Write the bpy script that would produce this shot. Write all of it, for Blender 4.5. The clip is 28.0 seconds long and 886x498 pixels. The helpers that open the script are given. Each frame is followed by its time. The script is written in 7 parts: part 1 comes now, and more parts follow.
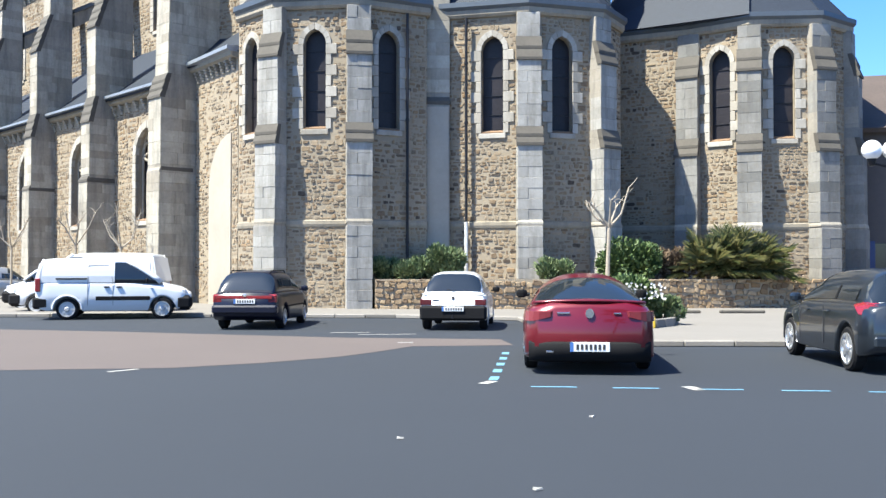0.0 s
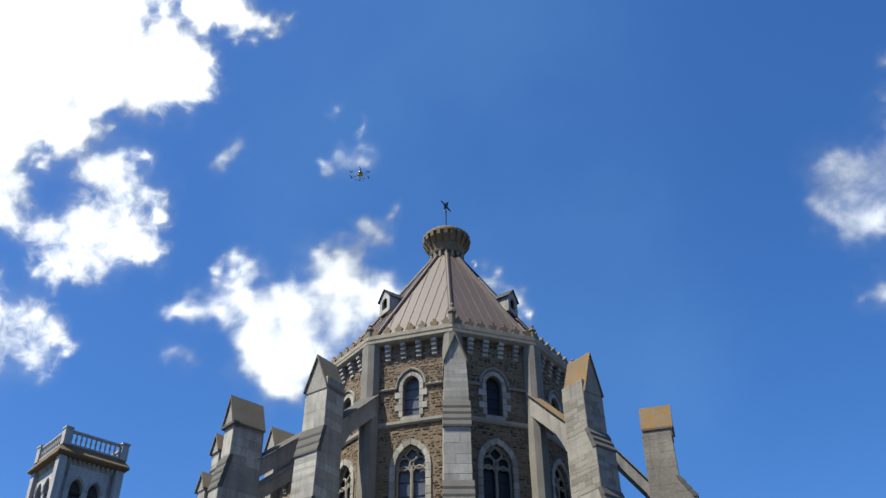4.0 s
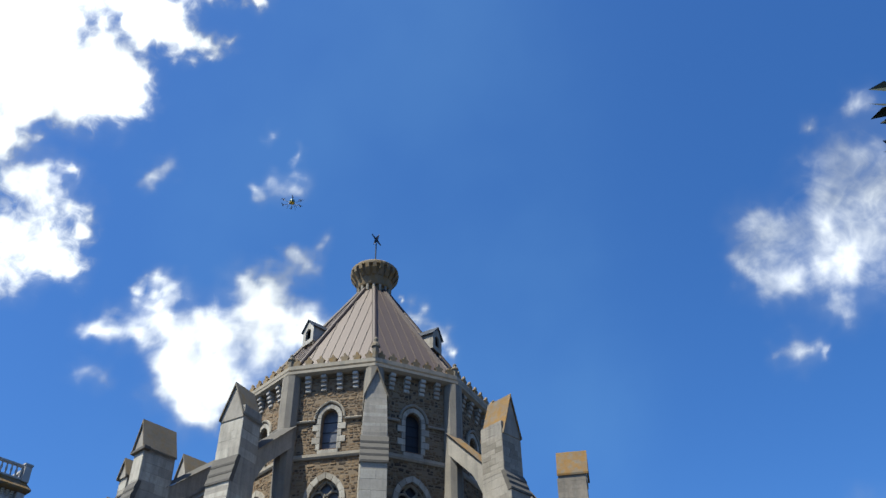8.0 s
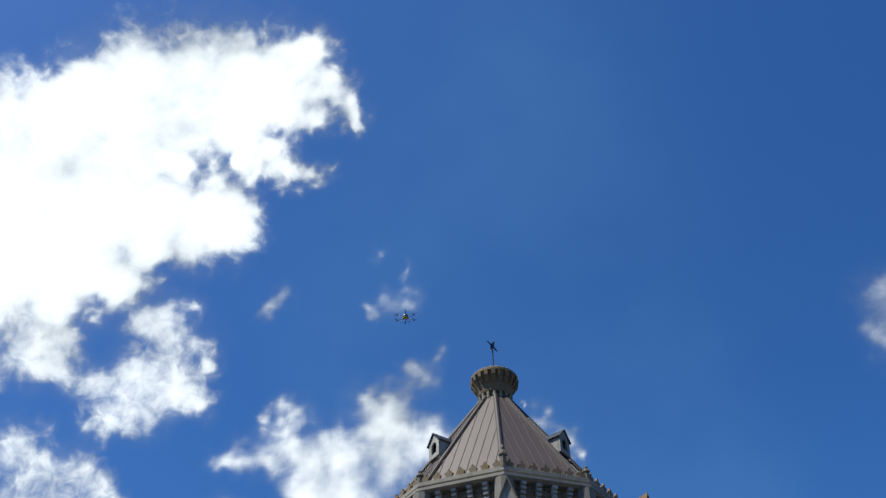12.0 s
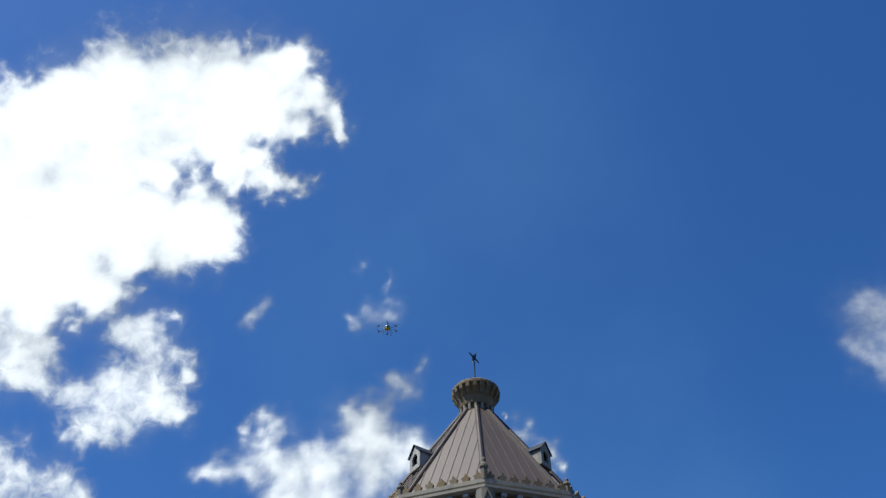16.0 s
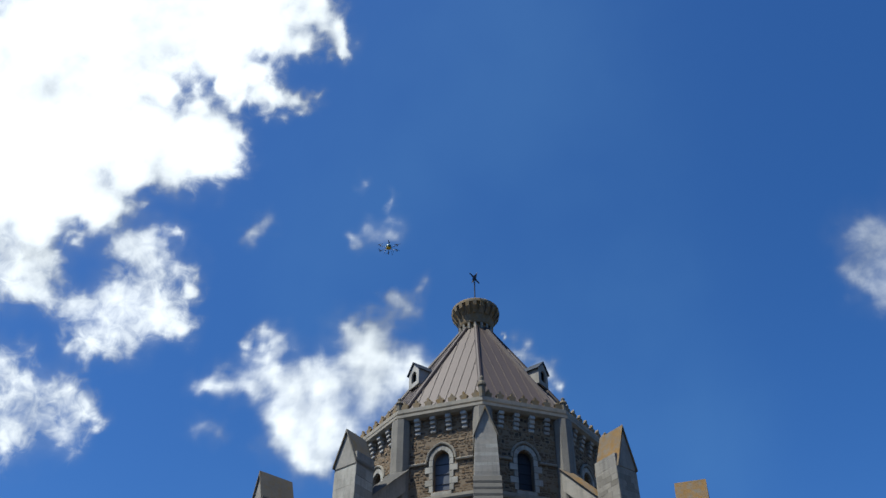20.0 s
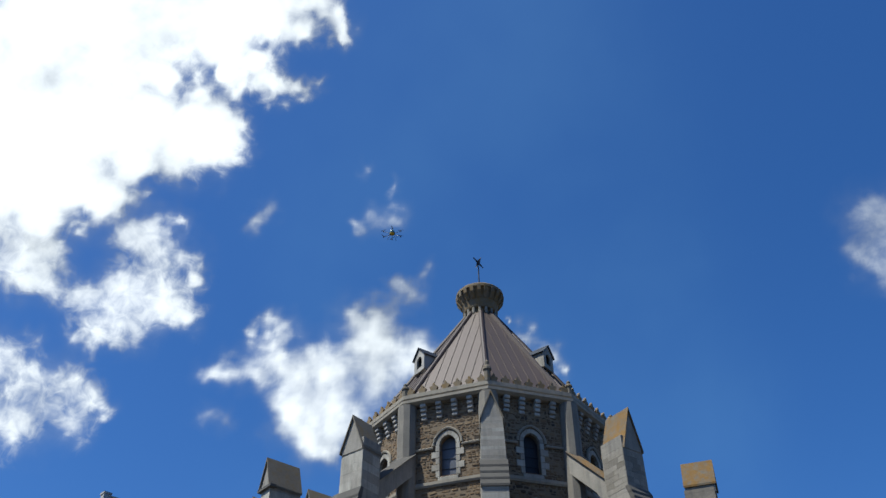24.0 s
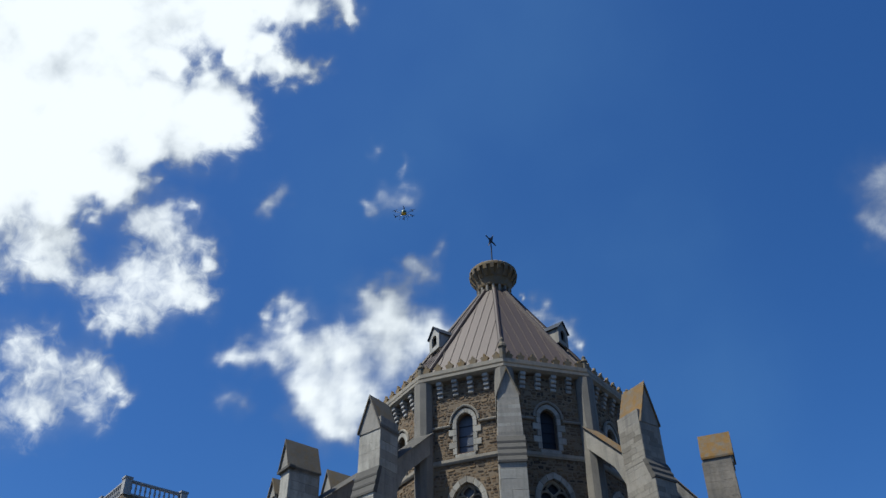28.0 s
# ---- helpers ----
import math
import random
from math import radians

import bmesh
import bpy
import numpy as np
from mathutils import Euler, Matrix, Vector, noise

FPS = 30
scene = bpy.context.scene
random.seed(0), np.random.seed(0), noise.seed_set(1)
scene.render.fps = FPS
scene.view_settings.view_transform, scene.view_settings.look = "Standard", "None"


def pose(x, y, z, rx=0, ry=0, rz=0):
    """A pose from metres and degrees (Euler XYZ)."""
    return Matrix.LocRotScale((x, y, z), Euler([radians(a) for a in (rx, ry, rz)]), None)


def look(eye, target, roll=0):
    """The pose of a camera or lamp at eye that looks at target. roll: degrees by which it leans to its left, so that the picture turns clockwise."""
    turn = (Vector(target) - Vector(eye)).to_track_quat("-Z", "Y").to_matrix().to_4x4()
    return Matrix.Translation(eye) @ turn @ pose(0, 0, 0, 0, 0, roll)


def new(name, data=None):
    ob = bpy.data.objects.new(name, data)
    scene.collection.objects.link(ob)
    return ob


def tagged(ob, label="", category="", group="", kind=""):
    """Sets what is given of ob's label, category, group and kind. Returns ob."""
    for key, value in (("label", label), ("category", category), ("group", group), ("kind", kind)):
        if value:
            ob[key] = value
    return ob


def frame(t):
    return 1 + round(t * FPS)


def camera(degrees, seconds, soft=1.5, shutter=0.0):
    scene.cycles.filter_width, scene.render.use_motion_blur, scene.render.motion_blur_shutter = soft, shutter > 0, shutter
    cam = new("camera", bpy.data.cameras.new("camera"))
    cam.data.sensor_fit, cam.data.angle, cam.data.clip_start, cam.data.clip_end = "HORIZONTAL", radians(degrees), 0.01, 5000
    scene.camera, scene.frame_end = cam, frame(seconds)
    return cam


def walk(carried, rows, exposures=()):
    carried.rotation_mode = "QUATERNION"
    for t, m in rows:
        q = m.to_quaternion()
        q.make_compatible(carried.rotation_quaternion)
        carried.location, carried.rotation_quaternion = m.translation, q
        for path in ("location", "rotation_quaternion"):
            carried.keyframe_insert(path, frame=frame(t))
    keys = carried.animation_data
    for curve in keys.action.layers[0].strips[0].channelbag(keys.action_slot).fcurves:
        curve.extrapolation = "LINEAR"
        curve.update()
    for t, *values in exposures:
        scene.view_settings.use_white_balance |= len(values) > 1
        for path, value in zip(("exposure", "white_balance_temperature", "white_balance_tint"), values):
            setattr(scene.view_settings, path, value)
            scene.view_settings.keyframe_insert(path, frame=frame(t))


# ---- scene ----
EYE = (0.0, 0.0, 1.45)
# seconds, heading, tilt, lean
TURNS = [
    (0, 0.00, 1.25, -0.00), (0.5, 1.57, 6.03, -1.76), (1, 1.28, 9.72, -0.54), (1.5, 2.86, 11.85, -0.74), (2, 4.56, 15.36, -1.07),
    (2.5, 0.09, 21.14, -0.75), (3, -3.40, 26.38, -0.73), (3.5, -2.45, 30.78, 0.43), (4, 1.87, 36.27, 0.58), (4.5, 7.76, 41.94, 0.77),
    (6.5, 1.05, 43.21, 0.16), (7, -2.83, 40.96, 0.04), (7.5, -4.49, 39.25, 0.04), (8, -3.66, 38.37, 0.36), (8.5, -3.10, 40.08, 1.34),
    (9, -1.11, 40.87, 1.61), (9.5, 0.56, 43.46, 1.60), (10, 3.33, 43.96, 2.49), (10.5, 4.61, 45.77, 1.50), (11, 5.34, 46.31, 0.90),
    (11.5, 5.53, 45.64, 0.48), (12, 5.25, 44.74, 0.36), (12.5, 4.43, 44.85, 0.23), (14.5, 4.14, 44.68, 0.40), (15, 3.92, 44.86, 0.54),
    (15.5, 4.36, 45.50, 0.66), (16, 4.19, 45.41, 0.78), (16.5, 3.61, 44.57, 0.90), (17, 3.27, 42.77, 0.56), (17.5, 2.57, 42.17, 0.16),
    (18, 3.28, 42.08, 0.20), (18.5, 4.35, 41.83, 0.33), (19, 4.22, 41.36, 0.27), (19.5, 2.98, 40.77, 0.26), (20, 3.57, 40.62, -0.04),
    (20.5, 4.96, 41.81, -0.04), (22.5, 4.87, 41.79, 0.44), (23, 4.33, 40.95, 0.25), (23.5, 4.16, 39.87, 0.15), (24, 4.25, 39.73, 0.43),
    (24.5, 4.05, 42.31, 0.69), (25, 5.31, 42.34, -0.05), (25.5, 4.74, 42.35, 0.08), (26, 4.30, 43.36, -0.07), (26.5, 3.23, 44.66, 0.18),
    (27, 3.25, 46.62, 0.66), (27.5, 3.90, 44.25, 0.74), (28, 5.72, 38.47, 1.06),
]
cam = camera(49.83, 28.0, soft=1.45)
# a sway to the left in the first seconds, with the heading that goes with it
SWAY = {0.5: 0.03, 1: 0.16, 1.5: 0.37, 2: 0.3, 2.5: 0.12}
walk(cam, [(t, pose(EYE[0] - SWAY.get(t, 0), EYE[1], EYE[2], 90 + tilt, lean, yaw - math.degrees(SWAY.get(t, 0) / 36))) for t, yaw, tilt, lean in TURNS],
     exposures=[(0, 1.78, 6250, 4), (1.0, 1.7, 6300, 4), (2.0, 1.64, 6450, 5), (3.0, 1.45, 6350, 6), (4.0, 0.8, 6150, 5), (5.5, 0.74, 6250, 5), (7.0, 0.60, 6150, 5), (8, 0.85, 6100, 4), (9.0, 0.85, 6050, 4), (11, 0.45, 5850, 4),
                (13, 0.3, 5800, 4), (16, 0.34, 5800, 4), (20, 0.37, 5800, 4), (27, 0.32, 5800, 4), (28, 0.2, 5800, 4)])

# ---- light ----
SUN_TO = Vector((-0.885, -0.466, 1.72)).normalized()
world = bpy.data.worlds.new("sky")
scene.world = world
world.use_nodes = True
wn = world.node_tree
sky = wn.nodes.new("ShaderNodeTexSky")
sky.sky_type = 'NISHITA'
sky.sun_disc = False
sky.sun_elevation = math.asin(SUN_TO.z)
sky.sun_rotation = math.atan2(SUN_TO.x, SUN_TO.y)
sky.altitude = 60
sky.air_density = 1.0
sky.dust_density = 1.0
sky.ozone_density = 4.0
vivid = wn.nodes.new("ShaderNodeHueSaturation")
vivid.inputs["Saturation"].default_value = 1.2
wn.links.new(sky.outputs[0], vivid.inputs["Color"])
deep = wn.nodes.new("ShaderNodeMix")
deep.data_type, deep.blend_type = 'RGBA', 'MULTIPLY'
deep.inputs[0].default_value = 1.0
deep.inputs[7].default_value = (0.85, 0.96, 1.19, 1)
wn.links.new(vivid.outputs[0], deep.inputs[6])
wn.links.new(deep.outputs[2], wn.nodes["Background"].inputs[0])
wn.nodes["Background"].inputs[1].default_value = 0.08
sun = new("sun", bpy.data.lights.new("sun", 'SUN'))
sun.data.energy = 5.0
sun.data.angle = radians(0.53)
sun.data.color = (1.0, 0.92, 0.79)
sun.matrix_world = look((0, 0, 60), tuple(Vector((0, 0, 60)) - SUN_TO))


# ---- materials ----
def material(name, base, rough=0.8, metal=0.0, grain=(8.0, 0.25), stain=(0.6, 0.3), bump=0.3, tint=None, island=0.0,
             obj_random=0.0, spec=0.5, coat=0.0, brick=None, lichen=None, bump_scale=None, streak=0.0):
    """A surface with grain and stains at two scales; brick: (width, height, joint) of laid courses; lichen: colour, amount."""
    m = bpy.data.materials.new(name)
    m.use_nodes = True
    nt = m.node_tree
    b = nt.nodes["Principled BSDF"]
    b.inputs["Roughness"].default_value, b.inputs["Metallic"].default_value = rough, metal
    b.inputs["Specular IOR Level"].default_value = spec
    b.inputs["Coat Weight"].default_value = coat
    b.inputs["Coat Roughness"].default_value = 0.04

    def node(kind, **values):
        n = nt.nodes.new(kind)
        for k, v in values.items():
            n.inputs[k].default_value = v
        return n

    geo = nt.nodes.new("ShaderNodeNewGeometry")
    n1 = node("ShaderNodeTexNoise", Scale=grain[0], Detail=6.0, Roughness=0.65)
    n2 = node("ShaderNodeTexNoise", Scale=stain[0], Detail=4.0, Roughness=0.6)
    for n in (n1, n2):
        nt.links.new(geo.outputs["Position"], n.inputs["Vector"])

    def math_node(op, a, c):
        n = nt.nodes.new("ShaderNodeMath")
        n.operation = op
        for i, v in enumerate((a, c)):
            if isinstance(v, (int, float)):
                n.inputs[i].default_value = v
            else:
                nt.links.new(v, n.inputs[i])
        return n.outputs[0]

    f1 = math_node('MULTIPLY_ADD', n1.outputs[0], grain[1] * 2)
    f1.node.inputs[2].default_value = 1 - grain[1]
    f2 = math_node('MULTIPLY_ADD', n2.outputs[0], stain[1] * 2)
    f2.node.inputs[2].default_value = 1 - stain[1]
    f = math_node('MULTIPLY', f1, f2)
    col = nt.nodes.new("ShaderNodeRGB")
    col.outputs[0].default_value = (*base, 1)
    out = col.outputs[0]

    def mix(fac, a, c, blend='MIX'):
        n = nt.nodes.new("ShaderNodeMix")
        n.data_type, n.blend_type = 'RGBA', blend
        for i, v in ((0, fac), (6, a), (7, c)):
            if isinstance(v, (int, float)):
                n.inputs[i].default_value = v
            elif isinstance(v, tuple):
                n.inputs[i].default_value = (*v, 1)
            else:
                nt.links.new(v, n.inputs[i])
        return n.outputs[2]

    source = None
    if island:
        source = geo.outputs["Random Per Island"]
    if obj_random:
        info = nt.nodes.new("ShaderNodeObjectInfo")
        source = info.outputs["Random"]
    if source is not None:
        ramp = nt.nodes.new("ShaderNodeValToRGB")
        ramp.color_ramp.interpolation = 'CONSTANT' if tint and len(tint) > 3 else 'LINEAR'
        cols = tint or [tuple(x * 0.75 for x in base), base, tuple(min(1, x * 1.25) for x in base)]
        while len(ramp.color_ramp.elements) < len(cols):
            ramp.color_ramp.elements.new(0.5)
        for i, c in enumerate(cols):
            ramp.color_ramp.elements[i].position = i / len(cols)
            ramp.color_ramp.elements[i].color = (*c, 1)
        nt.links.new(source, ramp.inputs[0])
        out = ramp.outputs[0]
    elif tint:
        n3 = node("ShaderNodeTexNoise", Scale=stain[0] * 2.7, Detail=5.0, Roughness=0.7)
        nt.links.new(geo.outputs["Position"], n3.inputs["Vector"])
        out = mix(math_node('MULTIPLY', n3.outputs[0], 0.9), out, tint[0])
    height = n1.outputs[0]
    if brick:
        tc = nt.nodes.new("ShaderNodeTexCoord")
        bt = node("ShaderNodeTexBrick", Scale=1.0)
        bt.inputs["Mortar Size"].default_value = brick[2]
        bt.inputs["Brick Width"].default_value = brick[0]
        bt.inputs["Row Height"].default_value = brick[1]
        bt.inputs["Color1"].default_value = (0.93, 0.93, 0.93, 1)
        bt.inputs["Color2"].default_value = (1.05, 1.045, 1.03, 1)
        bt.inputs["Mortar"].default_value = (0.93, 0.915, 0.89, 1)
        nt.links.new(tc.outputs["UV"], bt.inputs["Vector"])
        out = mix(1.0, out, bt.outputs["Color"], 'MULTIPLY')
        height = math_node('MULTIPLY_ADD', bt.outputs["Fac"], -1.0)
        nt.links.new(n1.outputs[0], height.node.inputs[2])
    if lichen:
        n4 = node("ShaderNodeTexNoise", Scale=lichen[2] if len(lichen) > 2 else 1.6, Detail=7.0, Roughness=0.7)
        nt.links.new(geo.outputs["Position"], n4.inputs["Vector"])
        lr = nt.nodes.new("ShaderNodeMapRange")
        lr.inputs[1].default_value, lr.inputs[2].default_value = 1 - lichen[1] - 0.1, 1 - lichen[1] + 0.1
        nt.links.new(n4.outputs[0], lr.inputs[0])
        out = mix(lr.outputs[0], out, lichen[0])
    if streak:
        # rain streaks and soot: tall, narrow stains
        mp = nt.nodes.new("ShaderNodeMapping")
        mp.inputs["Scale"].default_value = (2.6, 2.6, 0.32)
        nt.links.new(geo.outputs["Position"], mp.inputs["Vector"])
        n5 = node("ShaderNodeTexNoise", Scale=1.0, Detail=6.0, Roughness=0.68)
        nt.links.new(mp.outputs[0], n5.inputs["Vector"])
        n6 = node("ShaderNodeTexNoise", Scale=3.1, Detail=7.0, Roughness=0.75)
        nt.links.new(geo.outputs["Position"], n6.inputs["Vector"])
        sr = nt.nodes.new("ShaderNodeMapRange")
        sr.inputs[1].default_value, sr.inputs[2].default_value = 0.46, 0.68
        nt.links.new(n5.outputs[0], sr.inputs[0])
        sp = nt.nodes.new("ShaderNodeMapRange")
        sp.inputs[1].default_value, sp.inputs[2].default_value = 0.5, 0.66
        nt.links.new(n6.outputs[0], sp.inputs[0])
        out = mix(math_node('MULTIPLY', sr.outputs[0], streak), out, (0.10, 0.095, 0.085))
        out = mix(math_node('MULTIPLY', sp.outputs[0], streak * 0.55), out, (0.17, 0.145, 0.105))
    grey = nt.nodes.new("ShaderNodeCombineXYZ")
    for i in range(3):
        nt.links.new(f, grey.inputs[i])
    out = mix(1.0, out, grey.outputs[0], 'MULTIPLY')
    nt.links.new(out, b.inputs["Base Color"])
    if bump:
        bp = node("ShaderNodeBump", Strength=bump, Distance=bump_scale or 0.02)
        nt.links.new(height, bp.inputs["Height"])
        nt.links.new(bp.outputs[0], b.inputs["Normal"])
    return m


RUBBLE_TINTS = [(0.192, 0.132, 0.076), (0.136, 0.0944, 0.0576), (0.232, 0.1696, 0.104), (0.16, 0.1136, 0.072), (0.06, 0.0448, 0.0336),
                (0.208, 0.14, 0.08), (0.168, 0.132, 0.096), (0.28, 0.216, 0.144)]
M_RUBBLE = material("rubble_stone", (0.24, 0.192, 0.128), 0.9, grain=(14, 0.3), stain=(0.5, 0.25), bump=0.6, tint=RUBBLE_TINTS, island=1, lichen=((0.248, 0.2, 0.14), 0.45, 0.8))
M_TOWER_STONE = material("brown_schist", (0.1613, 0.1040, 0.0525), 0.9, grain=(14, 0.3), stain=(0.5, 0.25), bump=0.6, island=1,
                         tint=[(0.1344, 0.0840, 0.0407), (0.0941, 0.0600, 0.0315), (0.1702, 0.1120, 0.0577), (0.1120, 0.0736, 0.0394), (0.0448, 0.0320, 0.0210), (0.1434, 0.0880, 0.0433), (0.1971, 0.1360, 0.0754)])
M_TOWER_MORTAR = material("brown_mortar", (0.17, 0.126, 0.08), 0.95, grain=(18, 0.2), stain=(0.7, 0.25), bump=0.4)
M_MORTAR = material("mortar", (0.26, 0.218, 0.16), 0.95, grain=(18, 0.2), stain=(0.7, 0.25), bump=0.4)
M_ASHLAR = material("ashlar_granite", (0.296, 0.264, 0.216), 0.88, grain=(10, 0.2), stain=(0.45, 0.38), bump=0.35, tint=[(0.208, 0.196, 0.176)],
                    brick=(0.85, 0.42, 0.009), streak=0.6)
M_BLOCK = material("ashlar_block", (0.288, 0.272, 0.24), 0.88, grain=(9, 0.22), stain=(0.7, 0.38), bump=0.3, obj_random=1,
                   tint=[(0.248, 0.22, 0.176), (0.304, 0.276, 0.228), (0.36, 0.332, 0.276)], streak=0.55)
M_PALE_BLOCK = material("pale_granite_block", (0.262, 0.255, 0.238), 0.88, grain=(9, 0.22), stain=(0.7, 0.42), bump=0.3, obj_random=1,
                        tint=[(0.246, 0.238, 0.22), (0.28, 0.272, 0.252), (0.312, 0.302, 0.28)], streak=0.6)
M_GREY_BLOCK = material("grey_weathered_block", (0.17, 0.166, 0.155), 0.88, grain=(9, 0.25), stain=(0.7, 0.45), bump=0.3, obj_random=1,
                        tint=[(0.135, 0.132, 0.122), (0.17, 0.166, 0.155), (0.215, 0.208, 0.192)], streak=0.6)
M_SURROUND = material("pale_limestone", (0.40, 0.38, 0.34), 0.85, grain=(9, 0.15), stain=(0.8, 0.28), bump=0.2, obj_random=1,
                      tint=[(0.27, 0.246, 0.208), (0.315, 0.29, 0.25), (0.37, 0.346, 0.304)], streak=0.4)
M_WORN = material("worn_small_granite", (0.20, 0.178, 0.145), 0.9, grain=(12, 0.3), stain=(0.6, 0.4), bump=0.5, obj_random=1, tint=[(0.15, 0.132, 0.105), (0.20, 0.178, 0.145), (0.24, 0.216, 0.178)], streak=0.4)
M_SHAFT = material("weathered_shaft_granite", (0.215, 0.19, 0.152), 0.88, grain=(10, 0.2), stain=(0.45, 0.4), bump=0.35, tint=[(0.16, 0.145, 0.122)], brick=(0.8, 0.38, 0.007), streak=0.5)
M_DRESSED = material("dressed_stone", (0.235, 0.205, 0.158), 0.85, grain=(12, 0.18), stain=(0.7, 0.3), bump=0.25, island=1, streak=0.4)
M_CAP = material("lichened_cap", (0.12, 0.1, 0.072), 0.9, grain=(9, 0.25), stain=(1.0, 0.3), bump=0.4, lichen=((0.16, 0.084, 0.015), 0.52, 2.6))
M_CAP_GREY = material("weathered_cap", (0.14, 0.12, 0.0896), 0.9, grain=(9, 0.25), stain=(1.0, 0.3), bump=0.4, lichen=((0.16, 0.108, 0.044), 0.42, 2.2))
M_CROWN = material("ochre_weathered_stone", (0.165, 0.128, 0.08), 0.9, grain=(9, 0.25), stain=(1.0, 0.35), bump=0.4, lichen=((0.19, 0.115, 0.035), 0.46, 2.4))
M_WEATHER = material("weathered_slope", (0.08, 0.072, 0.0608), 0.9, grain=(9, 0.25), stain=(0.9, 0.35), bump=0.4)
M_SLATE = material("slate", (0.009, 0.0158, 0.0295), 0.68, spec=0.35, grain=(6, 0.14), stain=(0.35, 0.14), bump=0.35, brick=(0.24, 0.14, 0.006), bump_scale=0.006)
M_ZINC = material("zinc_gutter", (0.08, 0.096, 0.116), 0.5, 0.3, grain=(6, 0.12), stain=(0.9, 0.2), bump=0.05)
M_GUTTER = material("pale_zinc_gutter", (0.26, 0.28, 0.31), 0.45, 0.3, grain=(6, 0.12), stain=(0.9, 0.25), bump=0.05)
M_HIP = material("dark_hip_zinc", (0.034, 0.02, 0.015), 0.6, 0.2, grain=(5, 0.15), stain=(0.9, 0.2), bump=0.06)
M_LEADROOF = material("zinc_roof", (0.076, 0.054, 0.042), 0.55, 0.2, grain=(5, 0.1), stain=(0.5, 0.16), bump=0.06)
M_PANE = material("leaded_glass", (0.02, 0.018, 0.022), 0.45, spec=0.25, grain=(9, 0.3), stain=(1.4, 0.4), bump=0.25, brick=(0.16, 0.3, 0.012))
M_PANE_BLUE = material("tinted_leaded_glass", (0.085, 0.09, 0.105), 0.35, spec=0.35, grain=(9, 0.2), stain=(1.2, 0.35), bump=0.2, brick=(0.2, 0.3, 0.012))
M_IRON = material("iron", (0.03, 0.03, 0.034), 0.5, 0.7, grain=(20, 0.2), bump=0.1)
M_LOUVRE = material("louvre_wood", (0.05, 0.047, 0.045), 0.7, grain=(20, 0.2), bump=0.2)
M_ASPHALT = material("asphalt", (0.0118, 0.016, 0.0235), 0.88, grain=(55, 0.35), stain=(0.22, 0.13), bump=0.5, bump_scale=0.006)
M_BEIGE = material("beige_resin_paving", (0.076, 0.0608, 0.056), 0.9, grain=(40, 0.22), stain=(0.35, 0.12), bump=0.4, bump_scale=0.006)
M_PAVE = material("pale_pavement", (0.148, 0.1376, 0.124), 0.9, grain=(25, 0.15), stain=(0.5, 0.14), bump=0.3)
M_KERB = material("granite_kerb", (0.176, 0.164, 0.148), 0.85, grain=(30, 0.2), stain=(0.8, 0.2), bump=0.3, obj_random=1)
M_BLUE = material("blue_road_paint", (0.10, 0.23, 0.33), 0.7, grain=(30, 0.25), stain=(2.0, 0.2), bump=0.2)
M_WHITE = material("white_road_paint", (0.30, 0.295, 0.28), 0.75, grain=(30, 0.25), stain=(2.0, 0.2), bump=0.2)
M_ROUGHCAST = material("rough_brown_render", (0.24, 0.21, 0.17), 0.92, grain=(7, 0.4), stain=(0.6, 0.5), bump=0.6, tint=[(0.15, 0.128, 0.104)], brick=(0.7, 0.36, 0.003), streak=0.7)
M_SILL = material("rust_stained_sill", (0.17, 0.105, 0.06), 0.85, grain=(9, 0.3), stain=(2.0, 0.35), bump=0.3)
M_RENDER = material("pale_lime_render", (0.32, 0.288, 0.24), 0.9, grain=(7, 0.1), stain=(0.8, 0.2), bump=0.2)


# ---- building helpers ----
def part(name, bm, mat, parent=None, label="", smooth=False):
    bmesh.ops.recalc_face_normals(bm, faces=bm.faces)
    me = bpy.data.meshes.new(name)
    if smooth:
        for f in bm.faces:
            f.smooth = True
    bm.to_mesh(me)
    bm.free()
    me.materials.append(mat)
    ob = new(name, me)
    ob.parent = parent
    if label:
        tagged(ob, label)
    return ob


def raw(name, verts, faces, mat, parent=None, label=""):
    me = bpy.data.meshes.new(name)
    me.from_pydata(verts, [], faces)
    me.update()
    me.materials.append(mat)
    ob = new(name, me)
    ob.parent = parent
    if label:
        tagged(ob, label)
    return ob


def wall_uv(ob):
    """Courses run level: u along the wall, v up."""
    me = ob.data
    layer = me.uv_layers.new(name="UVMap")
    for p in me.polygons:
        n = p.normal
        if abs(n.z) > 0.92:
            e, up = Vector((1, 0, 0)), Vector((0, 1, 0))
        else:
            e = Vector((-n.y, n.x, 0)).normalized()
            up = n.cross(e)
        for li in p.loop_indices:
            c = me.vertices[me.loops[li].vertex_index].co
            layer.data[li].uv = (c.dot(e), c.z if abs(n.z) < 0.3 else c.dot(up))
    return ob


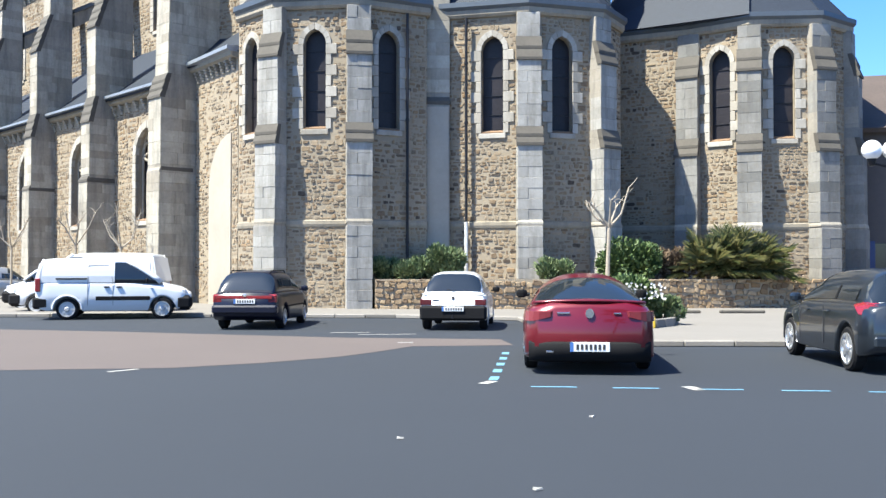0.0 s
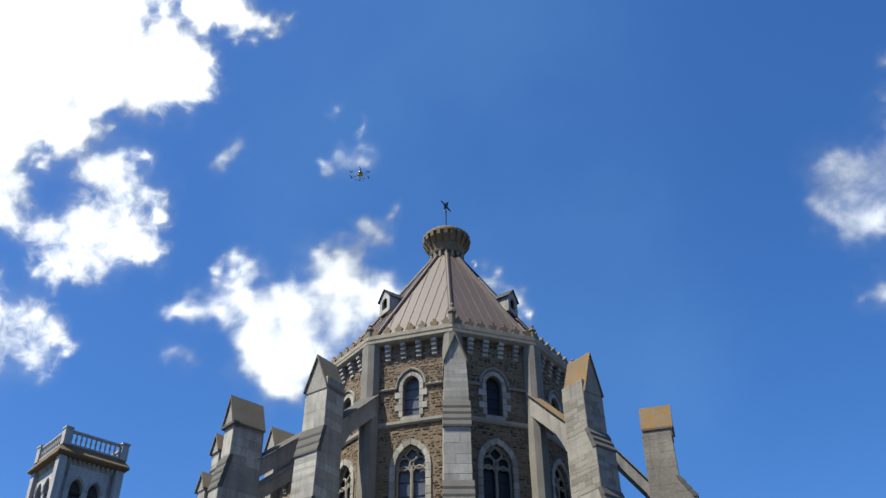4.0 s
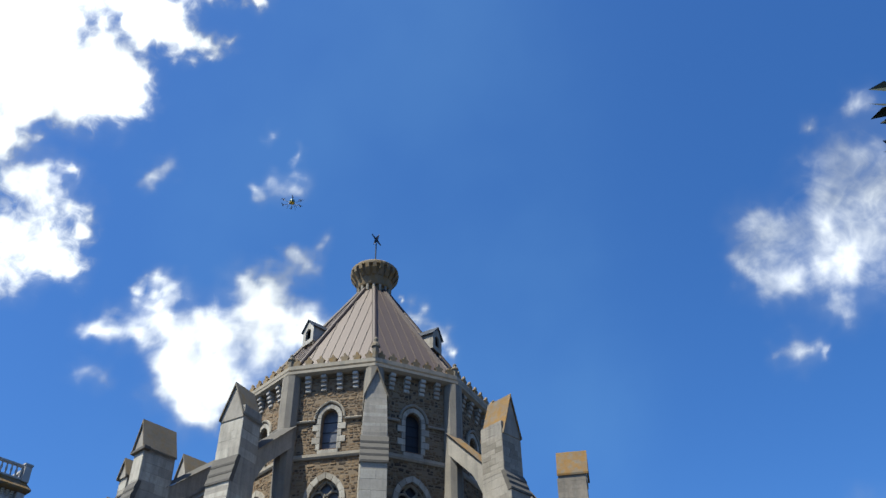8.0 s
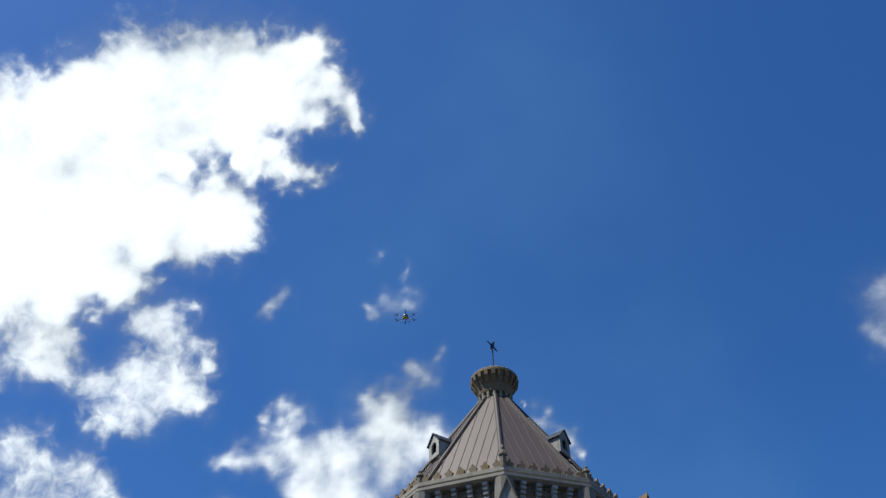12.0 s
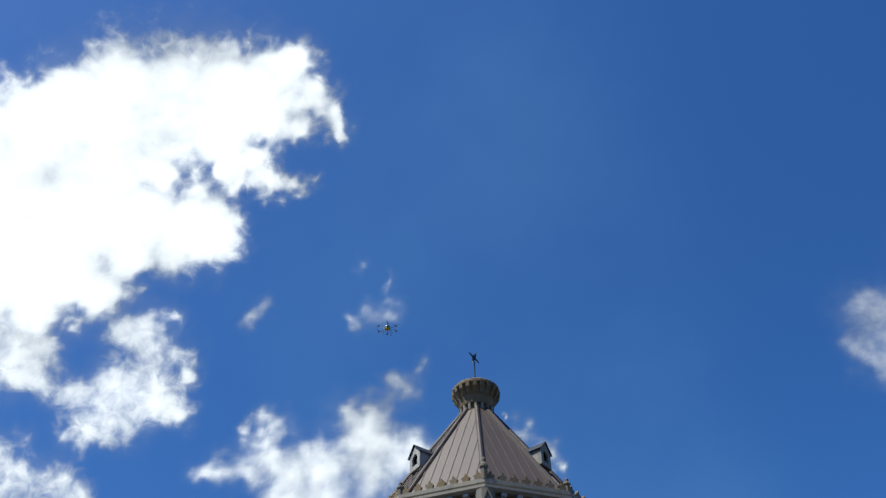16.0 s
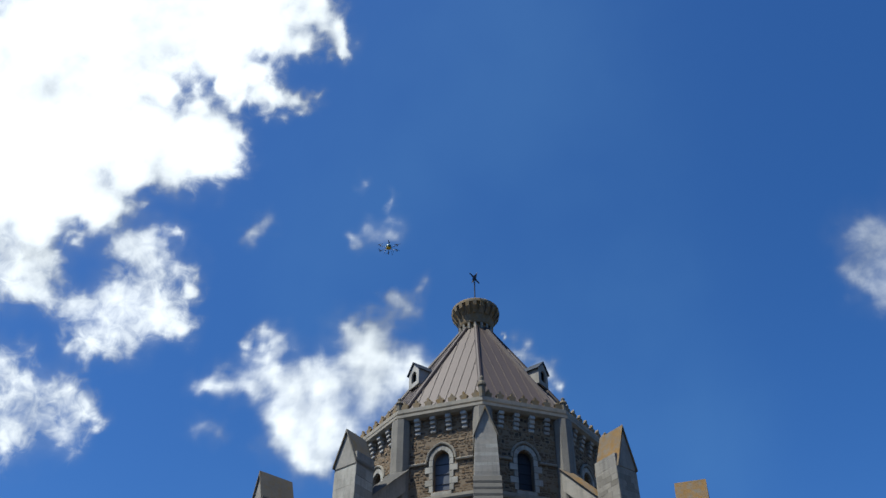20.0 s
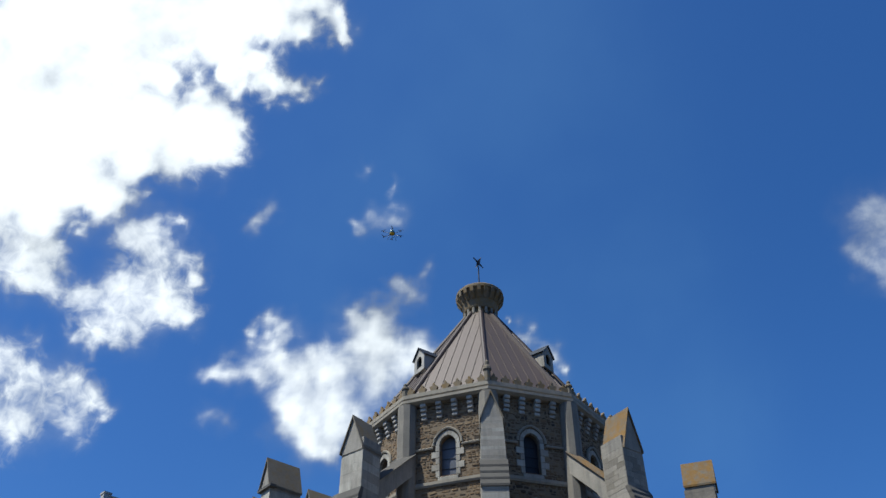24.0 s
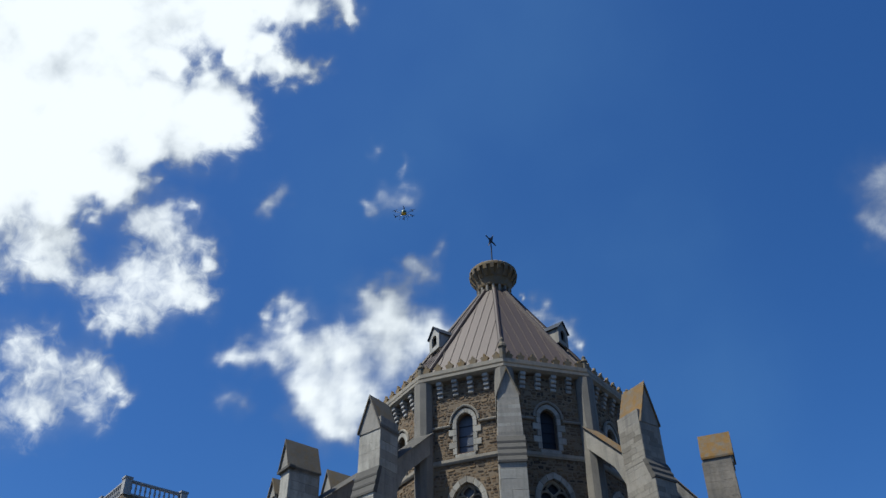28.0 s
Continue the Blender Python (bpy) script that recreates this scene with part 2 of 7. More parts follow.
def box(bm, lo, hi, m=None, bevel=0.0):
    """An upright box from corner to corner, its edges chamfered."""
    vs = [bm.verts.new((x, y, z)) for z in (lo[2], hi[2]) for y in (lo[1], hi[1]) for x in (lo[0], hi[0])]
    fs = [bm.faces.new([vs[i] for i in f]) for f in ((0, 2, 3, 1), (4, 5, 7, 6), (0, 1, 5, 4), (1, 3, 7, 5), (3, 2, 6, 7), (2, 0, 4, 6))]
    if bevel:
        es = list({e for f in fs for e in f.edges})
        r = bmesh.ops.bevel(bm, geom=es, offset=bevel, segments=1, affect='EDGES')
        vs = list({v for f in r["faces"] for v in f.verts} | {v for v in vs if v.is_valid})
    if m is not None:
        for v in vs:
            v.co = m @ v.co
    return vs


def loft(bm, rings, cap=True, closed=True):
    """Skin a stack of rings, each with the same number of points."""
    rows = [[bm.verts.new(p) for p in r] for r in rings]
    n = len(rows[0])
    for a, b in zip(rows, rows[1:]):
        for i in range(n if closed else n - 1):
            j = (i + 1) % n
            try:
                bm.faces.new((a[i], a[j], b[j], b[i]))
            except ValueError:
                pass
    if cap:
        for r in (rows[0], rows[-1]):
            try:
                bm.faces.new(r)
            except ValueError:
                pass
    return rows


def ring(r, z, n=16, c=(0, 0), squash=1.0, turn=0.0):
    return [(c[0] + r * math.cos(turn + 2 * math.pi * i / n), c[1] + r * squash * math.sin(turn + 2 * math.pi * i / n), z) for i in range(n)]


def tube(bm, pts, r, n=8):
    """A round bar along points; r one radius or one for each point."""
    pts = [Vector(p) for p in pts]
    rs = r if isinstance(r, (list, tuple)) else [r] * len(pts)
    rings = []
    for i, p in enumerate(pts):
        d = (pts[min(i + 1, len(pts) - 1)] - pts[max(i - 1, 0)]).normalized()
        a = d.cross(Vector((0.31, 0.17, 0.93))).normalized()
        b = d.cross(a)
        rings.append([p + rs[i] * (math.cos(2 * math.pi * k / n) * a + math.sin(2 * math.pi * k / n) * b) for k in range(n)])
    loft(bm, rings)


class Face:
    """A wall's own frame: a along it to the right as seen from outside, z up, o outwards."""

    def __init__(self, p0, p1):
        self.p0, self.p1 = Vector(p0).to_3d(), Vector(p1).to_3d()
        self.length = (self.p1 - self.p0).length
        self.e = (self.p1 - self.p0).normalized()
        self.n = Vector((self.e.y, -self.e.x, 0))

    def at(self, a, z, o=0.0):
        p = self.p0 + self.e * a + self.n * o
        return Vector((p.x, p.y, z))

    def matrix(self, a=0, z=0, o=0):
        """Local x along, y inwards, z up."""
        return Matrix.Translation(self.at(a, z, o)) @ Matrix(((self.e.x, -self.n.x, 0, 0), (self.e.y, -self.n.y, 0, 0), (0, 0, 1, 0), (0, 0, 0, 1)))


def arch(half, spring, rise, steps=7):
    """The line of a pointed arch, from the left springing to the right, as offsets and heights."""
    rise = max(rise, half * 1.001)
    c = (rise * rise - half * half) / (2 * half)
    rad = half + c
    top = math.acos(min(1, c / rad))
    left = [(c - rad * math.cos(top * i / steps), spring + rad * math.sin(top * i / steps)) for i in range(steps + 1)]
    return left + [(-x, z) for x, z in left[-2::-1]]


def holed_wall(bm, fr, a0, a1, z0, z1, openings, thick=0.6):
    """A wall with pointed openings that go right through; openings: centre, half width, sill, springing, rise."""
    for o in (0.0, -thick):
        x = a0
        for ac, hw, sill, spring, rise in sorted(openings):
            quads = [[(x, z0), (ac - hw, z0), (ac - hw, z1), (x, z1)], [(ac - hw, z0), (ac + hw, z0), (ac + hw, sill), (ac - hw, sill)]]
            line = [(ac + p, z) for p, z in arch(hw, spring, rise)]
            for (xa, za), (xb, zb) in zip(line, line[1:]):
                quads.append([(xa, za), (xb, zb), (xb, z1), (xa, z1)])
            for q in quads:
                bm.faces.new([bm.verts.new(fr.at(a, z, o)) for a, z in q])
            x = ac + hw
        bm.faces.new([bm.verts.new(fr.at(a, z, o)) for a, z in ((x, z0), (a1, z0), (a1, z1), (x, z1))])
    for ac, hw, sill, spring, rise in openings:
        line = [(ac - hw, sill)] + [(ac + p, z) for p, z in arch(hw, spring, rise)] + [(ac + hw, sill)]
        for (xa, za), (xb, zb) in zip(line, line[1:] + line[:1]):
            bm.faces.new([bm.verts.new(fr.at(*p)) for p in ((xa, za, 0), (xb, zb, 0), (xb, zb, -thick), (xa, za, -thick))])
    for za in (z0, z1):
        bm.faces.new([bm.verts.new(fr.at(*p)) for p in ((a0, za, 0), (a1, za, 0), (a1, za, -thick), (a0, za, -thick))])
    for aa in (a0, a1):
        bm.faces.new([bm.verts.new(fr.at(*p)) for p in ((aa, z0, 0), (aa, z1, 0), (aa, z1, -thick), (aa, z0, -thick))])


def inside(openings, a, z, pad):
    for ac, hw, sill, spring, rise in openings:
        if abs(a - ac) < hw + pad and sill - pad < z < spring:
            return True
        if z >= spring and abs(a - ac) < hw + pad and z < spring + pad + rise * (1 - (abs(a - ac) / (hw + pad)) ** 1.6):
            return True
    return False


def rubble_courses(length, z0, z1, rng, low=0.13, high=0.27):
    """Uneven courses of stones: centre, height, half sizes."""
    z = z0
    while z < z1 - 0.06:
        h = min(rng.uniform(low, high), z1 - z)
        a = -rng.uniform(0, 0.3)
        while a < length:
            w = rng.choice((rng.uniform(0.1, 0.24), rng.uniform(0.16, 0.42))) * (0.7 + h / high * 0.5)
            lo, hi = max(a, 0.0), min(a + w, length)
            if hi - lo > 0.09:
                yield (lo + hi) / 2, z + h / 2, (hi - lo) / 2, h / 2
            a += w
        z += h


def stone_mesh(verts, faces, put, a, z, hw, hh, depth, rng, joint=0.012):
    """One hewn stone: an uneven six-sided face, drawn in towards the front."""
    k = len(verts)
    hw, hh = hw - joint, hh - joint
    outline = [(-1, -0.75), (-0.75, -1), (0.7, -1), (1, -0.7), (1, 0.72), (0.72, 1), (-0.7, 1), (-1, 0.7)]
    outer = [(a + hw * x * rng.uniform(0.68, 1.08), z + hh * y * rng.uniform(0.6, 1.12)) for x, y in outline]
    for p in outer:
        verts.append(put(p[0], p[1], -0.01))
    for p in outer:
        verts.append(put(a + (p[0] - a) * 0.86, z + (p[1] - z) * 0.84, depth * rng.uniform(0.75, 1.25)))
    n = len(outline)
    for i in range(n):
        j = (i + 1) % n
        faces.append((k + i, k + j, k + n + j, k + n + i))
    faces.append(tuple(k + n + i for i in range(n)))


def rubble(fr, a0, a1, z0, z1, openings, parent, seed, pad=0.2, skip=None, big=1.0, mat=None):
    rng = random.Random(seed)
    verts, faces = [], []
    for a, z, hw, hh in rubble_courses(a1 - a0, z0, z1, rng, 0.09 * big, 0.21 * big):
        if inside(openings, a0 + a, z, pad) or (skip and skip(a0 + a, z)):
            continue
        if rng.random() < 0.04:
            continue
        grow = rng.choice((0.62, 0.8, 1.0, 1.12))
        stone_mesh(verts, faces, fr.at, a0 + a, z + rng.uniform(-0.035, 0.035), hw * rng.uniform(0.78, 1.08), hh * grow, rng.uniform(0.005, 0.03), rng, 0.008)
    ob = raw("rubble_facing", [tuple(v) for v in verts], faces, mat or M_RUBBLE, parent)
    tagged(ob, kind="stuff")
    return ob


def pier(name, base, out, prof, width, parent, back=0.6, mat=None, course=0.42, label=""):
    """A stepped buttress: prof lists height and reach; base is its foot on the wall line, out the way that it stands out.
    Every course is drawn in a little at its joint."""
    out = Vector((out[0], out[1], 0)).normalized()
    side = Vector((-out.y, out.x, 0))
    base = Vector((base[0], base[1], 0))

    def reach(z):
        for (za, ra), (zb, rb) in zip(prof, prof[1:]):
            if za <= z <= zb:
                return ra + (rb - ra) * (z - za) / max(1e-6, zb - za)
        return prof[-1][1]

    def wide(z):
        if isinstance(width, (int, float)):
            return width
        for (za, wa), (zb, wb) in zip(width, width[1:]):
            if za <= z <= zb:
                return wa + (wb - wa) * (z - za) / max(1e-6, zb - za)
        return width[-1][1]

    zs = set()
    for z, _ in prof:
        zs.add((round(z, 3), 0.0))
    z = prof[0][0] + course
    stops = [p[0] for p in prof]
    while z < prof[-1][0] - 0.1:
        if min(abs(z - s) for s in stops) > 0.1:
            zs.update({(round(z - 0.01, 3), 0.0), (round(z, 3), 0.006), (round(z + 0.01, 3), 0.0)})
        z += course
    bm = bmesh.new()
    rings = []
    for z, ins in sorted(zs):
        r, w = reach(z) - ins, wide(z) / 2 - ins
        rings.append([base + side * -w + out * r + Vector((0, 0, z)), base + side * w + out * r + Vector((0, 0, z)),
                      base + side * w - out * back + Vector((0, 0, z)), base + side * -w - out * back + Vector((0, 0, z))])
    loft(bm, rings)
    return wall_uv(part(name, bm, mat or M_ASHLAR, parent, label))


def drip(base, out, z, reach, width, parent, h=0.14, over=0.07, slope=0.16, mat=None):
    """A projecting weathered ledge on a buttress."""
    out = Vector((out[0], out[1], 0)).normalized()
    side = Vector((-out.y, out.x, 0))
    base = Vector((base[0], base[1], 0))
    bm = bmesh.new()
    rings = []
    for zz, k in ((z - h * 0.4, -0.02), (z - h * 0.3, over), (z + h * 0.5, over), (z + h * 0.5 + slope, -0.02)):
        w, r = width / 2 + (k * 0.3 if k > 0 else k), reach + k
        rings.append([base + side * -w + out * r + Vector((0, 0, zz)), base + side * w + out * r + Vector((0, 0, zz)),
                      base + side * w + Vector((0, 0, zz)) - out * 0.1, base - side * w + Vector((0, 0, zz)) - out * 0.1])
    loft(bm, rings)
    return part("weathering", bm, mat or M_WEATHER, parent)


def weathering_steps(base, out, z0, r0, z1, r1, width, parent):
    """Overlapping weathered slabs that climb a buttress's slope."""
    out = Vector((out[0], out[1], 0)).normalized()
    side = Vector((-out.y, out.x, 0))
    base = Vector((base[0], base[1], 0))
    n = max(2, round((z1 - z0) / 0.36))
    h, fall = (z1 - z0) / n, (r0 - r1) / n
    for i in range(n):
        z, r = z0 + h * i, r0 - fall * i
        bm = bmesh.new()
        rings = []
        for w in (-width / 2 - 0.03, width / 2 + 0.03):
            rings.append([base + side * w + out * (r + o) + Vector((0, 0, z + zz)) for o, zz in ((0.055, -0.05), (0.055, 0.05), (0.02 - fall, h), (-fall - 0.16, h), (-0.16, -0.05))])
        loft(bm, rings)
        part("weathering", bm, M_WEATHER, parent)


def block_meshes(mat, seed, count=5):
    """Hewn blocks one metre a side, to be scaled: chamfered and slightly uneven."""
    rng = random.Random(seed)
    out = []
    for _ in range(count):
        bm = bmesh.new()
        box(bm, (-0.5, -0.5, -0.5), (0.5, 0.5, 0.5), bevel=0.012)
        for v in bm.verts:
            v.co += Vector((rng.uniform(-0.004, 0.004), rng.uniform(-0.04, 0.04), rng.uniform(-0.006, 0.006)))
        bmesh.ops.recalc_face_normals(bm, faces=bm.faces)
        me = bpy.data.meshes.new("block")
        bm.to_mesh(me)
        bm.free()
        me.materials.append(mat)
        out.append(me)
    return out


def level(table, z):
    if isinstance(table, (int, float)):
        return table
    for (za, a), (zb, b) in zip(table, table[1:]):
        if za <= z <= zb:
            return a + (b - a) * (z - za) / max(1e-6, zb - za)
    return table[-1][1] if z > table[-1][0] else table[0][1]


def lay_blocks(base, out, prof, width, parent, z0, z1, back, seed, course=0.42, long=0.85, sides=(-1, 1), front=True, joint=0.008, proud=0.011, stones=None):
    """Face a buttress with coursed blocks, each a stone of its own."""
    rng = random.Random(seed)
    out = Vector((out[0], out[1], 0)).normalized()
    side = Vector((-out.y, out.x, 0))
    base = Vector((base[0], base[1], 0))

    def row(origin, along, normal, lo, hi, z, h, shift):
        n = max(1, round((hi - lo) / long))
        cuts = [lo] + [lo + (hi - lo) * (i + (0.25 if shift else -0.1) + rng.uniform(-0.12, 0.12)) / n for i in range(1, n)] + [hi]
        if shift and n == 1 and hi - lo > 0.75:
            cuts = [lo, (lo + hi) / 2 + rng.uniform(-0.12, 0.12), hi]
        for a, b in zip(cuts, cuts[1:]):
            d = 0.07
            c = origin + along * ((a + b) / 2) + normal * (proud + rng.uniform(-0.004, 0.004) - d / 2) + Vector((0, 0, z + h / 2))
            ob = new("block", rng.choice(stones or BLOCKS))
            ob.parent = parent
            ob.matrix_basis = Matrix.Translation(c) @ Matrix(((along.x, normal.x, 0, 0), (along.y, normal.y, 0, 0), (0, 0, 1, 0), (0, 0, 0, 1))) @ Matrix.Diagonal((b - a - joint, d, h - joint, 1))

    z, k = z0, 0
    while z < z1 - course * 0.6:
        h = min(course * rng.choice((0.8, 1.0, 1.0, 1.15)), z1 - z)
        ra, rb = level(prof, z), level(prof, z + h)
        if abs(ra - rb) / h < 0.2:
            r, w = min(ra, rb), min(level(width, z), level(width, z + h))
            if front:
                row(base + out * r, side, out, -w / 2, w / 2, z, h, k % 2)
            for s in sides:
                row(base + side * (s * w / 2), out, side * s, -back, r - 0.01, z, h, (k + 1) % 2)
        z += h
        k += 1


BLOCKS, SMALL_STONES = block_meshes(M_BLOCK, 77), block_meshes(M_WORN, 78)


def band(name, pts, z0, z1, reach, mat, parent, slope=0.0, label=""):
    """A moulding that runs along a line of wall corners and stands out by reach."""
    pts = [Vector((p[0], p[1], 0)) for p in pts]
    rings = []
    for i, p in enumerate(pts):
        d0 = (p - pts[i - 1]).normalized() if i else (pts[1] - p).normalized()
        d1 = (pts[i + 1] - p).normalized() if i < len(pts) - 1 else d0
        n0, n1 = Vector((d0.y, -d0.x, 0)), Vector((d1.y, -d1.x, 0))
        n = (n0 + n1).normalized()
        k = 1 / max(0.5, n.dot(n0))
        up = Vector((0, 0, 1))
        rings.append([p - n * 0.05 + up * z0, p + n * reach * k * 0.6 + up * z0, p + n * reach * k + up * (z0 + (z1 - z0) * 0.35),
                      p + n * reach * k + up * (z1 - slope), p - n * 0.05 + up * z1])
    bm = bmesh.new()
    loft(bm, rings)
    return part(name, bm, mat, parent, label)


def surround_stones(fr, ac, hw, sill, spring, rise, parent, wide=0.17, proud=0.05, quoins=True, mat=None):
    """Dressed stones round an opening, long and short in turn, and the voussoirs of its arch, each one a stone."""
    mat = mat or M_SURROUND
    n = max(3, round((spring - sill) / 0.36))
    h = (spring - sill) / n
    meshes = {}
    for side in (-1, 1):
        for i in range(n):
            w = wide + (0.2 if quoins and i % 2 else 0.0)
            key = (i % 2)
            if key not in meshes:
                bm = bmesh.new()
                box(bm, (0, -proud, 0.006), (w, 0.1, h - 0.006), bevel=0.012)
                bmesh.ops.recalc_face_normals(bm, faces=bm.faces)
                me = bpy.data.meshes.new("surround_stone")
                bm.to_mesh(me)
                bm.free()
                me.materials.append(mat)
                meshes[key] = me
            ob = new("surround_stone", meshes[key])
            ob.parent = parent
            ob.matrix_basis = fr.matrix(ac + side * hw if side > 0 else ac - hw - w, sill + i * h, 0)
    inner = arch(hw, spring, rise, 4)
    outer = arch(hw + wide, spring, rise + wide * 1.15, 4)
    for (a, b, c, d) in zip(inner, inner[1:], outer[1:], outer):
        bm = bmesh.new()
        lo = [fr.at(ac + p[0] * 1.0, p[1], -0.1) for p in (a, b, c, d)]
        mid = Vector(((a[0] + c[0]) / 2, (a[1] + c[1]) / 2))
        hi = [fr.at(ac + mid.x + (p[0] - mid.x) * 0.94, mid.y + (p[1] - mid.y) * 0.97, proud) for p in (a, b, c, d)]
        loft(bm, [lo, hi])
        part("voussoir", bm, mat, parent)
    bm = bmesh.new()
    box(bm, (ac - hw - 0.1, -0.07, sill - 0.2), (ac + hw + 0.1, 0.25, sill - 0.004), bevel=0.02)
    ob = part("sill", bm, mat, parent)
    ob.matrix_basis = fr.matrix(0, 0, 0)
    bm = bmesh.new()
    loft(bm, [[(ac + s * hw * 0.97, y, z) for y, z in ((-0.055, sill), (-0.055, sill + 0.03), (0.24, sill + 0.13), (0.24, sill))] for s in (-1, 1)])
    bmesh.ops.recalc_face_normals(bm, faces=bm.faces)
    ob = part("sill_slope", bm, M_SILL, parent, "rust-stained sloping sill")
    ob.matrix_basis = fr.matrix(0, 0, 0)


def pane(fr, ac, hw, sill, spring, rise, parent, back=0.28, mat=None, bars=4):
    """Leaded glass set back in the opening, with iron bars across it."""
    line = [(ac - hw, sill)] + [(ac + p, z) for p, z in arch(hw, spring, rise)] + [(ac + hw, sill)]
    bm = bmesh.new()
    loft(bm, [[fr.at(a, z, -back) for a, z in line], [fr.at(a, z, -back - 0.03) for a, z in line]])
    win = wall_uv(part("window", bm, mat or M_PANE, parent))
    bm = bmesh.new()
    box(bm, (-hw, -0.012, -0.014), (hw, 0.012, 0.014))
    first = part("glazing_bar", bm, M_IRON, win)
    for i in range(1, bars + 1):
        ob = first if i == 1 else new("glazing_bar", first.data)
        ob.parent = win
        ob.matrix_basis = fr.matrix(ac, sill + (spring + rise * 0.4 - sill) * i / (bars + 0.6), -back + 0.02)
    return win


def empty(name, parent=None):
    ob = new(name)
    ob.parent = parent
    ob.empty_display_size = 0.5
    return ob


# ---- the church ----
church = tagged(empty("church"), "granite and rubble church with polygonal apse and slate roofs", "church")
C = Vector((-0.95, 46.0))            # the middle of the apse tower
AX_U, AX_N = Vector((-0.695, 0.719)), Vector((-0.719, -0.695))   # along the nave, and out of its near flank


def nave(m, s):
    """A place by its distance in front of the nave's flank line and along the nave."""
    p = -AX_N * m + AX_U * s
    return (p.x, p.y)


EAVE, APEX = 11.1, 15.6


def roof_slope(bm, quad, thick=0.08):
    """A slab with the thickness of slate and boards."""
    vs = [Vector(p) for p in quad]
    n = (vs[1] - vs[0]).cross(vs[2] - vs[0]).normalized()
    if n.z < 0:
        n = -n
    loft(bm, [[v - n * thick for v in vs], vs])


def slope_uv(ob):
    return wall_uv(ob)


CHAPEL_BUTTRESS = [(0, 0.62), (3.05, 0.62), (3.2, 0.55), (6.0, 0.55), (6.55, 0.40), (9.1, 0.40), (9.85, 0.16), (10.8, 0.16)]


def chapel_buttress(p, out, w=0.9, seed=0, mat=M_PALE_BLOCK):
    """A corner buttress laid block on block, over a mortar core."""
    out = Vector((out[0], out[1], 0)).normalized()
    side = Vector((-out.y, out.x, 0))
    core = pier("buttress", p, out, [(z, r - 0.02) for z, r in CHAPEL_BUTTRESS], w - 0.04, church, 0.5)
    base = Vector((p[0], p[1], 0))
    rng = random.Random(seed)
    turn = Matrix(((side.x, -out.x, 0, 0), (side.y, -out.y, 0, 0), (0, 0, 1, 0), (0, 0, 0, 1)))
    for z0, z1, reach, ww in ((0.0, 3.0, 0.62, w), (3.22, 5.9, 0.55, w), (6.6, 9.0, 0.40, w * 0.96), (9.9, 10.8, 0.16, w * 0.92)):
        n = round((z1 - z0) / 0.40)
        h = (z1 - z0) / n
        meshes = []
        for cut in (0, 1):
            for lo, hi in (((-ww / 2, ww / 2),) if cut == 0 else ((-ww / 2, -ww * 0.08), (-ww * 0.08, ww / 2))):
                bm = bmesh.new()
                box(bm, (lo + 0.002, -reach, 0.002), (hi - 0.002, 0.12, h - 0.002), bevel=0.007)
                bmesh.ops.recalc_face_normals(bm, faces=bm.faces)
                me = bpy.data.meshes.new("block")
                bm.to_mesh(me)
                bm.free()
                me.materials.append(mat)
                meshes.append(me)
        for i in range(n):
            for me in (meshes[:1] if (i + seed) % 2 else meshes[1:]):
                ob = new("block", me)
                ob.parent = core
                ob.matrix_basis = Matrix.Translation(base + Vector((0, 0, z0 + i * h))) @ turn @ pose(rng.uniform(-0.006, 0.006), rng.uniform(-0.008, 0.008), 0)
    weathering_steps(p, out, 5.95, 0.55, 6.6, 0.40, w, core)
    weathering_steps(p, out, 9.05, 0.40, 9.9, 0.16, w * 0.96, core)
    drip(p, out, 3.1, 0.57, w, core, h=0.08, over=0.03, slope=0.1, mat=M_BLOCK)
    return core


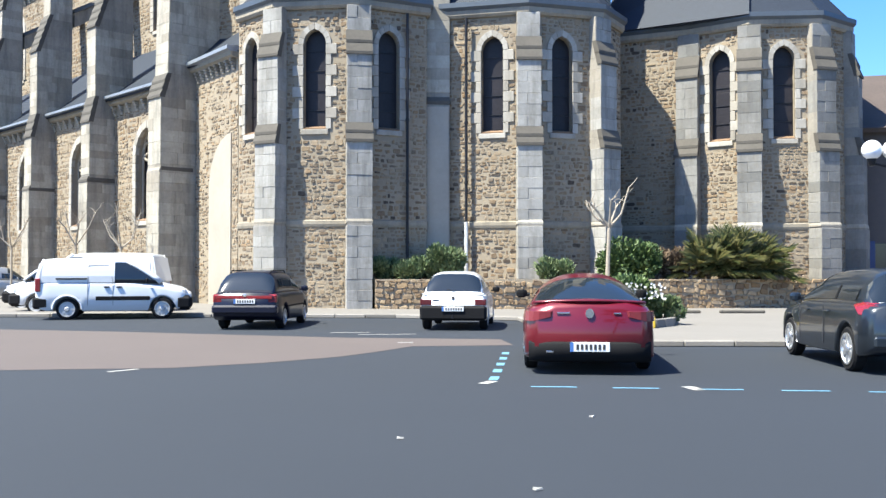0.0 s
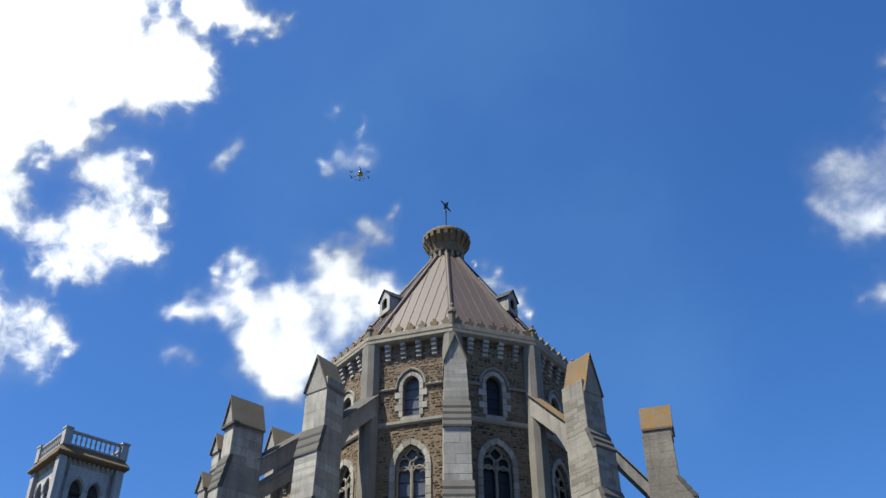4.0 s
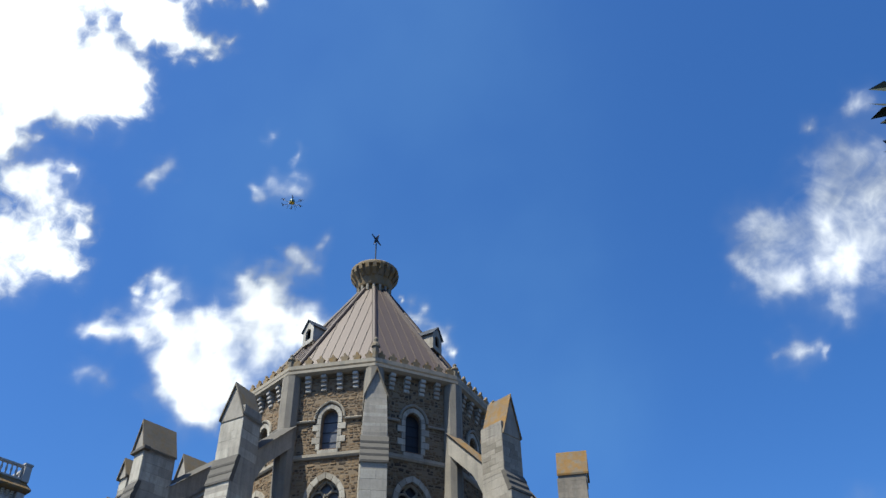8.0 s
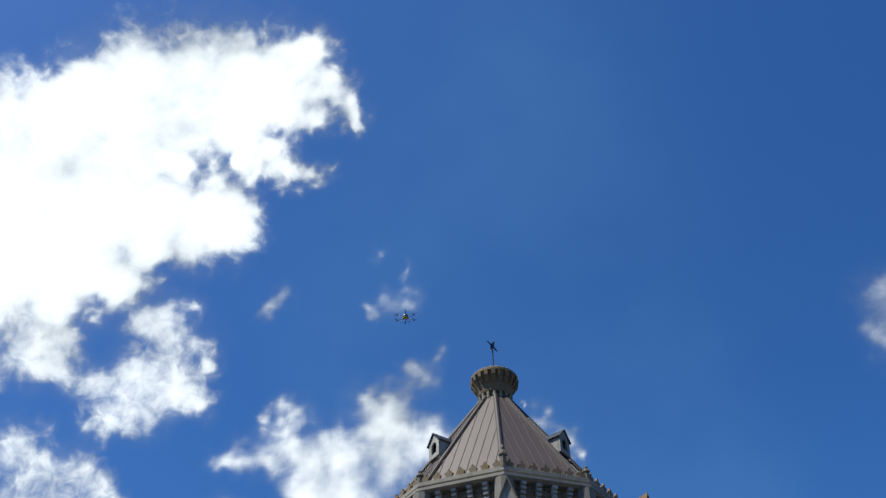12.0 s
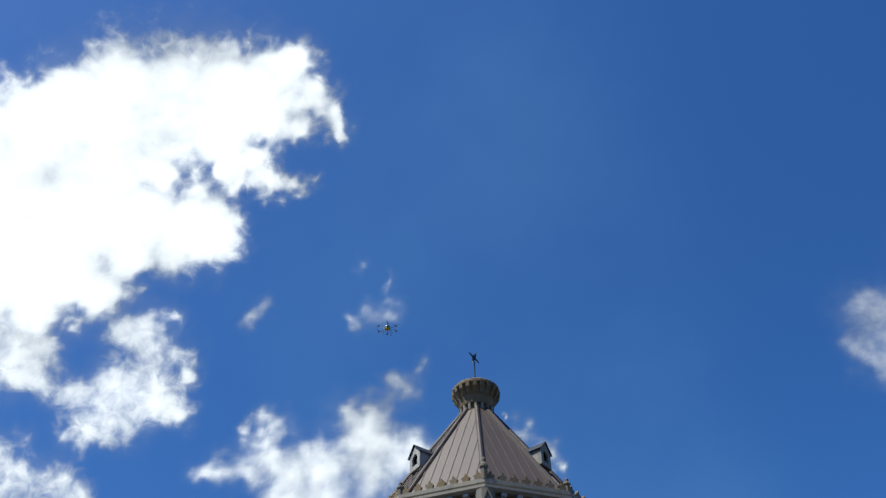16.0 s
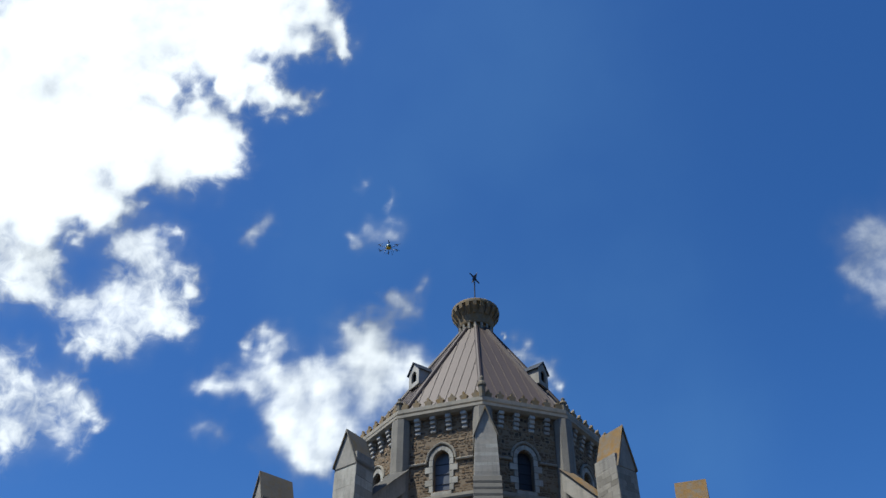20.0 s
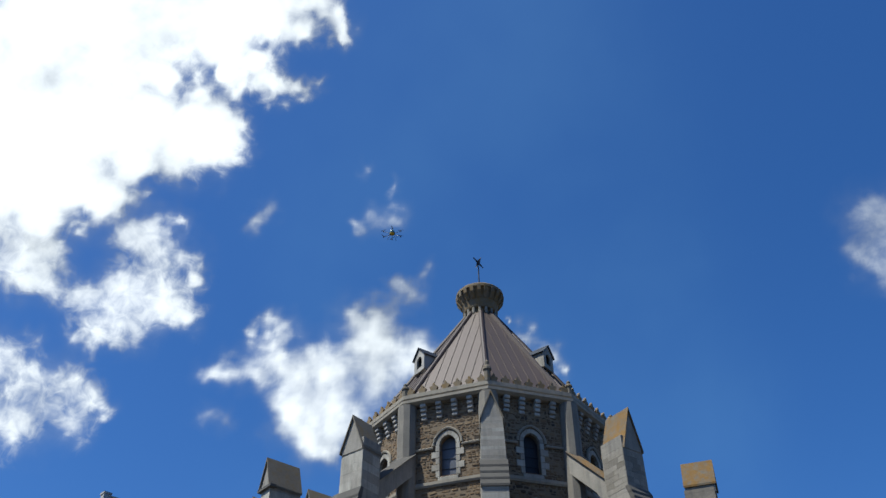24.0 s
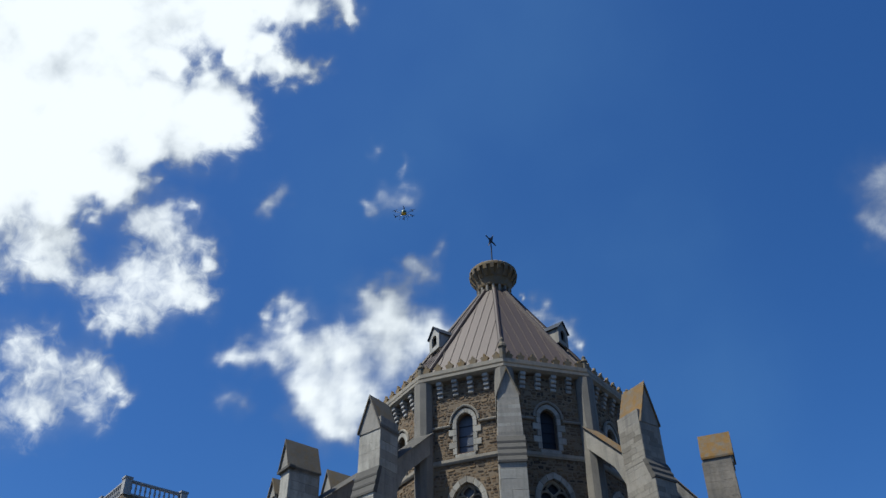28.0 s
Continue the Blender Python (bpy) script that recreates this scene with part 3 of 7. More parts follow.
def chapel(corners, windows, apex, back, seed, buttresses, plain=()):
    """A polygonal chapel: rubble walls between corner buttresses, lancets, a gutter and a slate roof."""
    n = len(corners) - 1
    for i in range(n):
        fr = Face(corners[i], corners[i + 1])
        ops = [(a, 0.41, 6.45, 9.5, 0.53) for k, a in windows if k == i]
        bm = bmesh.new()
        holed_wall(bm, fr, 0, fr.length, 0, EAVE - 0.3, ops)
        wall = part("chapel_wall", bm, M_MORTAR, church)
        rubble(fr, 0.02, fr.length - 0.02, 0.02, 2.98, [], wall, seed * 10 + i)
        rubble(fr, 0.02, fr.length - 0.02, 3.24, EAVE - 0.35, ops, wall, seed * 10 + i + 5, pad=0.3)
        band("string_course", [corners[i], corners[i + 1]], 2.98, 3.24, 0.06, M_DRESSED, wall, 0.05)
        for op in ops:
            win = pane(fr, *op, church)
            surround_stones(fr, *op, win, 0.2)
    for i in buttresses:
        a, b = Face(corners[i - 1], corners[i]), Face(corners[i], corners[i + 1])
        chapel_buttress(corners[i], (a.n + b.n).normalized(), seed=seed + i, mat=M_GREY_BLOCK if seed == 3 else M_PALE_BLOCK)
    band("cornice", corners, EAVE - 0.36, EAVE - 0.08, 0.16, M_DRESSED, church)
    band("gutter", corners, EAVE - 0.1, EAVE + 0.22, 0.26, M_ZINC, church, 0.03, "blue-grey zinc box gutter")
    # the roof
    mid = Vector((apex[0], apex[1]))
    base = [Vector(c[:2]) for c in corners] + [Vector(b) for b in back]
    base = [(p + (p - mid).normalized() * 0.04) for p in base]
    top = Vector((apex[0], apex[1], APEX))
    for i in range(len(base) - 1):
        if i in plain:
            continue
        a, b = base[i], base[i + 1]
        bm = bmesh.new()
        roof_slope(bm, [(a.x, a.y, EAVE + 0.2), (b.x, b.y, EAVE + 0.2), top])
        slope_uv(part("roof", bm, M_SLATE, church))
        bm = bmesh.new()
        if i:
            tube(bm, [(a.x, a.y, EAVE + 0.21), top], 0.022, 6)
            part("hip_flashing", bm, M_SLATE, church)


A0, A1, A2, A3 = (-7.68, 35.74), (-6.03, 34.03), (-2.98, 33.6), (-0.61, 34.75)
chapel([A0, A1, A2, A3, (-0.75, 38.0)], [(0, 0.9), (1, 1.48), (2, 1.15)], (-4.13, 37.3), [(-3.5, 40.8), (-7.6, 39.6), (-7.68, 35.74)], 1, (1, 2))
C3, C4, C5, C6 = (0.12, 35.3), (3.10, 34.5), (5.87, 35.35), (6.95, 37.2)
chapel([(0.5, 38.4), C3, C4, C5, C6, (6.4, 40.0)], [(1, 1.75), (2, 1.33)], (3.46, 37.8), [(2.5, 41.0), (0.5, 38.4)], 2, (2, 3))
G1, G2, G3, G4 = (9.82, 37.85), (11.75, 36.4), (14.35, 36.2), (16.05, 37.5)
chapel([(6.6, 39.4), G1, G2, G3, G4, (16.9, 41.5)], [(1, 1.25), (2, 1.28)], (12.68, 39.1), [(16.9, 41.5)], 3, (1, 2, 3, 4), (0, 1))
# the long slate roof behind the third chapel, up to its ridge
bm = bmesh.new()
roof_slope(bm, [(6.5, 39.2, EAVE + 0.1), (11.65, 36.1, EAVE + 0.1), (12.68, 39.1, APEX), (8.38, 43.5, APEX)])
slope_uv(part("roof", bm, M_SLATE, church))
bm = bmesh.new()
roof_slope(bm, [(16.9, 41.5, EAVE + 0.1), (13.0, 46.5, EAVE + 0.1), (8.38, 43.5, APEX), (12.68, 39.1, APEX)])
slope_uv(part("roof", bm, M_SLATE, church))
bm = bmesh.new()
tube(bm, [(12.68, 39.1, APEX + 0.02), (8.38, 43.5, APEX + 0.02)], 0.06, 6)
part("ridge_flashing", bm, M_ZINC, church)

# ambulatory: a lower ring round the apse with a lead roof
AMB_R, TOW_R = 9.4, 6.6


def tower_corner(k, r=TOW_R):
    a = radians(3 + 36 * k)
    return (C.x + r * math.sin(a), C.y - r * math.cos(a))


for k in range(-4, 4):
    fr = Face(tower_corner(k, AMB_R), tower_corner(k + 1, AMB_R))
    bm = bmesh.new()
    holed_wall(bm, fr, 0, fr.length, 0, 10.6, [])
    wall = part("ambulatory_wall", bm, M_MORTAR, church)
    if k in (-1, 0):
        rubble(fr, 0, fr.length, 0.5, 10.5, [], wall, 60 + k)
    bm = bmesh.new()
    a, b, c, d = tower_corner(k, AMB_R + 0.3), tower_corner(k + 1, AMB_R + 0.3), tower_corner(k + 1, TOW_R), tower_corner(k, TOW_R)
    roof_slope(bm, [(*a, 10.6), (*b, 10.6), (*c, 14.3), (*d, 14.3)])
    part("lead_roof", bm, M_ZINC, church)

# slate-hung cheeks beside the middle pier, with pale copings
for line in ([(-2.35, 13.95), (-1.0, 13.98), (-1.0, 12.0)], [(0.15, 14.0), (1.12, 14.05), (0.15, 11.9)]):
    bm = bmesh.new()
    loft(bm, [[(x, 37.7, z) for x, z in line], [(x, 37.95, z) for x, z in line]])
    slope_uv(part("slate_cheek", bm, M_SLATE, church))
    for (xa, za), (xb, zb) in ((line[0], line[1]), (line[2], line[0] if line[0][0] < -1 else line[1])):
        bm = bmesh.new()
        tube(bm, [(xa, 37.72, za), (xb, 37.72, zb)], 0.075, 6)
        part("cheek_coping", bm, M_SURROUND, church)

# ---- the apse tower ----
STRING, CORNICE = 20.95, 25.2
LOW_WIN = (0.72, 14.9, 18.85, 1.0)
UP_WIN = (0.40, 21.25, 22.88, 0.47)


def ring_bar(bm, fr, a, z, r, o, thick=0.06, n=18, lobes=0):
    """A stone ring of tracery, foiled where lobes are given."""
    pts = []
    for i in range(n + 1):
        t = 2 * math.pi * i / n
        rr = r * (1 - (0.16 * abs(math.sin(lobes * t / 2)) if lobes else 0))
        pts.append(fr.at(a + rr * math.cos(t), z + rr * math.sin(t), o))
    tube(bm, pts, thick, 6)


def tracery(fr, ac, hw, sill, spring, rise, parent, o=-0.2):
    bm = bmesh.new()
    tube(bm, [fr.at(ac, sill, o), fr.at(ac, spring + 0.05, o)], 0.075, 6)
    for s in (-1, 1):
        tube(bm, [fr.at(ac + s * hw * 0.96, sill, o), fr.at(ac + s * hw * 0.96, spring, o)], 0.06, 6)
        tube(bm, [fr.at(ac + s * hw / 2 + x, z, o) for x, z in arch(hw / 2, spring - 0.42, 0.45, 5)], 0.055, 6)
        ring_bar(bm, fr, ac + s * hw * 0.5, spring + 0.16, hw * 0.40, o, 0.055)
    ring_bar(bm, fr, ac, spring + rise * 0.58, hw * 0.44, o, 0.06, 24, 4)
    tube(bm, [fr.at(ac + x, z, o) for x, z in arch(hw * 0.97, spring, rise * 0.97, 8)], 0.06, 6)
    part("tracery", bm, M_DRESSED, parent, "pale stone tracery with quatrefoil")


def fleuron_mesh():
    bm = bmesh.new()
    line = [(-0.15, 0), (-0.16, 0.1), (-0.22, 0.2), (-0.13, 0.28), (-0.06, 0.25), (-0.07, 0.36), (0, 0.46)]
    line = line + [(-x, z) for x, z in line[-2::-1]]
    loft(bm, [[(x, -0.07, z) for x, z in line], [(x, 0.07, z) for x, z in line]])
    bmesh.ops.recalc_face_normals(bm, faces=bm.faces)
    me = bpy.data.meshes.new("fleuron")
    bm.to_mesh(me)
    bm.free()
    me.materials.append(M_CROWN)
    return me


def corbel_mesh(mat):
    bm = bmesh.new()
    for lo, hi, reach in (((0.0, 0.17, 0.10), (0.17, 0.34, 0.17), (0.34, 0.51, 0.24), (0.51, 0.68, 0.31))):
        box(bm, (-0.14, -reach, lo), (0.14, 0.1, hi - 0.02), bevel=0.03)
    bmesh.ops.recalc_face_normals(bm, faces=bm.faces)
    me = bpy.data.meshes.new("corbel")
    bm.to_mesh(me)
    bm.free()
    me.materials.append(mat)
    return me


FLEURON, CORBEL, PALE_CORBEL = fleuron_mesh(), corbel_mesh(M_BLOCK), corbel_mesh(M_SURROUND)
for k in range(-5, 5):
    fr = Face(tower_corner(k), tower_corner(k + 1))
    ac = fr.length / 2
    near = -3 <= k <= 2
    ops = [(ac, *LOW_WIN)] if near else []
    ops2 = [(ac, *UP_WIN)] if near else []
    bm = bmesh.new()
    holed_wall(bm, fr, 0, fr.length, 10.0, STRING, ops)
    wall = part("tower_wall", bm, M_TOWER_MORTAR, church)
    if near:
        rubble(fr, 0, fr.length, 13.0, STRING - 0.1, ops, wall, 200 + k, pad=0.34, mat=M_TOWER_STONE)
    bm = bmesh.new()
    holed_wall(bm, fr, 0, fr.length, STRING, CORNICE, ops2)
    wall = part("tower_wall", bm, M_TOWER_MORTAR, church)
    if near:
        rubble(fr, 0, fr.length, STRING + 0.12, CORNICE - 0.1, ops2, wall, 220 + k, pad=0.24, mat=M_TOWER_STONE)
    for op in ops:
        win = pane(fr, *op, church, 0.34, M_PANE_BLUE if k in (-1, -2) else M_PANE, 6)
        surround_stones(fr, *op, win, 0.26, 0.07, False, M_BLOCK)
        tracery(fr, *op, win)
    for op in ops2:
        win = pane(fr, *op, church, 0.3, M_PANE_BLUE if k in (-1, -2) else M_PANE, 3)
        surround_stones(fr, *op, win, 0.2, 0.06, True, M_BLOCK)
        bm = bmesh.new()
        outer = [fr.at(ac + x, z, 0.06) for x, z in arch(0.70, 22.85, 0.86, 8)]
        tube(bm, outer, 0.07, 6)
        for s in (-1, 1):
            tube(bm, [fr.at(ac + s * 0.70, 22.75, 0.06), fr.at(ac + s * (fr.length / 2 - 0.3), 22.75, 0.06)], 0.07, 6)
        part("hood_mould", bm, M_DRESSED, win)
    if not near:
        continue
    # corner shaft, string course, corbels, parapet
    p = tower_corner(k)
    bm = bmesh.new()
    loft(bm, [ring(0.48, z, 10, p) for z in (12.0, 24.75, 25.15)])
    wall_uv(part("corner_shaft", bm, M_SHAFT, church))
    for i in range(4):
        ob = new("corbel", PALE_CORBEL)
        ob.parent = church
        ob.matrix_basis = fr.matrix(fr.length / 2 + (i - 1.5) * 0.78, CORNICE - 0.9, 0) @ Matrix.Diagonal((1.0, 1.0, 1.22, 1))
for z0, z1, reach, nm in ((STRING - 0.14, STRING + 0.14, 0.12, "string_course"), (CORNICE - 0.08, CORNICE + 0.2, 0.42, "cornice"),
                          (CORNICE + 0.18, CORNICE + 0.55, 0.34, "parapet")):
    band(nm, [tower_corner(k) for k in range(-5, 6)], z0, z1, reach, M_DRESSED, church, 0.04)
for k in range(-3, 3):
    fr = Face(tower_corner(k, TOW_R + 0.24), tower_corner(k + 1, TOW_R + 0.24))
    for i in range(7):
        ob = new("fleuron", FLEURON)
        ob.parent = church
        ob.matrix_basis = fr.matrix(fr.length * (i + 0.5) / 7, CORNICE + 0.53, 0)
# the tall zinc roof, its standing seams running down each slope
NECK_R, NECK_Z, ROOF_Z = 0.95, 34.1, CORNICE + 0.45
for k in range(-5, 5):
    a, b = Vector((*tower_corner(k, TOW_R - 0.05), ROOF_Z)), Vector((*tower_corner(k + 1, TOW_R - 0.05), ROOF_Z))
    c, d = Vector((*tower_corner(k + 1, NECK_R), NECK_Z)), Vector((*tower_corner(k, NECK_R), NECK_Z))
    bm = bmesh.new()
    roof_slope(bm, [a, b, c, d])
    slope = part("roof", bm, M_LEADROOF, church, "brownish zinc roof with standing seams")
    if not -3 <= k <= 2:
        continue
    e = (b - a).normalized()
    mid = (a + b) / 2
    fall = ((c + d) / 2 - mid)
    nrm = e.cross(fall).normalized()
    half, top_half = (b - a).length / 2, (c - d).length / 2
    bm = bmesh.new()
    for i in range(-4, 5):
        x = i * 0.48
        run = 1.0 if abs(x) <= top_half else (half - abs(x)) / (half - top_half)
        if run < 0.05:
            continue
        p, q = mid + e * x, mid + e * x + fall * run
        loft(bm, [[p + e * u + nrm * v for u, v in ((-0.022, -0.02), (0.022, -0.02), (0.018, 0.032), (-0.018, 0.032))],
                  [q + e * u + nrm * v for u, v in ((-0.022, -0.02), (0.022, -0.02), (0.018, 0.032), (-0.018, 0.032))]])
    part("standing_seams", bm, M_LEADROOF, slope)
    bm = bmesh.new()
    tube(bm, [a, d], 0.13, 8)
    part("hip_roll", bm, M_HIP, slope, "dark zinc hip roll")
    p = tower_corner(k, TOW_R + 0.22)
    bm = bmesh.new()
    low = 1.0 if k == 0 else 0.62
    loft(bm, [ring(r * (0.7 + 0.3 * low), CORNICE + 0.5 + (z - CORNICE - 0.5) * low, 8, p) for r, z in ((0.16, CORNICE + 0.5), (0.16, CORNICE + 1.1), (0.22, CORNICE + 1.16), (0.2, CORNICE + 1.3), (0.1, CORNICE + 1.42), (0.12, CORNICE + 1.6), (0.02, CORNICE + 1.75))])
    part("finial", bm, M_CAP_GREY, church)
# dormers
for a in (-51, 57):
    u = Vector((math.sin(radians(a)), -math.cos(radians(a)), 0))
    v = Vector((-u.y, u.x, 0))
    o = Vector((C.x, C.y, 29.3)) + u * 4.3
    m = Matrix(((v.x, -u.x, 0, o.x), (v.y, -u.y, 0, o.y), (0, 0, 1, o.z), (0, 0, 0, 1)))
    bm = bmesh.new()
    fr = Face((-0.55, 0), (0.55, 0))
    holed_wall(bm, fr, 0, 1.1, -0.3, 0.86, [(0.55, 0.27, 0.0, 0.5, 0.3)], 0.12)
    loft(bm, [[(-0.55, 0, 0.86), (0.55, 0, 0.86), (0, 0, 1.42)], [(-0.55, 0.14, 0.86), (0.55, 0.14, 0.86), (0, 0.14, 1.42)]])
    box(bm, (-0.55, 0.13, -0.3), (-0.45, 2.2, 0.86))
    box(bm, (0.45, 0.13, -0.3), (0.55, 2.2, 0.86))
    dormer = part("dormer", bm, M_SURROUND, church)
    dormer.matrix_basis = m @ Matrix.Scale(0.86, 4)
    bm = bmesh.new()
    for s in (-1, 1):
        roof_slope(bm, [(s * 0.68, -0.1, 0.74), (s * 0.68, 2.3, 0.74), (0, 2.3, 1.5), (0, -0.1, 1.5)], 0.035)
    part("dormer_roof", bm, M_SLATE, dormer)
    # dark sheet and middle bar, put in for the shaded inside of the dormer
    bm = bmesh.new()
    box(bm, (-0.44, 0.3, -0.2), (0.44, 0.36, 0.84))
    box(bm, (-0.03, 0.24, -0.2), (0.03, 0.3, 0.84))
    part("dormer_shutter", bm, M_LOUVRE, dormer)
# the corbelled crown over the roof, and its cross
crown_c = (C.x, C.y)
bm = bmesh.new()
loft(bm, [ring(r, z, 28, crown_c) for r, z in ((0.96, 33.9), (0.96, 34.05), (0.86, 34.08), (0.86, 34.42), (1.0, 34.46), (1.04, 34.56), (0.98, 34.62), (1.02, 34.8), (1.12, 35.1), (1.24, 35.42), (1.28, 35.62), (1.42, 35.7), (1.42, 35.86), (1.34, 35.95), (1.2, 35.95), (1.1, 35.6))])
crown = part("crown", bm, M_CROWN, church, "weathered stone crown with corbels")
for i in range(20):
    a = 2 * math.pi * i / 20
    bm = bmesh.new()
    prof = ((1.0, 34.95), (1.16, 35.05), (1.26, 35.22), (1.4, 35.4), (1.45, 35.72), (1.25, 35.72))
    loft(bm, [[(C.x + r * math.cos(a + w / r), C.y + r * math.sin(a + w / r), z) for r, z in prof] for w in (-0.11, 0.11)])
    part("crown_corbel", bm, M_CROWN, crown)
for i in range(16):
    a = 2 * math.pi * i / 16
    bm = bmesh.new()
    tube(bm, [(C.x + 0.94 * math.cos(a), C.y + 0.94 * math.sin(a), z) for z in (34.04, 34.46)], 0.085, 6)
    part("crown_colonnette", bm, M_DRESSED, crown)
# a slender iron cross whose arms swell towards the middle
bm = bmesh.new()
turn = pose(C.x, C.y, 0, 0, 0, 48)
tube(bm, [turn @ Vector((0, 0, 35.5)), turn @ Vector((0, 0, 38.2))], 0.04, 8)
star = turn @ pose(0, 0, 38.5, 0, 24, 0)
for a, reach in ((0, 0.62), (90, 0.46), (180, 0.55), (270, 0.46)):
    m = star @ pose(0, 0, 0, 0, a, 0)
    loft(bm, [[m @ Vector((x * w, y * 0.045, z)) for x, y in ((-1, 0), (0, -1), (1, 0), (0, 1))] for w, z in ((0.13, 0.0), (0.1, reach * 0.35), (0.04, reach * 0.75), (0.012, reach))])
part("cross", bm, M_IRON, church, "dark wrought iron cross")


# ---- flying buttresses round the apse ----
def gabled_cap(base, out, reach, z0, z1, width, back, parent, mat, wall=0.16):
    """A stone gable on top of a pier, its ridge running outwards, under two sloping slabs."""
    out = Vector((out[0], out[1], 0)).normalized()
    side = Vector((-out.y, out.x, 0))
    base = Vector((base[0], base[1], 0))
    up = Vector((0, 0, 1))
    w = width / 2
    bm = bmesh.new()
    loft(bm, [[base + out * r + side * x + up * z for x, z in ((-w, z0 - 0.05), (-w, z0 + wall), (0, z1 - 0.1), (w, z0 + wall), (w, z0 - 0.05))] for r in (-back, reach)])
    gable = wall_uv(part("pier_gable", bm, M_ASHLAR, parent))
    over, thick = 0.07, 0.1
    rise = (z1 - 0.1 - z0 - wall) / w
    for s in (-1, 1):
        bm = bmesh.new()
        line = [(0, z1 - 0.1), (s * (w + over), z0 + wall - over * rise), (s * (w + over), z0 + wall - over * rise + thick), (0, z1 + thick * 0.4)]
        loft(bm, [[base + out * r + side * x + up * z for x, z in line] for r in (-back - 0.04, reach + 0.09)])
        part("cap_slab", bm, mat, gable)
    return gable


def flyer(p, q, z_out, z_in, depth, width, parent, cap, rise=2.2):
    """A half arch from the pier at p up to the wall at q, with a sloping coping."""
    p, q = Vector((p[0], p[1], 0)), Vector((q[0], q[1], 0))
    d = q - p
    side = Vector((-d.y, d.x, 0)).normalized() * width / 2
    n = 10
    top, low = [], []
    for i in range(n + 1):
        t = i / n
        z = z_out + (z_in - z_out) * t
        top.append(p + d * t + Vector((0, 0, z)))
        low.append(p + d * t + Vector((0, 0, min(z - depth, z_in - depth - rise * (1 - math.sin(min(1, t * 1.02) * math.pi / 2)) * 1.0))))
    bm = bmesh.new()
    rings = [[a - side, a + side, b + side, b - side] for a, b in zip(top, low)]
    loft(bm, rings)
    fb = wall_uv(part("flying_buttress", bm, M_ASHLAR, parent))
    bm = bmesh.new()
    s2 = side * 1.25
    loft(bm, [[a - s2 + Vector((0, 0, 0.02)), a + s2 + Vector((0, 0, 0.02)), a + side * 0.2 + Vector((0, 0, 0.26)), a - side * 0.2 + Vector((0, 0, 0.26))] for a in top])
    part("coping", bm, cap, fb)


def radial(k, r):
    a = radians(3 + 36 * k)
    return Vector((C.x + r * math.sin(a), C.y - r * math.cos(a))), Vector((math.sin(a), -math.cos(a)))


PIERS = {  # k: distance from the middle, profile, width, cap
    0: (9.5, [(0, 1.5), (7.5, 1.5), (7.75, 1.4), (14.8, 1.4), (16.3, 0.9), (18.6, 0.9), (20.0, 0.45), (20.6, 0.4), (22.1, 0.3)], [(0, 1.25), (14.8, 1.25), (16.3, 1.12), (20.6, 1.04), (22.1, 0.92)], None),
    -1: (10.3, [(0, 1.2), (11.8, 1.1), (14.6, 1.0), (16.3, 0.2), (18.3, 0.1), (19.6, -0.2), (22.0, -0.25)], 1.25, M_CAP_GREY),
    1: (9.9, [(0, 0.9), (14.8, 0.9), (16.8, 0.35), (18.6, 0.3), (19.6, -0.05), (22.0, -0.1)], 1.2, M_CAP),
    2: (10.4, [(0, 1.15), (16.2, 1.15), (18.2, 1.12), (19.3, 0.45), (21.6, 0.4)], 1.1, M_CAP),
    -2: (10.4, [(0, 1.3), (16.2, 1.3), (18.2, 1.25), (19.3, 0.55), (21.6, 0.5)], 1.3, M_CAP_GREY),
}
NUDGE = {1: (0.42, 0.1), 2: (0.5, 0.15), -1: (-0.2, 0)}
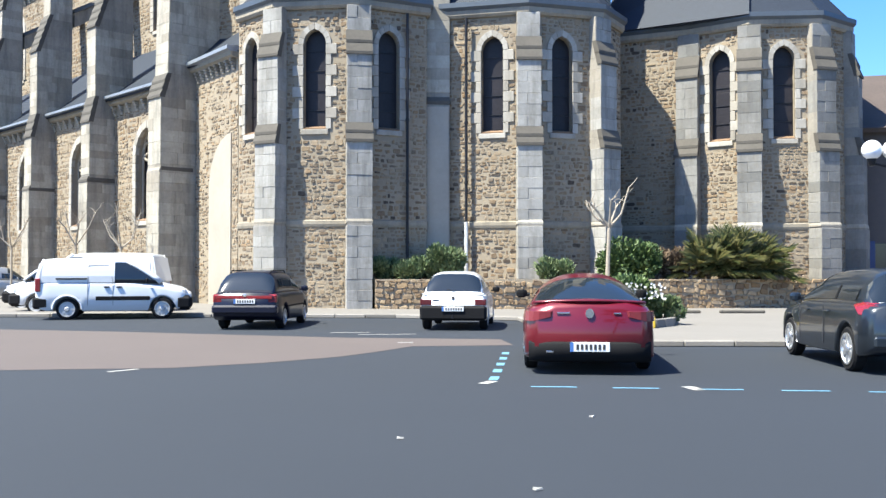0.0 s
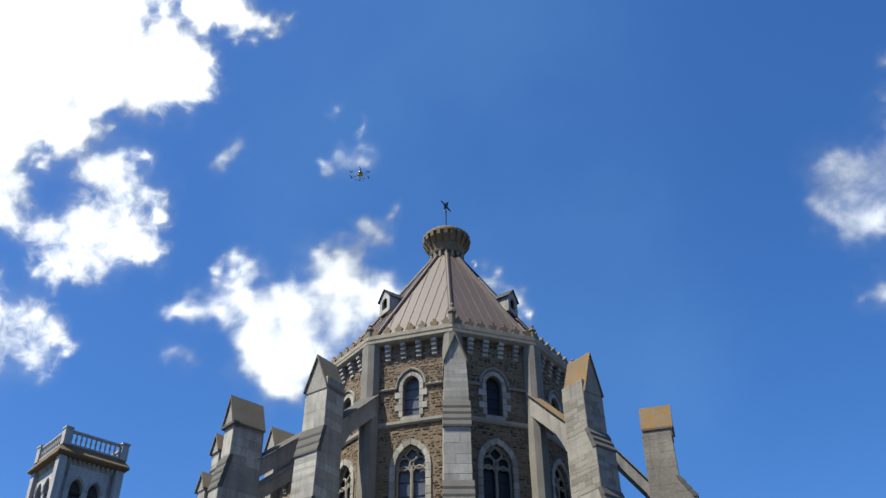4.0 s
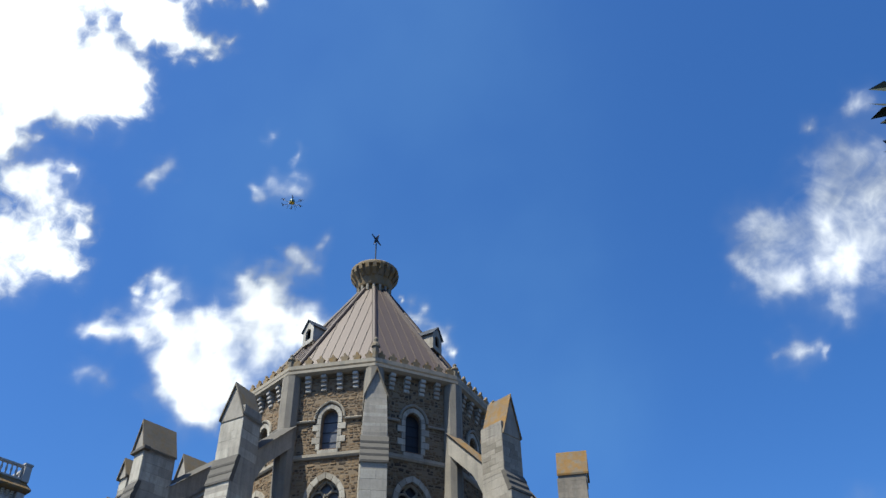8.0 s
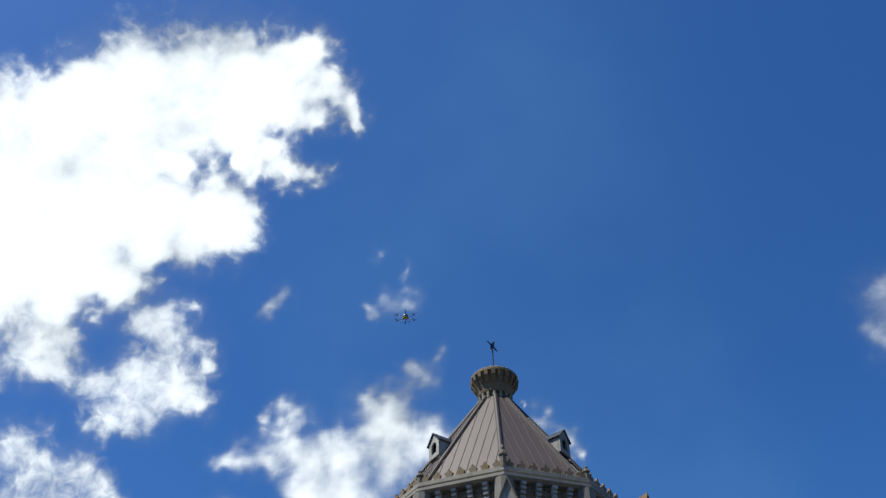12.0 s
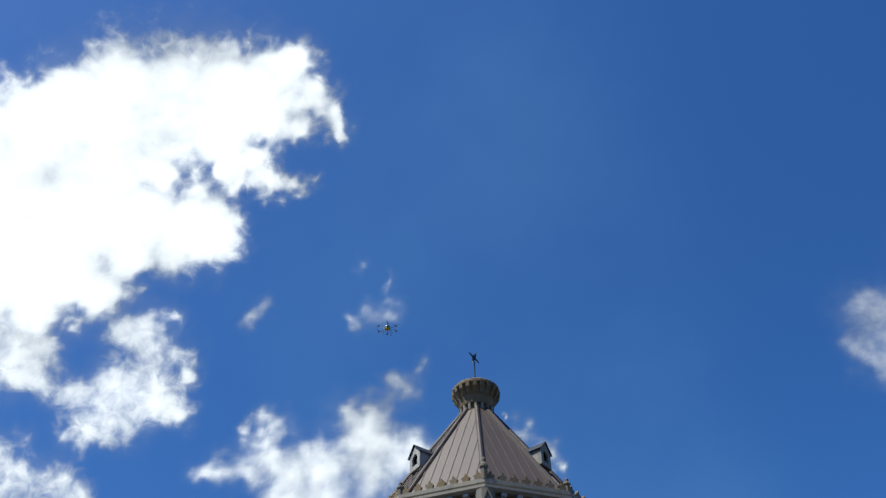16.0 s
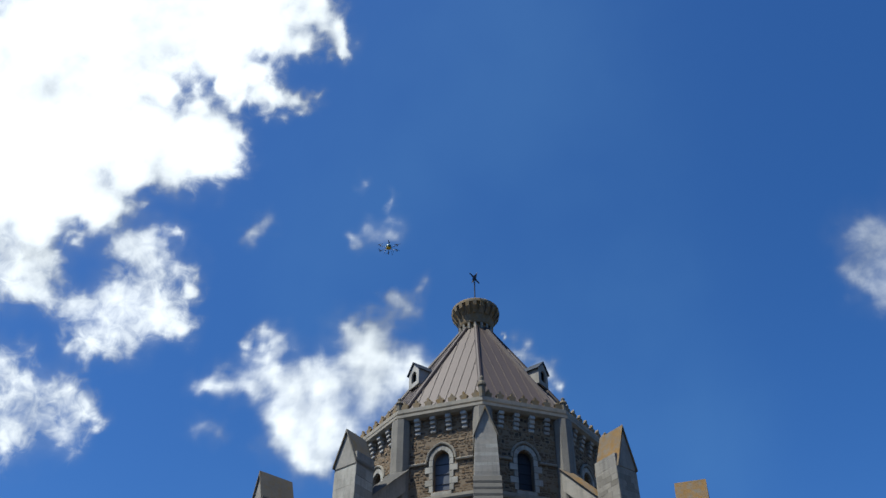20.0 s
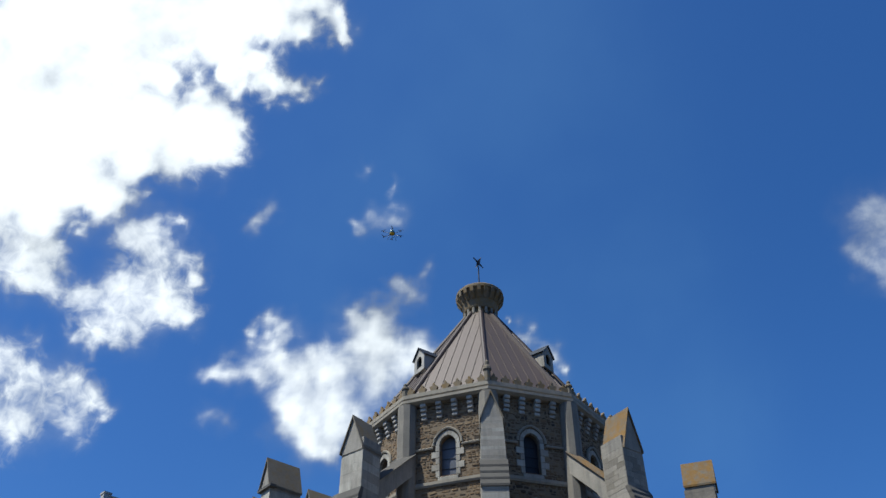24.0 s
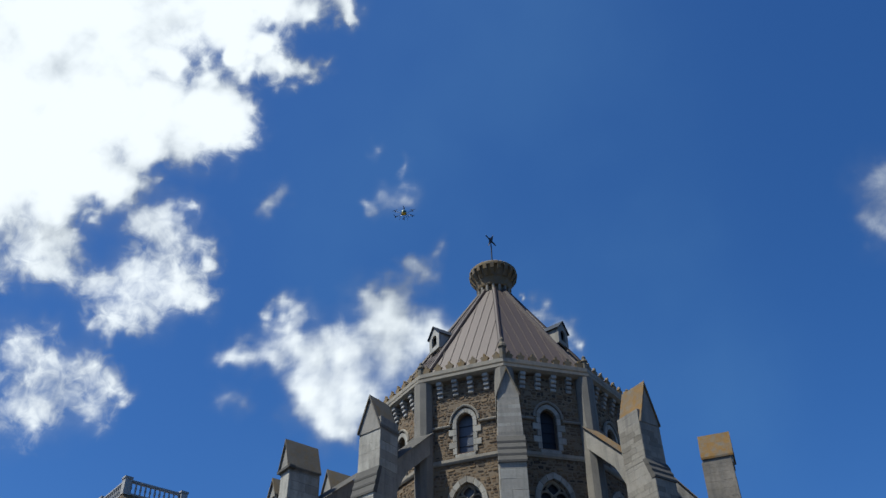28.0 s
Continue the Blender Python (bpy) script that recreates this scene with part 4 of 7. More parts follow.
for k, (r, prof, width, cap) in PIERS.items():
    if k == -2:
        continue
    p, out = radial(k, r)
    p = p + Vector(NUDGE.get(k, (0, 0)))
    ob = pier("buttress_pier", p, out, prof, width, church, 2.6 if k == 0 else (1.0 if k == 2 else 1.4), M_ROUGHCAST if k == 2 else None)
    if k == 0:
        weathering_steps(p, out, 14.85, 1.4, 16.3, 0.9, 1.2, ob)
        weathering_steps(p, out, 18.65, 0.9, 20.0, 0.45, 1.12, ob)
        drip(p, out, 7.6, 1.45, 1.27, ob)
        # the foot is coloured paler to stand in for sunlight between the chapels
        wall_uv(part("rendered_foot", (lambda b: (loft(b, [[(p.x + sx * 0.66, p.y + yy, z) for sx, yy in ((-1, -1.53), (1, -1.53), (1, 0.4), (-1, 0.4))] for z in (0.0, 7.45)]), b)[1])(bmesh.new()), M_RENDER, ob, "pale foot of the pier, sunlight put into its colour"))
        lay_blocks(p, out, prof, width, ob, 8.0, 22.0, 1.9, 500, long=0.95)
        gabled_cap(p, out, 0.28, 22.1, 23.4, 0.9, 2.4, ob, M_CAP_GREY, 0.02)
        continue
    for (za, ra), (zb, rb) in zip(prof, prof[1:]):
        if (ra - rb) / (zb - za) > 0.2:
            weathering_steps(p, out, za + 0.05, ra, zb, rb, width, ob)
    if k == 1:
        lay_blocks(p, out, prof, width, ob, 12.0, 21.4, 1.35, 501, 0.25, 0.42, (-1,), stones=SMALL_STONES)
        lay_blocks(p, out, prof, width, ob, 12.0, 21.4, 1.35, 502, 0.42, 0.85, (1,), False)
    elif k != 2:
        lay_blocks(p, out, prof, width, ob, 9.0, 21.4, 1.35, 505 + k)
    gabled_cap(p, out, prof[-1][1] + 0.05, 21.45, 23.5 if k == 1 else 23.2, width - (0.06 if k != 1 else 0.18), 1.42 if k != 2 else 0.95, ob, cap, 0.16 if k != 2 else 0.45)
    q, _ = radial(k, TOW_R)
    pp = p - out * (1.1 if k != 2 else 0.85)
    if k == 2:
        flyer(pp, q, 19.0, 23.4, 0.75, 0.8, church, M_CAP_GREY, 4.6)
        flyer(pp, q, 16.7, 19.6, 2.6, 0.7, church, M_WEATHER, 1.0)
    else:
        flyer(pp, q, 20.0, 22.5, 1.0, 0.9, church, M_CAP if k > 0 else M_WEATHER, 3.6)

# ---- the nave: aisle, clerestory, buttresses ----
BAY, S1 = 6.9, 35.8
M_WALL, M_CLERE, M_AXIS = 19.7, 24.2, 31.3
AISLE_Z, LEAN_Z, CLERE_Z = 9.1, 13.2, 19.9
NBAY = 7
for i in range(NBAY):
    s0, s1 = S1 + i * BAY, S1 + (i + 1) * BAY
    fr = Face(nave(M_WALL, s1), nave(M_WALL, s0))
    op = (fr.length / 2 + 0.2, 1.0, 3.6, 6.55, 1.15)
    bm = bmesh.new()
    holed_wall(bm, fr, 0, fr.length, 0, AISLE_Z, [op])
    wall = part("aisle_wall", bm, M_MORTAR, church)
    rubble(fr, 0, fr.length, 0.05, AISLE_Z - 0.5, [op], wall, 300 + i, pad=0.36, big=1.25)
    win = pane(fr, *op, church, 0.4, M_PANE, 5)
    surround_stones(fr, *op, win, 0.3, 0.07, False)
    tracery(fr, *op, win, -0.3)
    band("cornice", [nave(M_WALL, s1), nave(M_WALL, s0)], AISLE_Z - 0.12, AISLE_Z + 0.12, 0.35, M_DRESSED, church)
    band("gutter", [nave(M_WALL, s1), nave(M_WALL, s0)], AISLE_Z + 0.12, AISLE_Z + 0.34, 0.56, M_GUTTER, church, 0.03)
    for j in range(9):
        ob = new("corbel", CORBEL)
        ob.parent = church
        ob.matrix_basis = fr.matrix(fr.length * (j + 0.7) / 9.4, AISLE_Z - 0.56, 0) @ Matrix.Diagonal((0.62, 0.75, 0.66, 1))
    bm = bmesh.new()
    roof_slope(bm, [(*nave(M_WALL - 0.5, s1), AISLE_Z + 0.12), (*nave(M_WALL - 0.5, s0), AISLE_Z + 0.12), (*nave(M_CLERE, s0), LEAN_Z), (*nave(M_CLERE, s1), LEAN_Z)])
    slope_uv(part("aisle_roof", bm, M_SLATE, church))
    fr = Face(nave(M_CLERE, s1), nave(M_CLERE, s0))
    op = (fr.length / 2, 1.15, 14.2, 17.35, 1.35)
    bm = bmesh.new()
    holed_wall(bm, fr, 0, fr.length, 8.0, CLERE_Z, [op])
    wall = part("clerestory_wall", bm, M_MORTAR, church)
    rubble(fr, 0, fr.length, LEAN_Z, CLERE_Z - 0.5, [op], wall, 330 + i, pad=0.4, big=1.4)
    win = pane(fr, *op, church, 0.4, M_PANE_BLUE, 5)
    surround_stones(fr, *op, win, 0.34, 0.07, False)
    tracery(fr, *op, win, -0.3)
    band("cornice", [nave(M_CLERE, s1), nave(M_CLERE, s0)], CLERE_Z - 0.12, CLERE_Z + 0.2, 0.4, M_DRESSED, church)
    band("gutter", [nave(M_CLERE, s1), nave(M_CLERE, s0)], CLERE_Z + 0.2, CLERE_Z + 0.5, 0.5, M_ZINC, church)
    for j in range(9):
        ob = new("corbel", CORBEL)
        ob.parent = church
        ob.matrix_basis = fr.matrix(fr.length * (j + 0.7) / 9.4, CLERE_Z - 0.66, 0) @ Matrix.Diagonal((0.75, 0.85, 0.8, 1))
    bm = bmesh.new()
    for sgn in (-1, 1):
        roof_slope(bm, [(*nave(M_AXIS + sgn * 7.6, s1), CLERE_Z + 0.4), (*nave(M_AXIS + sgn * 7.6, s0), CLERE_Z + 0.4), (*nave(M_AXIS, s0), 23.4), (*nave(M_AXIS, s1), 23.4)])
    slope_uv(part("nave_roof", bm, M_SLATE, church))
# buttresses along the flank: a deep fin in stages with a sloping top and a saddleback stone
for i in range(NBAY + 1):
    s = S1 + i * BAY
    tall = i == 0
    big = 1.05 if tall else 0.9
    p = nave(M_WALL, s)
    top = 20.8 if tall else 17.2
    prof = [(0, 1.3), (5.45, 1.3), (5.6, 1.2), (8.2, 1.2), (9.4, 0.95), (12.6, 0.95), (14.6, 0.3), (16.2, 0.28), (top, 0.1)]
    if tall:
        prof = [(0, 1.4), (5.45, 1.4), (5.6, 1.34), (8.4, 1.34), (9.4, 1.05), (13.6, 0.95), (15.4, 0.5), (17.6, 0.48), (19.2, 0.12), (top, 0.1)]
    wide = [(0, big), (15.0, big), (16.2, 0.82), (20.8, 0.74)] if tall else big
    ob = pier("nave_buttress", p, AX_N, prof, wide, church, 1.5 if tall else 0.85)
    drip(p, AX_N, 5.5, 1.25, big, ob)
    for (za, ra), (zb, rb) in zip(prof, prof[1:]):
        if zb - za > 0.5 and (ra - rb) / (zb - za) > 0.12:
            weathering_steps(p, AX_N, za + 0.05, ra, zb, rb, level(wide, za), ob)
    if i < 5:
        lay_blocks(p, AX_N, prof, wide, ob, 0.0 if i < 3 else 4.0, top - 0.1, 1.45 if tall else 0.8, 520 + i, long=0.95, sides=(1,))
    gabled_cap(p, AX_N, 0.16 if tall else 0.2, top, top + (1.4 if tall else 1.4), 0.74 if tall else 0.68, 1.5 if tall else 0.6, ob, M_CAP_GREY, 0.12 if tall else 0.75)
    drip(p, AX_N, top - 0.1, 0.15, big, ob, h=0.16, over=0.08, slope=0.1)
    q = nave(M_CLERE, s)
    if tall:
        flyer(nave(M_WALL + 1.3, s), q, 19.3, 22.0, 0.9, 0.7, church, M_WEATHER, 1.6)
        flyer(nave(M_WALL + 1.3, s), q, 17.9, 20.7, 0.7, 0.6, church, M_SURROUND, 2.4)
    else:
        flyer(nave(M_WALL + 1.0, s), q, top - 2.3, min(top - 0.2, 19.4), 0.7, 0.7, church, M_WEATHER, 2.0)
# a stepped fin with two small gables beside the tall buttress, and a gabled pinnacle on the choir wall
p = nave(M_WALL, S1 + 1.2)
prof = [(13.0, 0.55), (15.8, 0.5), (16.8, 0.4), (18.0, 0.4), (18.05, -0.06), (19.9, -0.06)]
ob = pier("stepped_fin", p, AX_N, prof, 0.62, church, 0.75)
lay_blocks(p, AX_N, prof, 0.62, ob, 16.9, 19.8, 0.7, 560, 0.36, 0.6, (1,))
gabled_cap(p, AX_N, 0.45, 17.95, 18.75, 0.6, -0.0, ob, M_CAP_GREY, 0.06)
gabled_cap(p, AX_N, 0.0, 19.9, 20.75, 0.6, 0.75, ob, M_CAP_GREY, 0.06)
for z in (17.2, 19.0):
    drip(p, AX_N, z, 0.4 if z < 18 else -0.06, 0.62, ob, h=0.1, over=0.04, slope=0.08)
p = nave(M_CLERE, S1 + 3.0)
ob = pier("pinnacle", p, AX_N, [(18.5, 0.5), (21.9, 0.45)], 0.8, church, 0.9)
gabled_cap(p, AX_N, 0.5, 21.85, 23.0, 0.8, 0.9, ob, M_CAP_GREY, 0.1)
# the choir's aisle between the tall buttress and the apse pier: rubble wall, dark ledge, slate lean-to
fr = Face(nave(21.0, 35.3), (-7.0, 38.75))
bm = bmesh.new()
holed_wall(bm, fr, 0, fr.length, 8, 15.6, [])
wall = part("choir_aisle_wall", bm, M_MORTAR, church)
rubble(fr, 0, fr.length, 9.5, 15.5, [], wall, 415)
band("ledge", [fr.p0, fr.p1], 15.5, 15.75, 0.3, M_WEATHER, church, 0.08)
bm = bmesh.new()
roof_slope(bm, [fr.at(0, 15.75, 0.2), fr.at(fr.length, 15.75, 0.2), (-7.0, 42.5, 17.4), (-8.2, 43.2, 17.4)])
slope_uv(part("choir_aisle_roof", bm, M_SLATE, church))
# the plain block between the apse chapel and the flank, with its walled-up arch
fr = Face(nave(19.9, 35.2), (-7.75, 35.95))
bm = bmesh.new()
holed_wall(bm, fr, 0, fr.length, 0, 9.6, [])
wall = part("sacristy_wall", bm, M_MORTAR, church)
half_arch = [(3.46 + x, z) for x, z in arch(2.05, 4.6, 2.1, 10) if x <= 0.01]
pick = random.Random(401)
rubble(fr, 0, fr.length, 0.02, 9.0, [(3.46, 2.05, 0.0, 4.6, 2.1)], wall, 400, pad=0.1, skip=lambda a, z: pick.random() < 0.3, big=0.85)
rubble(fr, 3.5, fr.length, 0.02, 7.2, [], wall, 402)
line = [(3.46 - 2.05, 0.0)] + half_arch + [(3.46, 0.0)]
bm = bmesh.new()
loft(bm, [[fr.at(a, z, -0.02) for a, z in line], [fr.at(a, z, 0.05) for a, z in line]])
part("walled_up_arch", bm, M_RENDER, wall, "walled-up arch in pale render")
band("cornice", [fr.p0, fr.p1], 9.5, 9.72, 0.3, M_DRESSED, church)
band("gutter", [fr.p0, fr.p1], 9.7, 9.95, 0.46, M_GUTTER, church, 0.03)
for j in range(8):
    ob = new("corbel", CORBEL)
    ob.parent = church
    ob.matrix_basis = fr.matrix(fr.length * (j + 0.6) / 8.2, 9.06, 0) @ Matrix.Diagonal((0.62, 0.75, 0.66, 1))
bm = bmesh.new()
a, b = nave(19.5, 35.6), (-7.5, 35.6)
roof_slope(bm, [(*a, 9.75), (*b, 9.75), (-7.0, 40.6, 12.9), (-11.4, 42.6, 12.9)])
slope_uv(part("sacristy_roof", bm, M_SLATE, church))
# upper wall of the choir's straight bay, behind the piers
fr = Face(nave(M_CLERE, S1), tower_corner(-2, TOW_R))
bm = bmesh.new()
holed_wall(bm, fr, 0, fr.length, 8, CLERE_Z, [])
wall = part("choir_wall", bm, M_MORTAR, church)
rubble(fr, 0, fr.length, 11.5, CLERE_Z - 0.3, [], wall, 410)

# ---- the bell tower at the far end ----
M_BELL = material("pale_tower_stone", (0.36, 0.345, 0.33), 0.88, grain=(10, 0.18), stain=(0.4, 0.3), bump=0.25, brick=(0.8, 0.38, 0.007), streak=0.3)
M_ENAMEL = material("white_enamel", (0.74, 0.74, 0.72), 0.4, grain=(12, 0.05), stain=(1.5, 0.08), bump=0.0)
bell = tagged(empty("bell_tower"), "square pale stone bell tower with louvred twin openings and balustrade", "bell tower")
BC = -AX_N * 31.3 + AX_U * 82.7 + Vector((-0.33, -0.82))
BW = 2.65


def bell_corner(i, w):
    sx, sy = ((-1, -1), (1, -1), (1, 1), (-1, 1))[i % 4]
    p = BC + AX_N * w * -sx + AX_U * w * sy
    return (p.x, p.y)


def bell_face(i, w):
    return Face(bell_corner(i, w), bell_corner(i + 1, w))


for i in range(4):
    fr = bell_face(i, BW)
    ops = [(fr.length / 2 - 0.82, 0.58, 30.2, 33.9, 0.95), (fr.length / 2 + 0.82, 0.58, 30.2, 33.9, 0.95)]
    bm = bmesh.new()
    holed_wall(bm, fr, 0, fr.length, 0, 36.6, ops, 0.8)
    wall_uv(part("tower_wall", bm, M_BELL, bell))
    for op in ops:
        for j in range(7):
            bm = bmesh.new()
            box(bm, (-0.56, 0.1, 0), (0.56, 0.5, 0.05))
            ob = part("louvre", bm, M_LOUVRE, bell)
            ob.matrix_basis = fr.matrix(op[0], 30.35 + j * 0.56, 0) @ pose(0, 0, 0, -28)
        # dark sheet behind the louvres stands in for the unlit belfry inside
        bm = bmesh.new()
        box(bm, (-0.6, 0.62, 29.3), (0.6, 0.66, 34.9))
        ob = part("belfry_lining", bm, M_LOUVRE, bell)
        ob.matrix_basis = fr.matrix(op[0], 0, 0)
        bm = bmesh.new()
        tube(bm, [fr.at(op[0] + x, z, 0.05) for x, z in arch(0.72, 33.9, 1.15, 7)], 0.1, 6)
        part("hood_mould", bm, M_BELL, bell)
    for j in range(12):
        ob = new("corbel", CORBEL)
        ob.parent = bell
        ob.matrix_basis = fr.matrix(fr.length * (j + 0.5) / 12, 35.95, 0)
    # clock
    bm = bmesh.new()
    loft(bm, [[fr.at(fr.length / 2 + r * math.cos(2 * math.pi * t / 24), 26.9 + r * math.sin(2 * math.pi * t / 24), o) for t in range(24)] for r, o in ((0.8, -0.05), (0.8, 0.12), (0.72, 0.12), (0.70, 0.08))])
    clock = part("clock_face", bm, M_ENAMEL, bell, "white round clock face")
    bm = bmesh.new()
    box(bm, (-0.04, -0.1, 0), (0.04, -0.08, 0.6))
    box(bm, (0, -0.1, -0.03), (0.42, -0.08, 0.03))
    for t in range(12):
        box(bm, (-0.025, -0.1, 0.64), (0.025, -0.08, 0.8), pose(0, 0, 0, 0, t * 30, 0))
    ob = part("clock_marks", bm, M_IRON, clock)
    ob.matrix_basis = fr.matrix(fr.length / 2, 26.9, 0) @ Matrix.Diagonal((0.82, 1, 0.82, 1))
    p = bell_corner(i, BW)
    bm = bmesh.new()
    loft(bm, [ring(r, z, 4, p, turn=radians(1)) for r, z in ((0.7, 0), (0.7, 29.2), (0.5, 29.8), (0.5, 36.4))])
    wall_uv(part("corner_buttress", bm, M_BELL, bell))
    f2 = bell_face(i, BW + 0.3)
    for j in range(13):
        p = f2.at(f2.length * (j + 0.5) / 13, 0, -0.2)
        bm = bmesh.new()
        loft(bm, [ring(r, z, 6, (p.x, p.y)) for r, z in ((0.1, 37.68), (0.07, 37.95), (0.12, 38.2), (0.07, 38.5), (0.1, 38.74))])
        part("baluster", bm, M_BELL, bell)
    p = bell_corner(i, BW + 0.05)
    bm = bmesh.new()
    loft(bm, [ring(r, z, 4, p, turn=radians(1)) for r, z in ((0.46, 37.45), (0.46, 38.9), (0.55, 38.95), (0.55, 39.12))])
    part("corner_post", bm, M_BELL, bell)
closed = [bell_corner(i, BW) for i in (0, 1, 2, 3, 0)]
for z0, z1, r, nm, mt in ((29.25, 29.75, 0.4, "string_course", M_BELL), (37.5, 37.7, 0.24, "plinth", M_BELL), (38.72, 38.95, 0.22, "rail", M_BELL)):
    band(nm, closed, z0, z1, r, mt, bell)
bm = bmesh.new()
loft(bm, [[(*bell_corner(i, BW + w), z) for i in range(4)] for w, z in ((0.05, 36.35), (0.5, 36.45), (0.68, 36.6), (0.68, 36.78), (0.2, 37.52))])
part("cornice", bm, M_CAP, bell, "sloping cornice with ochre lichen")
bm = bmesh.new()
loft(bm, [[(*bell_corner(i, BW + 0.1), 37.4) for i in range(4)], [(BC.x, BC.y, 38.2)] * 4])
part("tower_roof", bm, M_ZINC, bell)


# ---- ground ----
def sheet(name, outline, z, mat, kind="structure", label="", thick=0.0):
    bm = bmesh.new()
    if thick:
        loft(bm, [[(x, y, z - thick) for x, y in outline], [(x, y, z) for x, y in outline]])
    else:
        bm.faces.new([bm.verts.new((x, y, z)) for x, y in outline])
    ob = part(name, bm, mat)
    tagged(ob, label, kind=kind)
    return ob


bm = bmesh.new()
rows = [[bm.verts.new((r * math.cos(2 * math.pi * i / 48), r * math.sin(2 * math.pi * i / 48), 0)) for i in range(48)] for r in (30, 120, 600, 2500)]
for a, b in zip(rows, rows[1:]):
    for i in range(48):
        bm.faces.new((a[i], a[(i + 1) % 48], b[(i + 1) % 48], b[i]))
bm.faces.new(rows[0])
tagged(part("ground", bm, M_ASPHALT), "grey asphalt car park and road surface", kind="structure")
near_edge = [(-30, 13.0), (-12, 13.3), (-6.4, 13.77), (-4.0, 14.1), (-2.8, 14.85), (-1.73, 15.9), (-1.1, 17.0), (-0.58, 18.1), (1.35, 18.35)]
far_edge = [(1.2, 19.9), (-2.2, 20.4), (-7.8, 22.4), (-16, 24.6), (-30, 28)]
sheet("beige_paving", near_edge + far_edge, 0.004, M_BEIGE, label="beige resin paving crossing the car park")


# ---- clouds ----
def cloud_material(name, bite):
    m = bpy.data.materials.new(name)
    m.use_nodes = True
    nt = m.node_tree
    nt.nodes.clear()
    at = nt.nodes.new("ShaderNodeAttribute")
    at.attribute_name = "puff"
    tc = nt.nodes.new("ShaderNodeTexCoord")

    def fine(scale, detail, twist=0.7):
        n = nt.nodes.new("ShaderNodeTexNoise")
        n.inputs["Scale"].default_value, n.inputs["Detail"].default_value, n.inputs["Roughness"].default_value = scale, detail, 0.56
        n.inputs["Distortion"].default_value = twist
        nt.links.new(tc.outputs["Object"], n.inputs["Vector"])
        return n.outputs[0]

    def mix_math(op, a, b, c=None):
        n = nt.nodes.new("ShaderNodeMath")
        n.operation = op
        for i, v in enumerate((a, b, c)):
            if v is None:
                continue
            if isinstance(v, (int, float)):
                n.inputs[i].default_value = v
            else:
                nt.links.new(v, n.inputs[i])
        return n.outputs[0]

    def ramp(v, lo, hi, out_lo=0.0, out_hi=1.0):
        n = nt.nodes.new("ShaderNodeMapRange")
        n.interpolation_type = 'SMOOTHSTEP'
        for i, x in enumerate((lo, hi, out_lo, out_hi)):
            n.inputs[i + 1].default_value = x
        nt.links.new(v, n.inputs[0])
        return n.outputs[0]

    puff = at.outputs["Fac"]
    # torn rims, whole hearts: the noise bites where the puffs are thin
    rim = mix_math('MULTIPLY', ramp(puff, 0.03, 0.3), ramp(puff, 0.7, 1.15, 1.0, 0.3))
    torn = mix_math('ADD', mix_math('MULTIPLY_ADD', fine(0.0055, 4), 1.5, -0.75), mix_math('MULTIPLY_ADD', fine(0.022, 10), 0.9 * bite, -0.45 * bite))
    dens = mix_math('ADD', puff, mix_math('MULTIPLY', mix_math('MULTIPLY', torn, bite), rim))
    heart = mix_math('POWER', ramp(dens, 0.06, 1.2), 1.45)
    veil = mix_math('MULTIPLY', ramp(mix_math('ADD', puff, mix_math('MULTIPLY_ADD', fine(0.004, 4), 0.5, -0.25)), 0.0, 0.8), 0.16)
    alpha = mix_math('MAXIMUM', heart, mix_math('MULTIPLY', veil, ramp(puff, 0.015, 0.12)))
    depth = ramp(mix_math('ADD', mix_math('MULTIPLY', dens, 0.8), mix_math('MULTIPLY_ADD', fine(0.0034, 4, 0.0), 1.5, -0.75)), 0.14, 1.05)
    tone = nt.nodes.new("ShaderNodeMix")
    tone.data_type = 'RGBA'
    tone.inputs[6].default_value, tone.inputs[7].default_value = (0.80, 0.83, 0.89, 1), (1.0, 0.97, 0.93, 1)
    nt.links.new(depth, tone.inputs[0])
    em = nt.nodes.new("ShaderNodeEmission")
    nt.links.new(tone.outputs[2], em.inputs[0])
    nt.links.new(mix_math('MULTIPLY_ADD', depth, 0.58, 0.31), em.inputs[1])
    tr = nt.nodes.new("ShaderNodeBsdfTransparent")
    mx = nt.nodes.new("ShaderNodeMixShader")
    out = nt.nodes.new("ShaderNodeOutputMaterial")
    nt.links.new(alpha, mx.inputs[0])
    nt.links.new(tr.outputs[0], mx.inputs[1])
    nt.links.new(em.outputs[0], mx.inputs[2])
    nt.links.new(mx.outputs[0], out.inputs[0])
    return m


M_CLOUD, M_SOFT_CLOUD = cloud_material("cloud", 1.0), cloud_material("soft_cloud", 0.55)
SKY_R = 3000.0


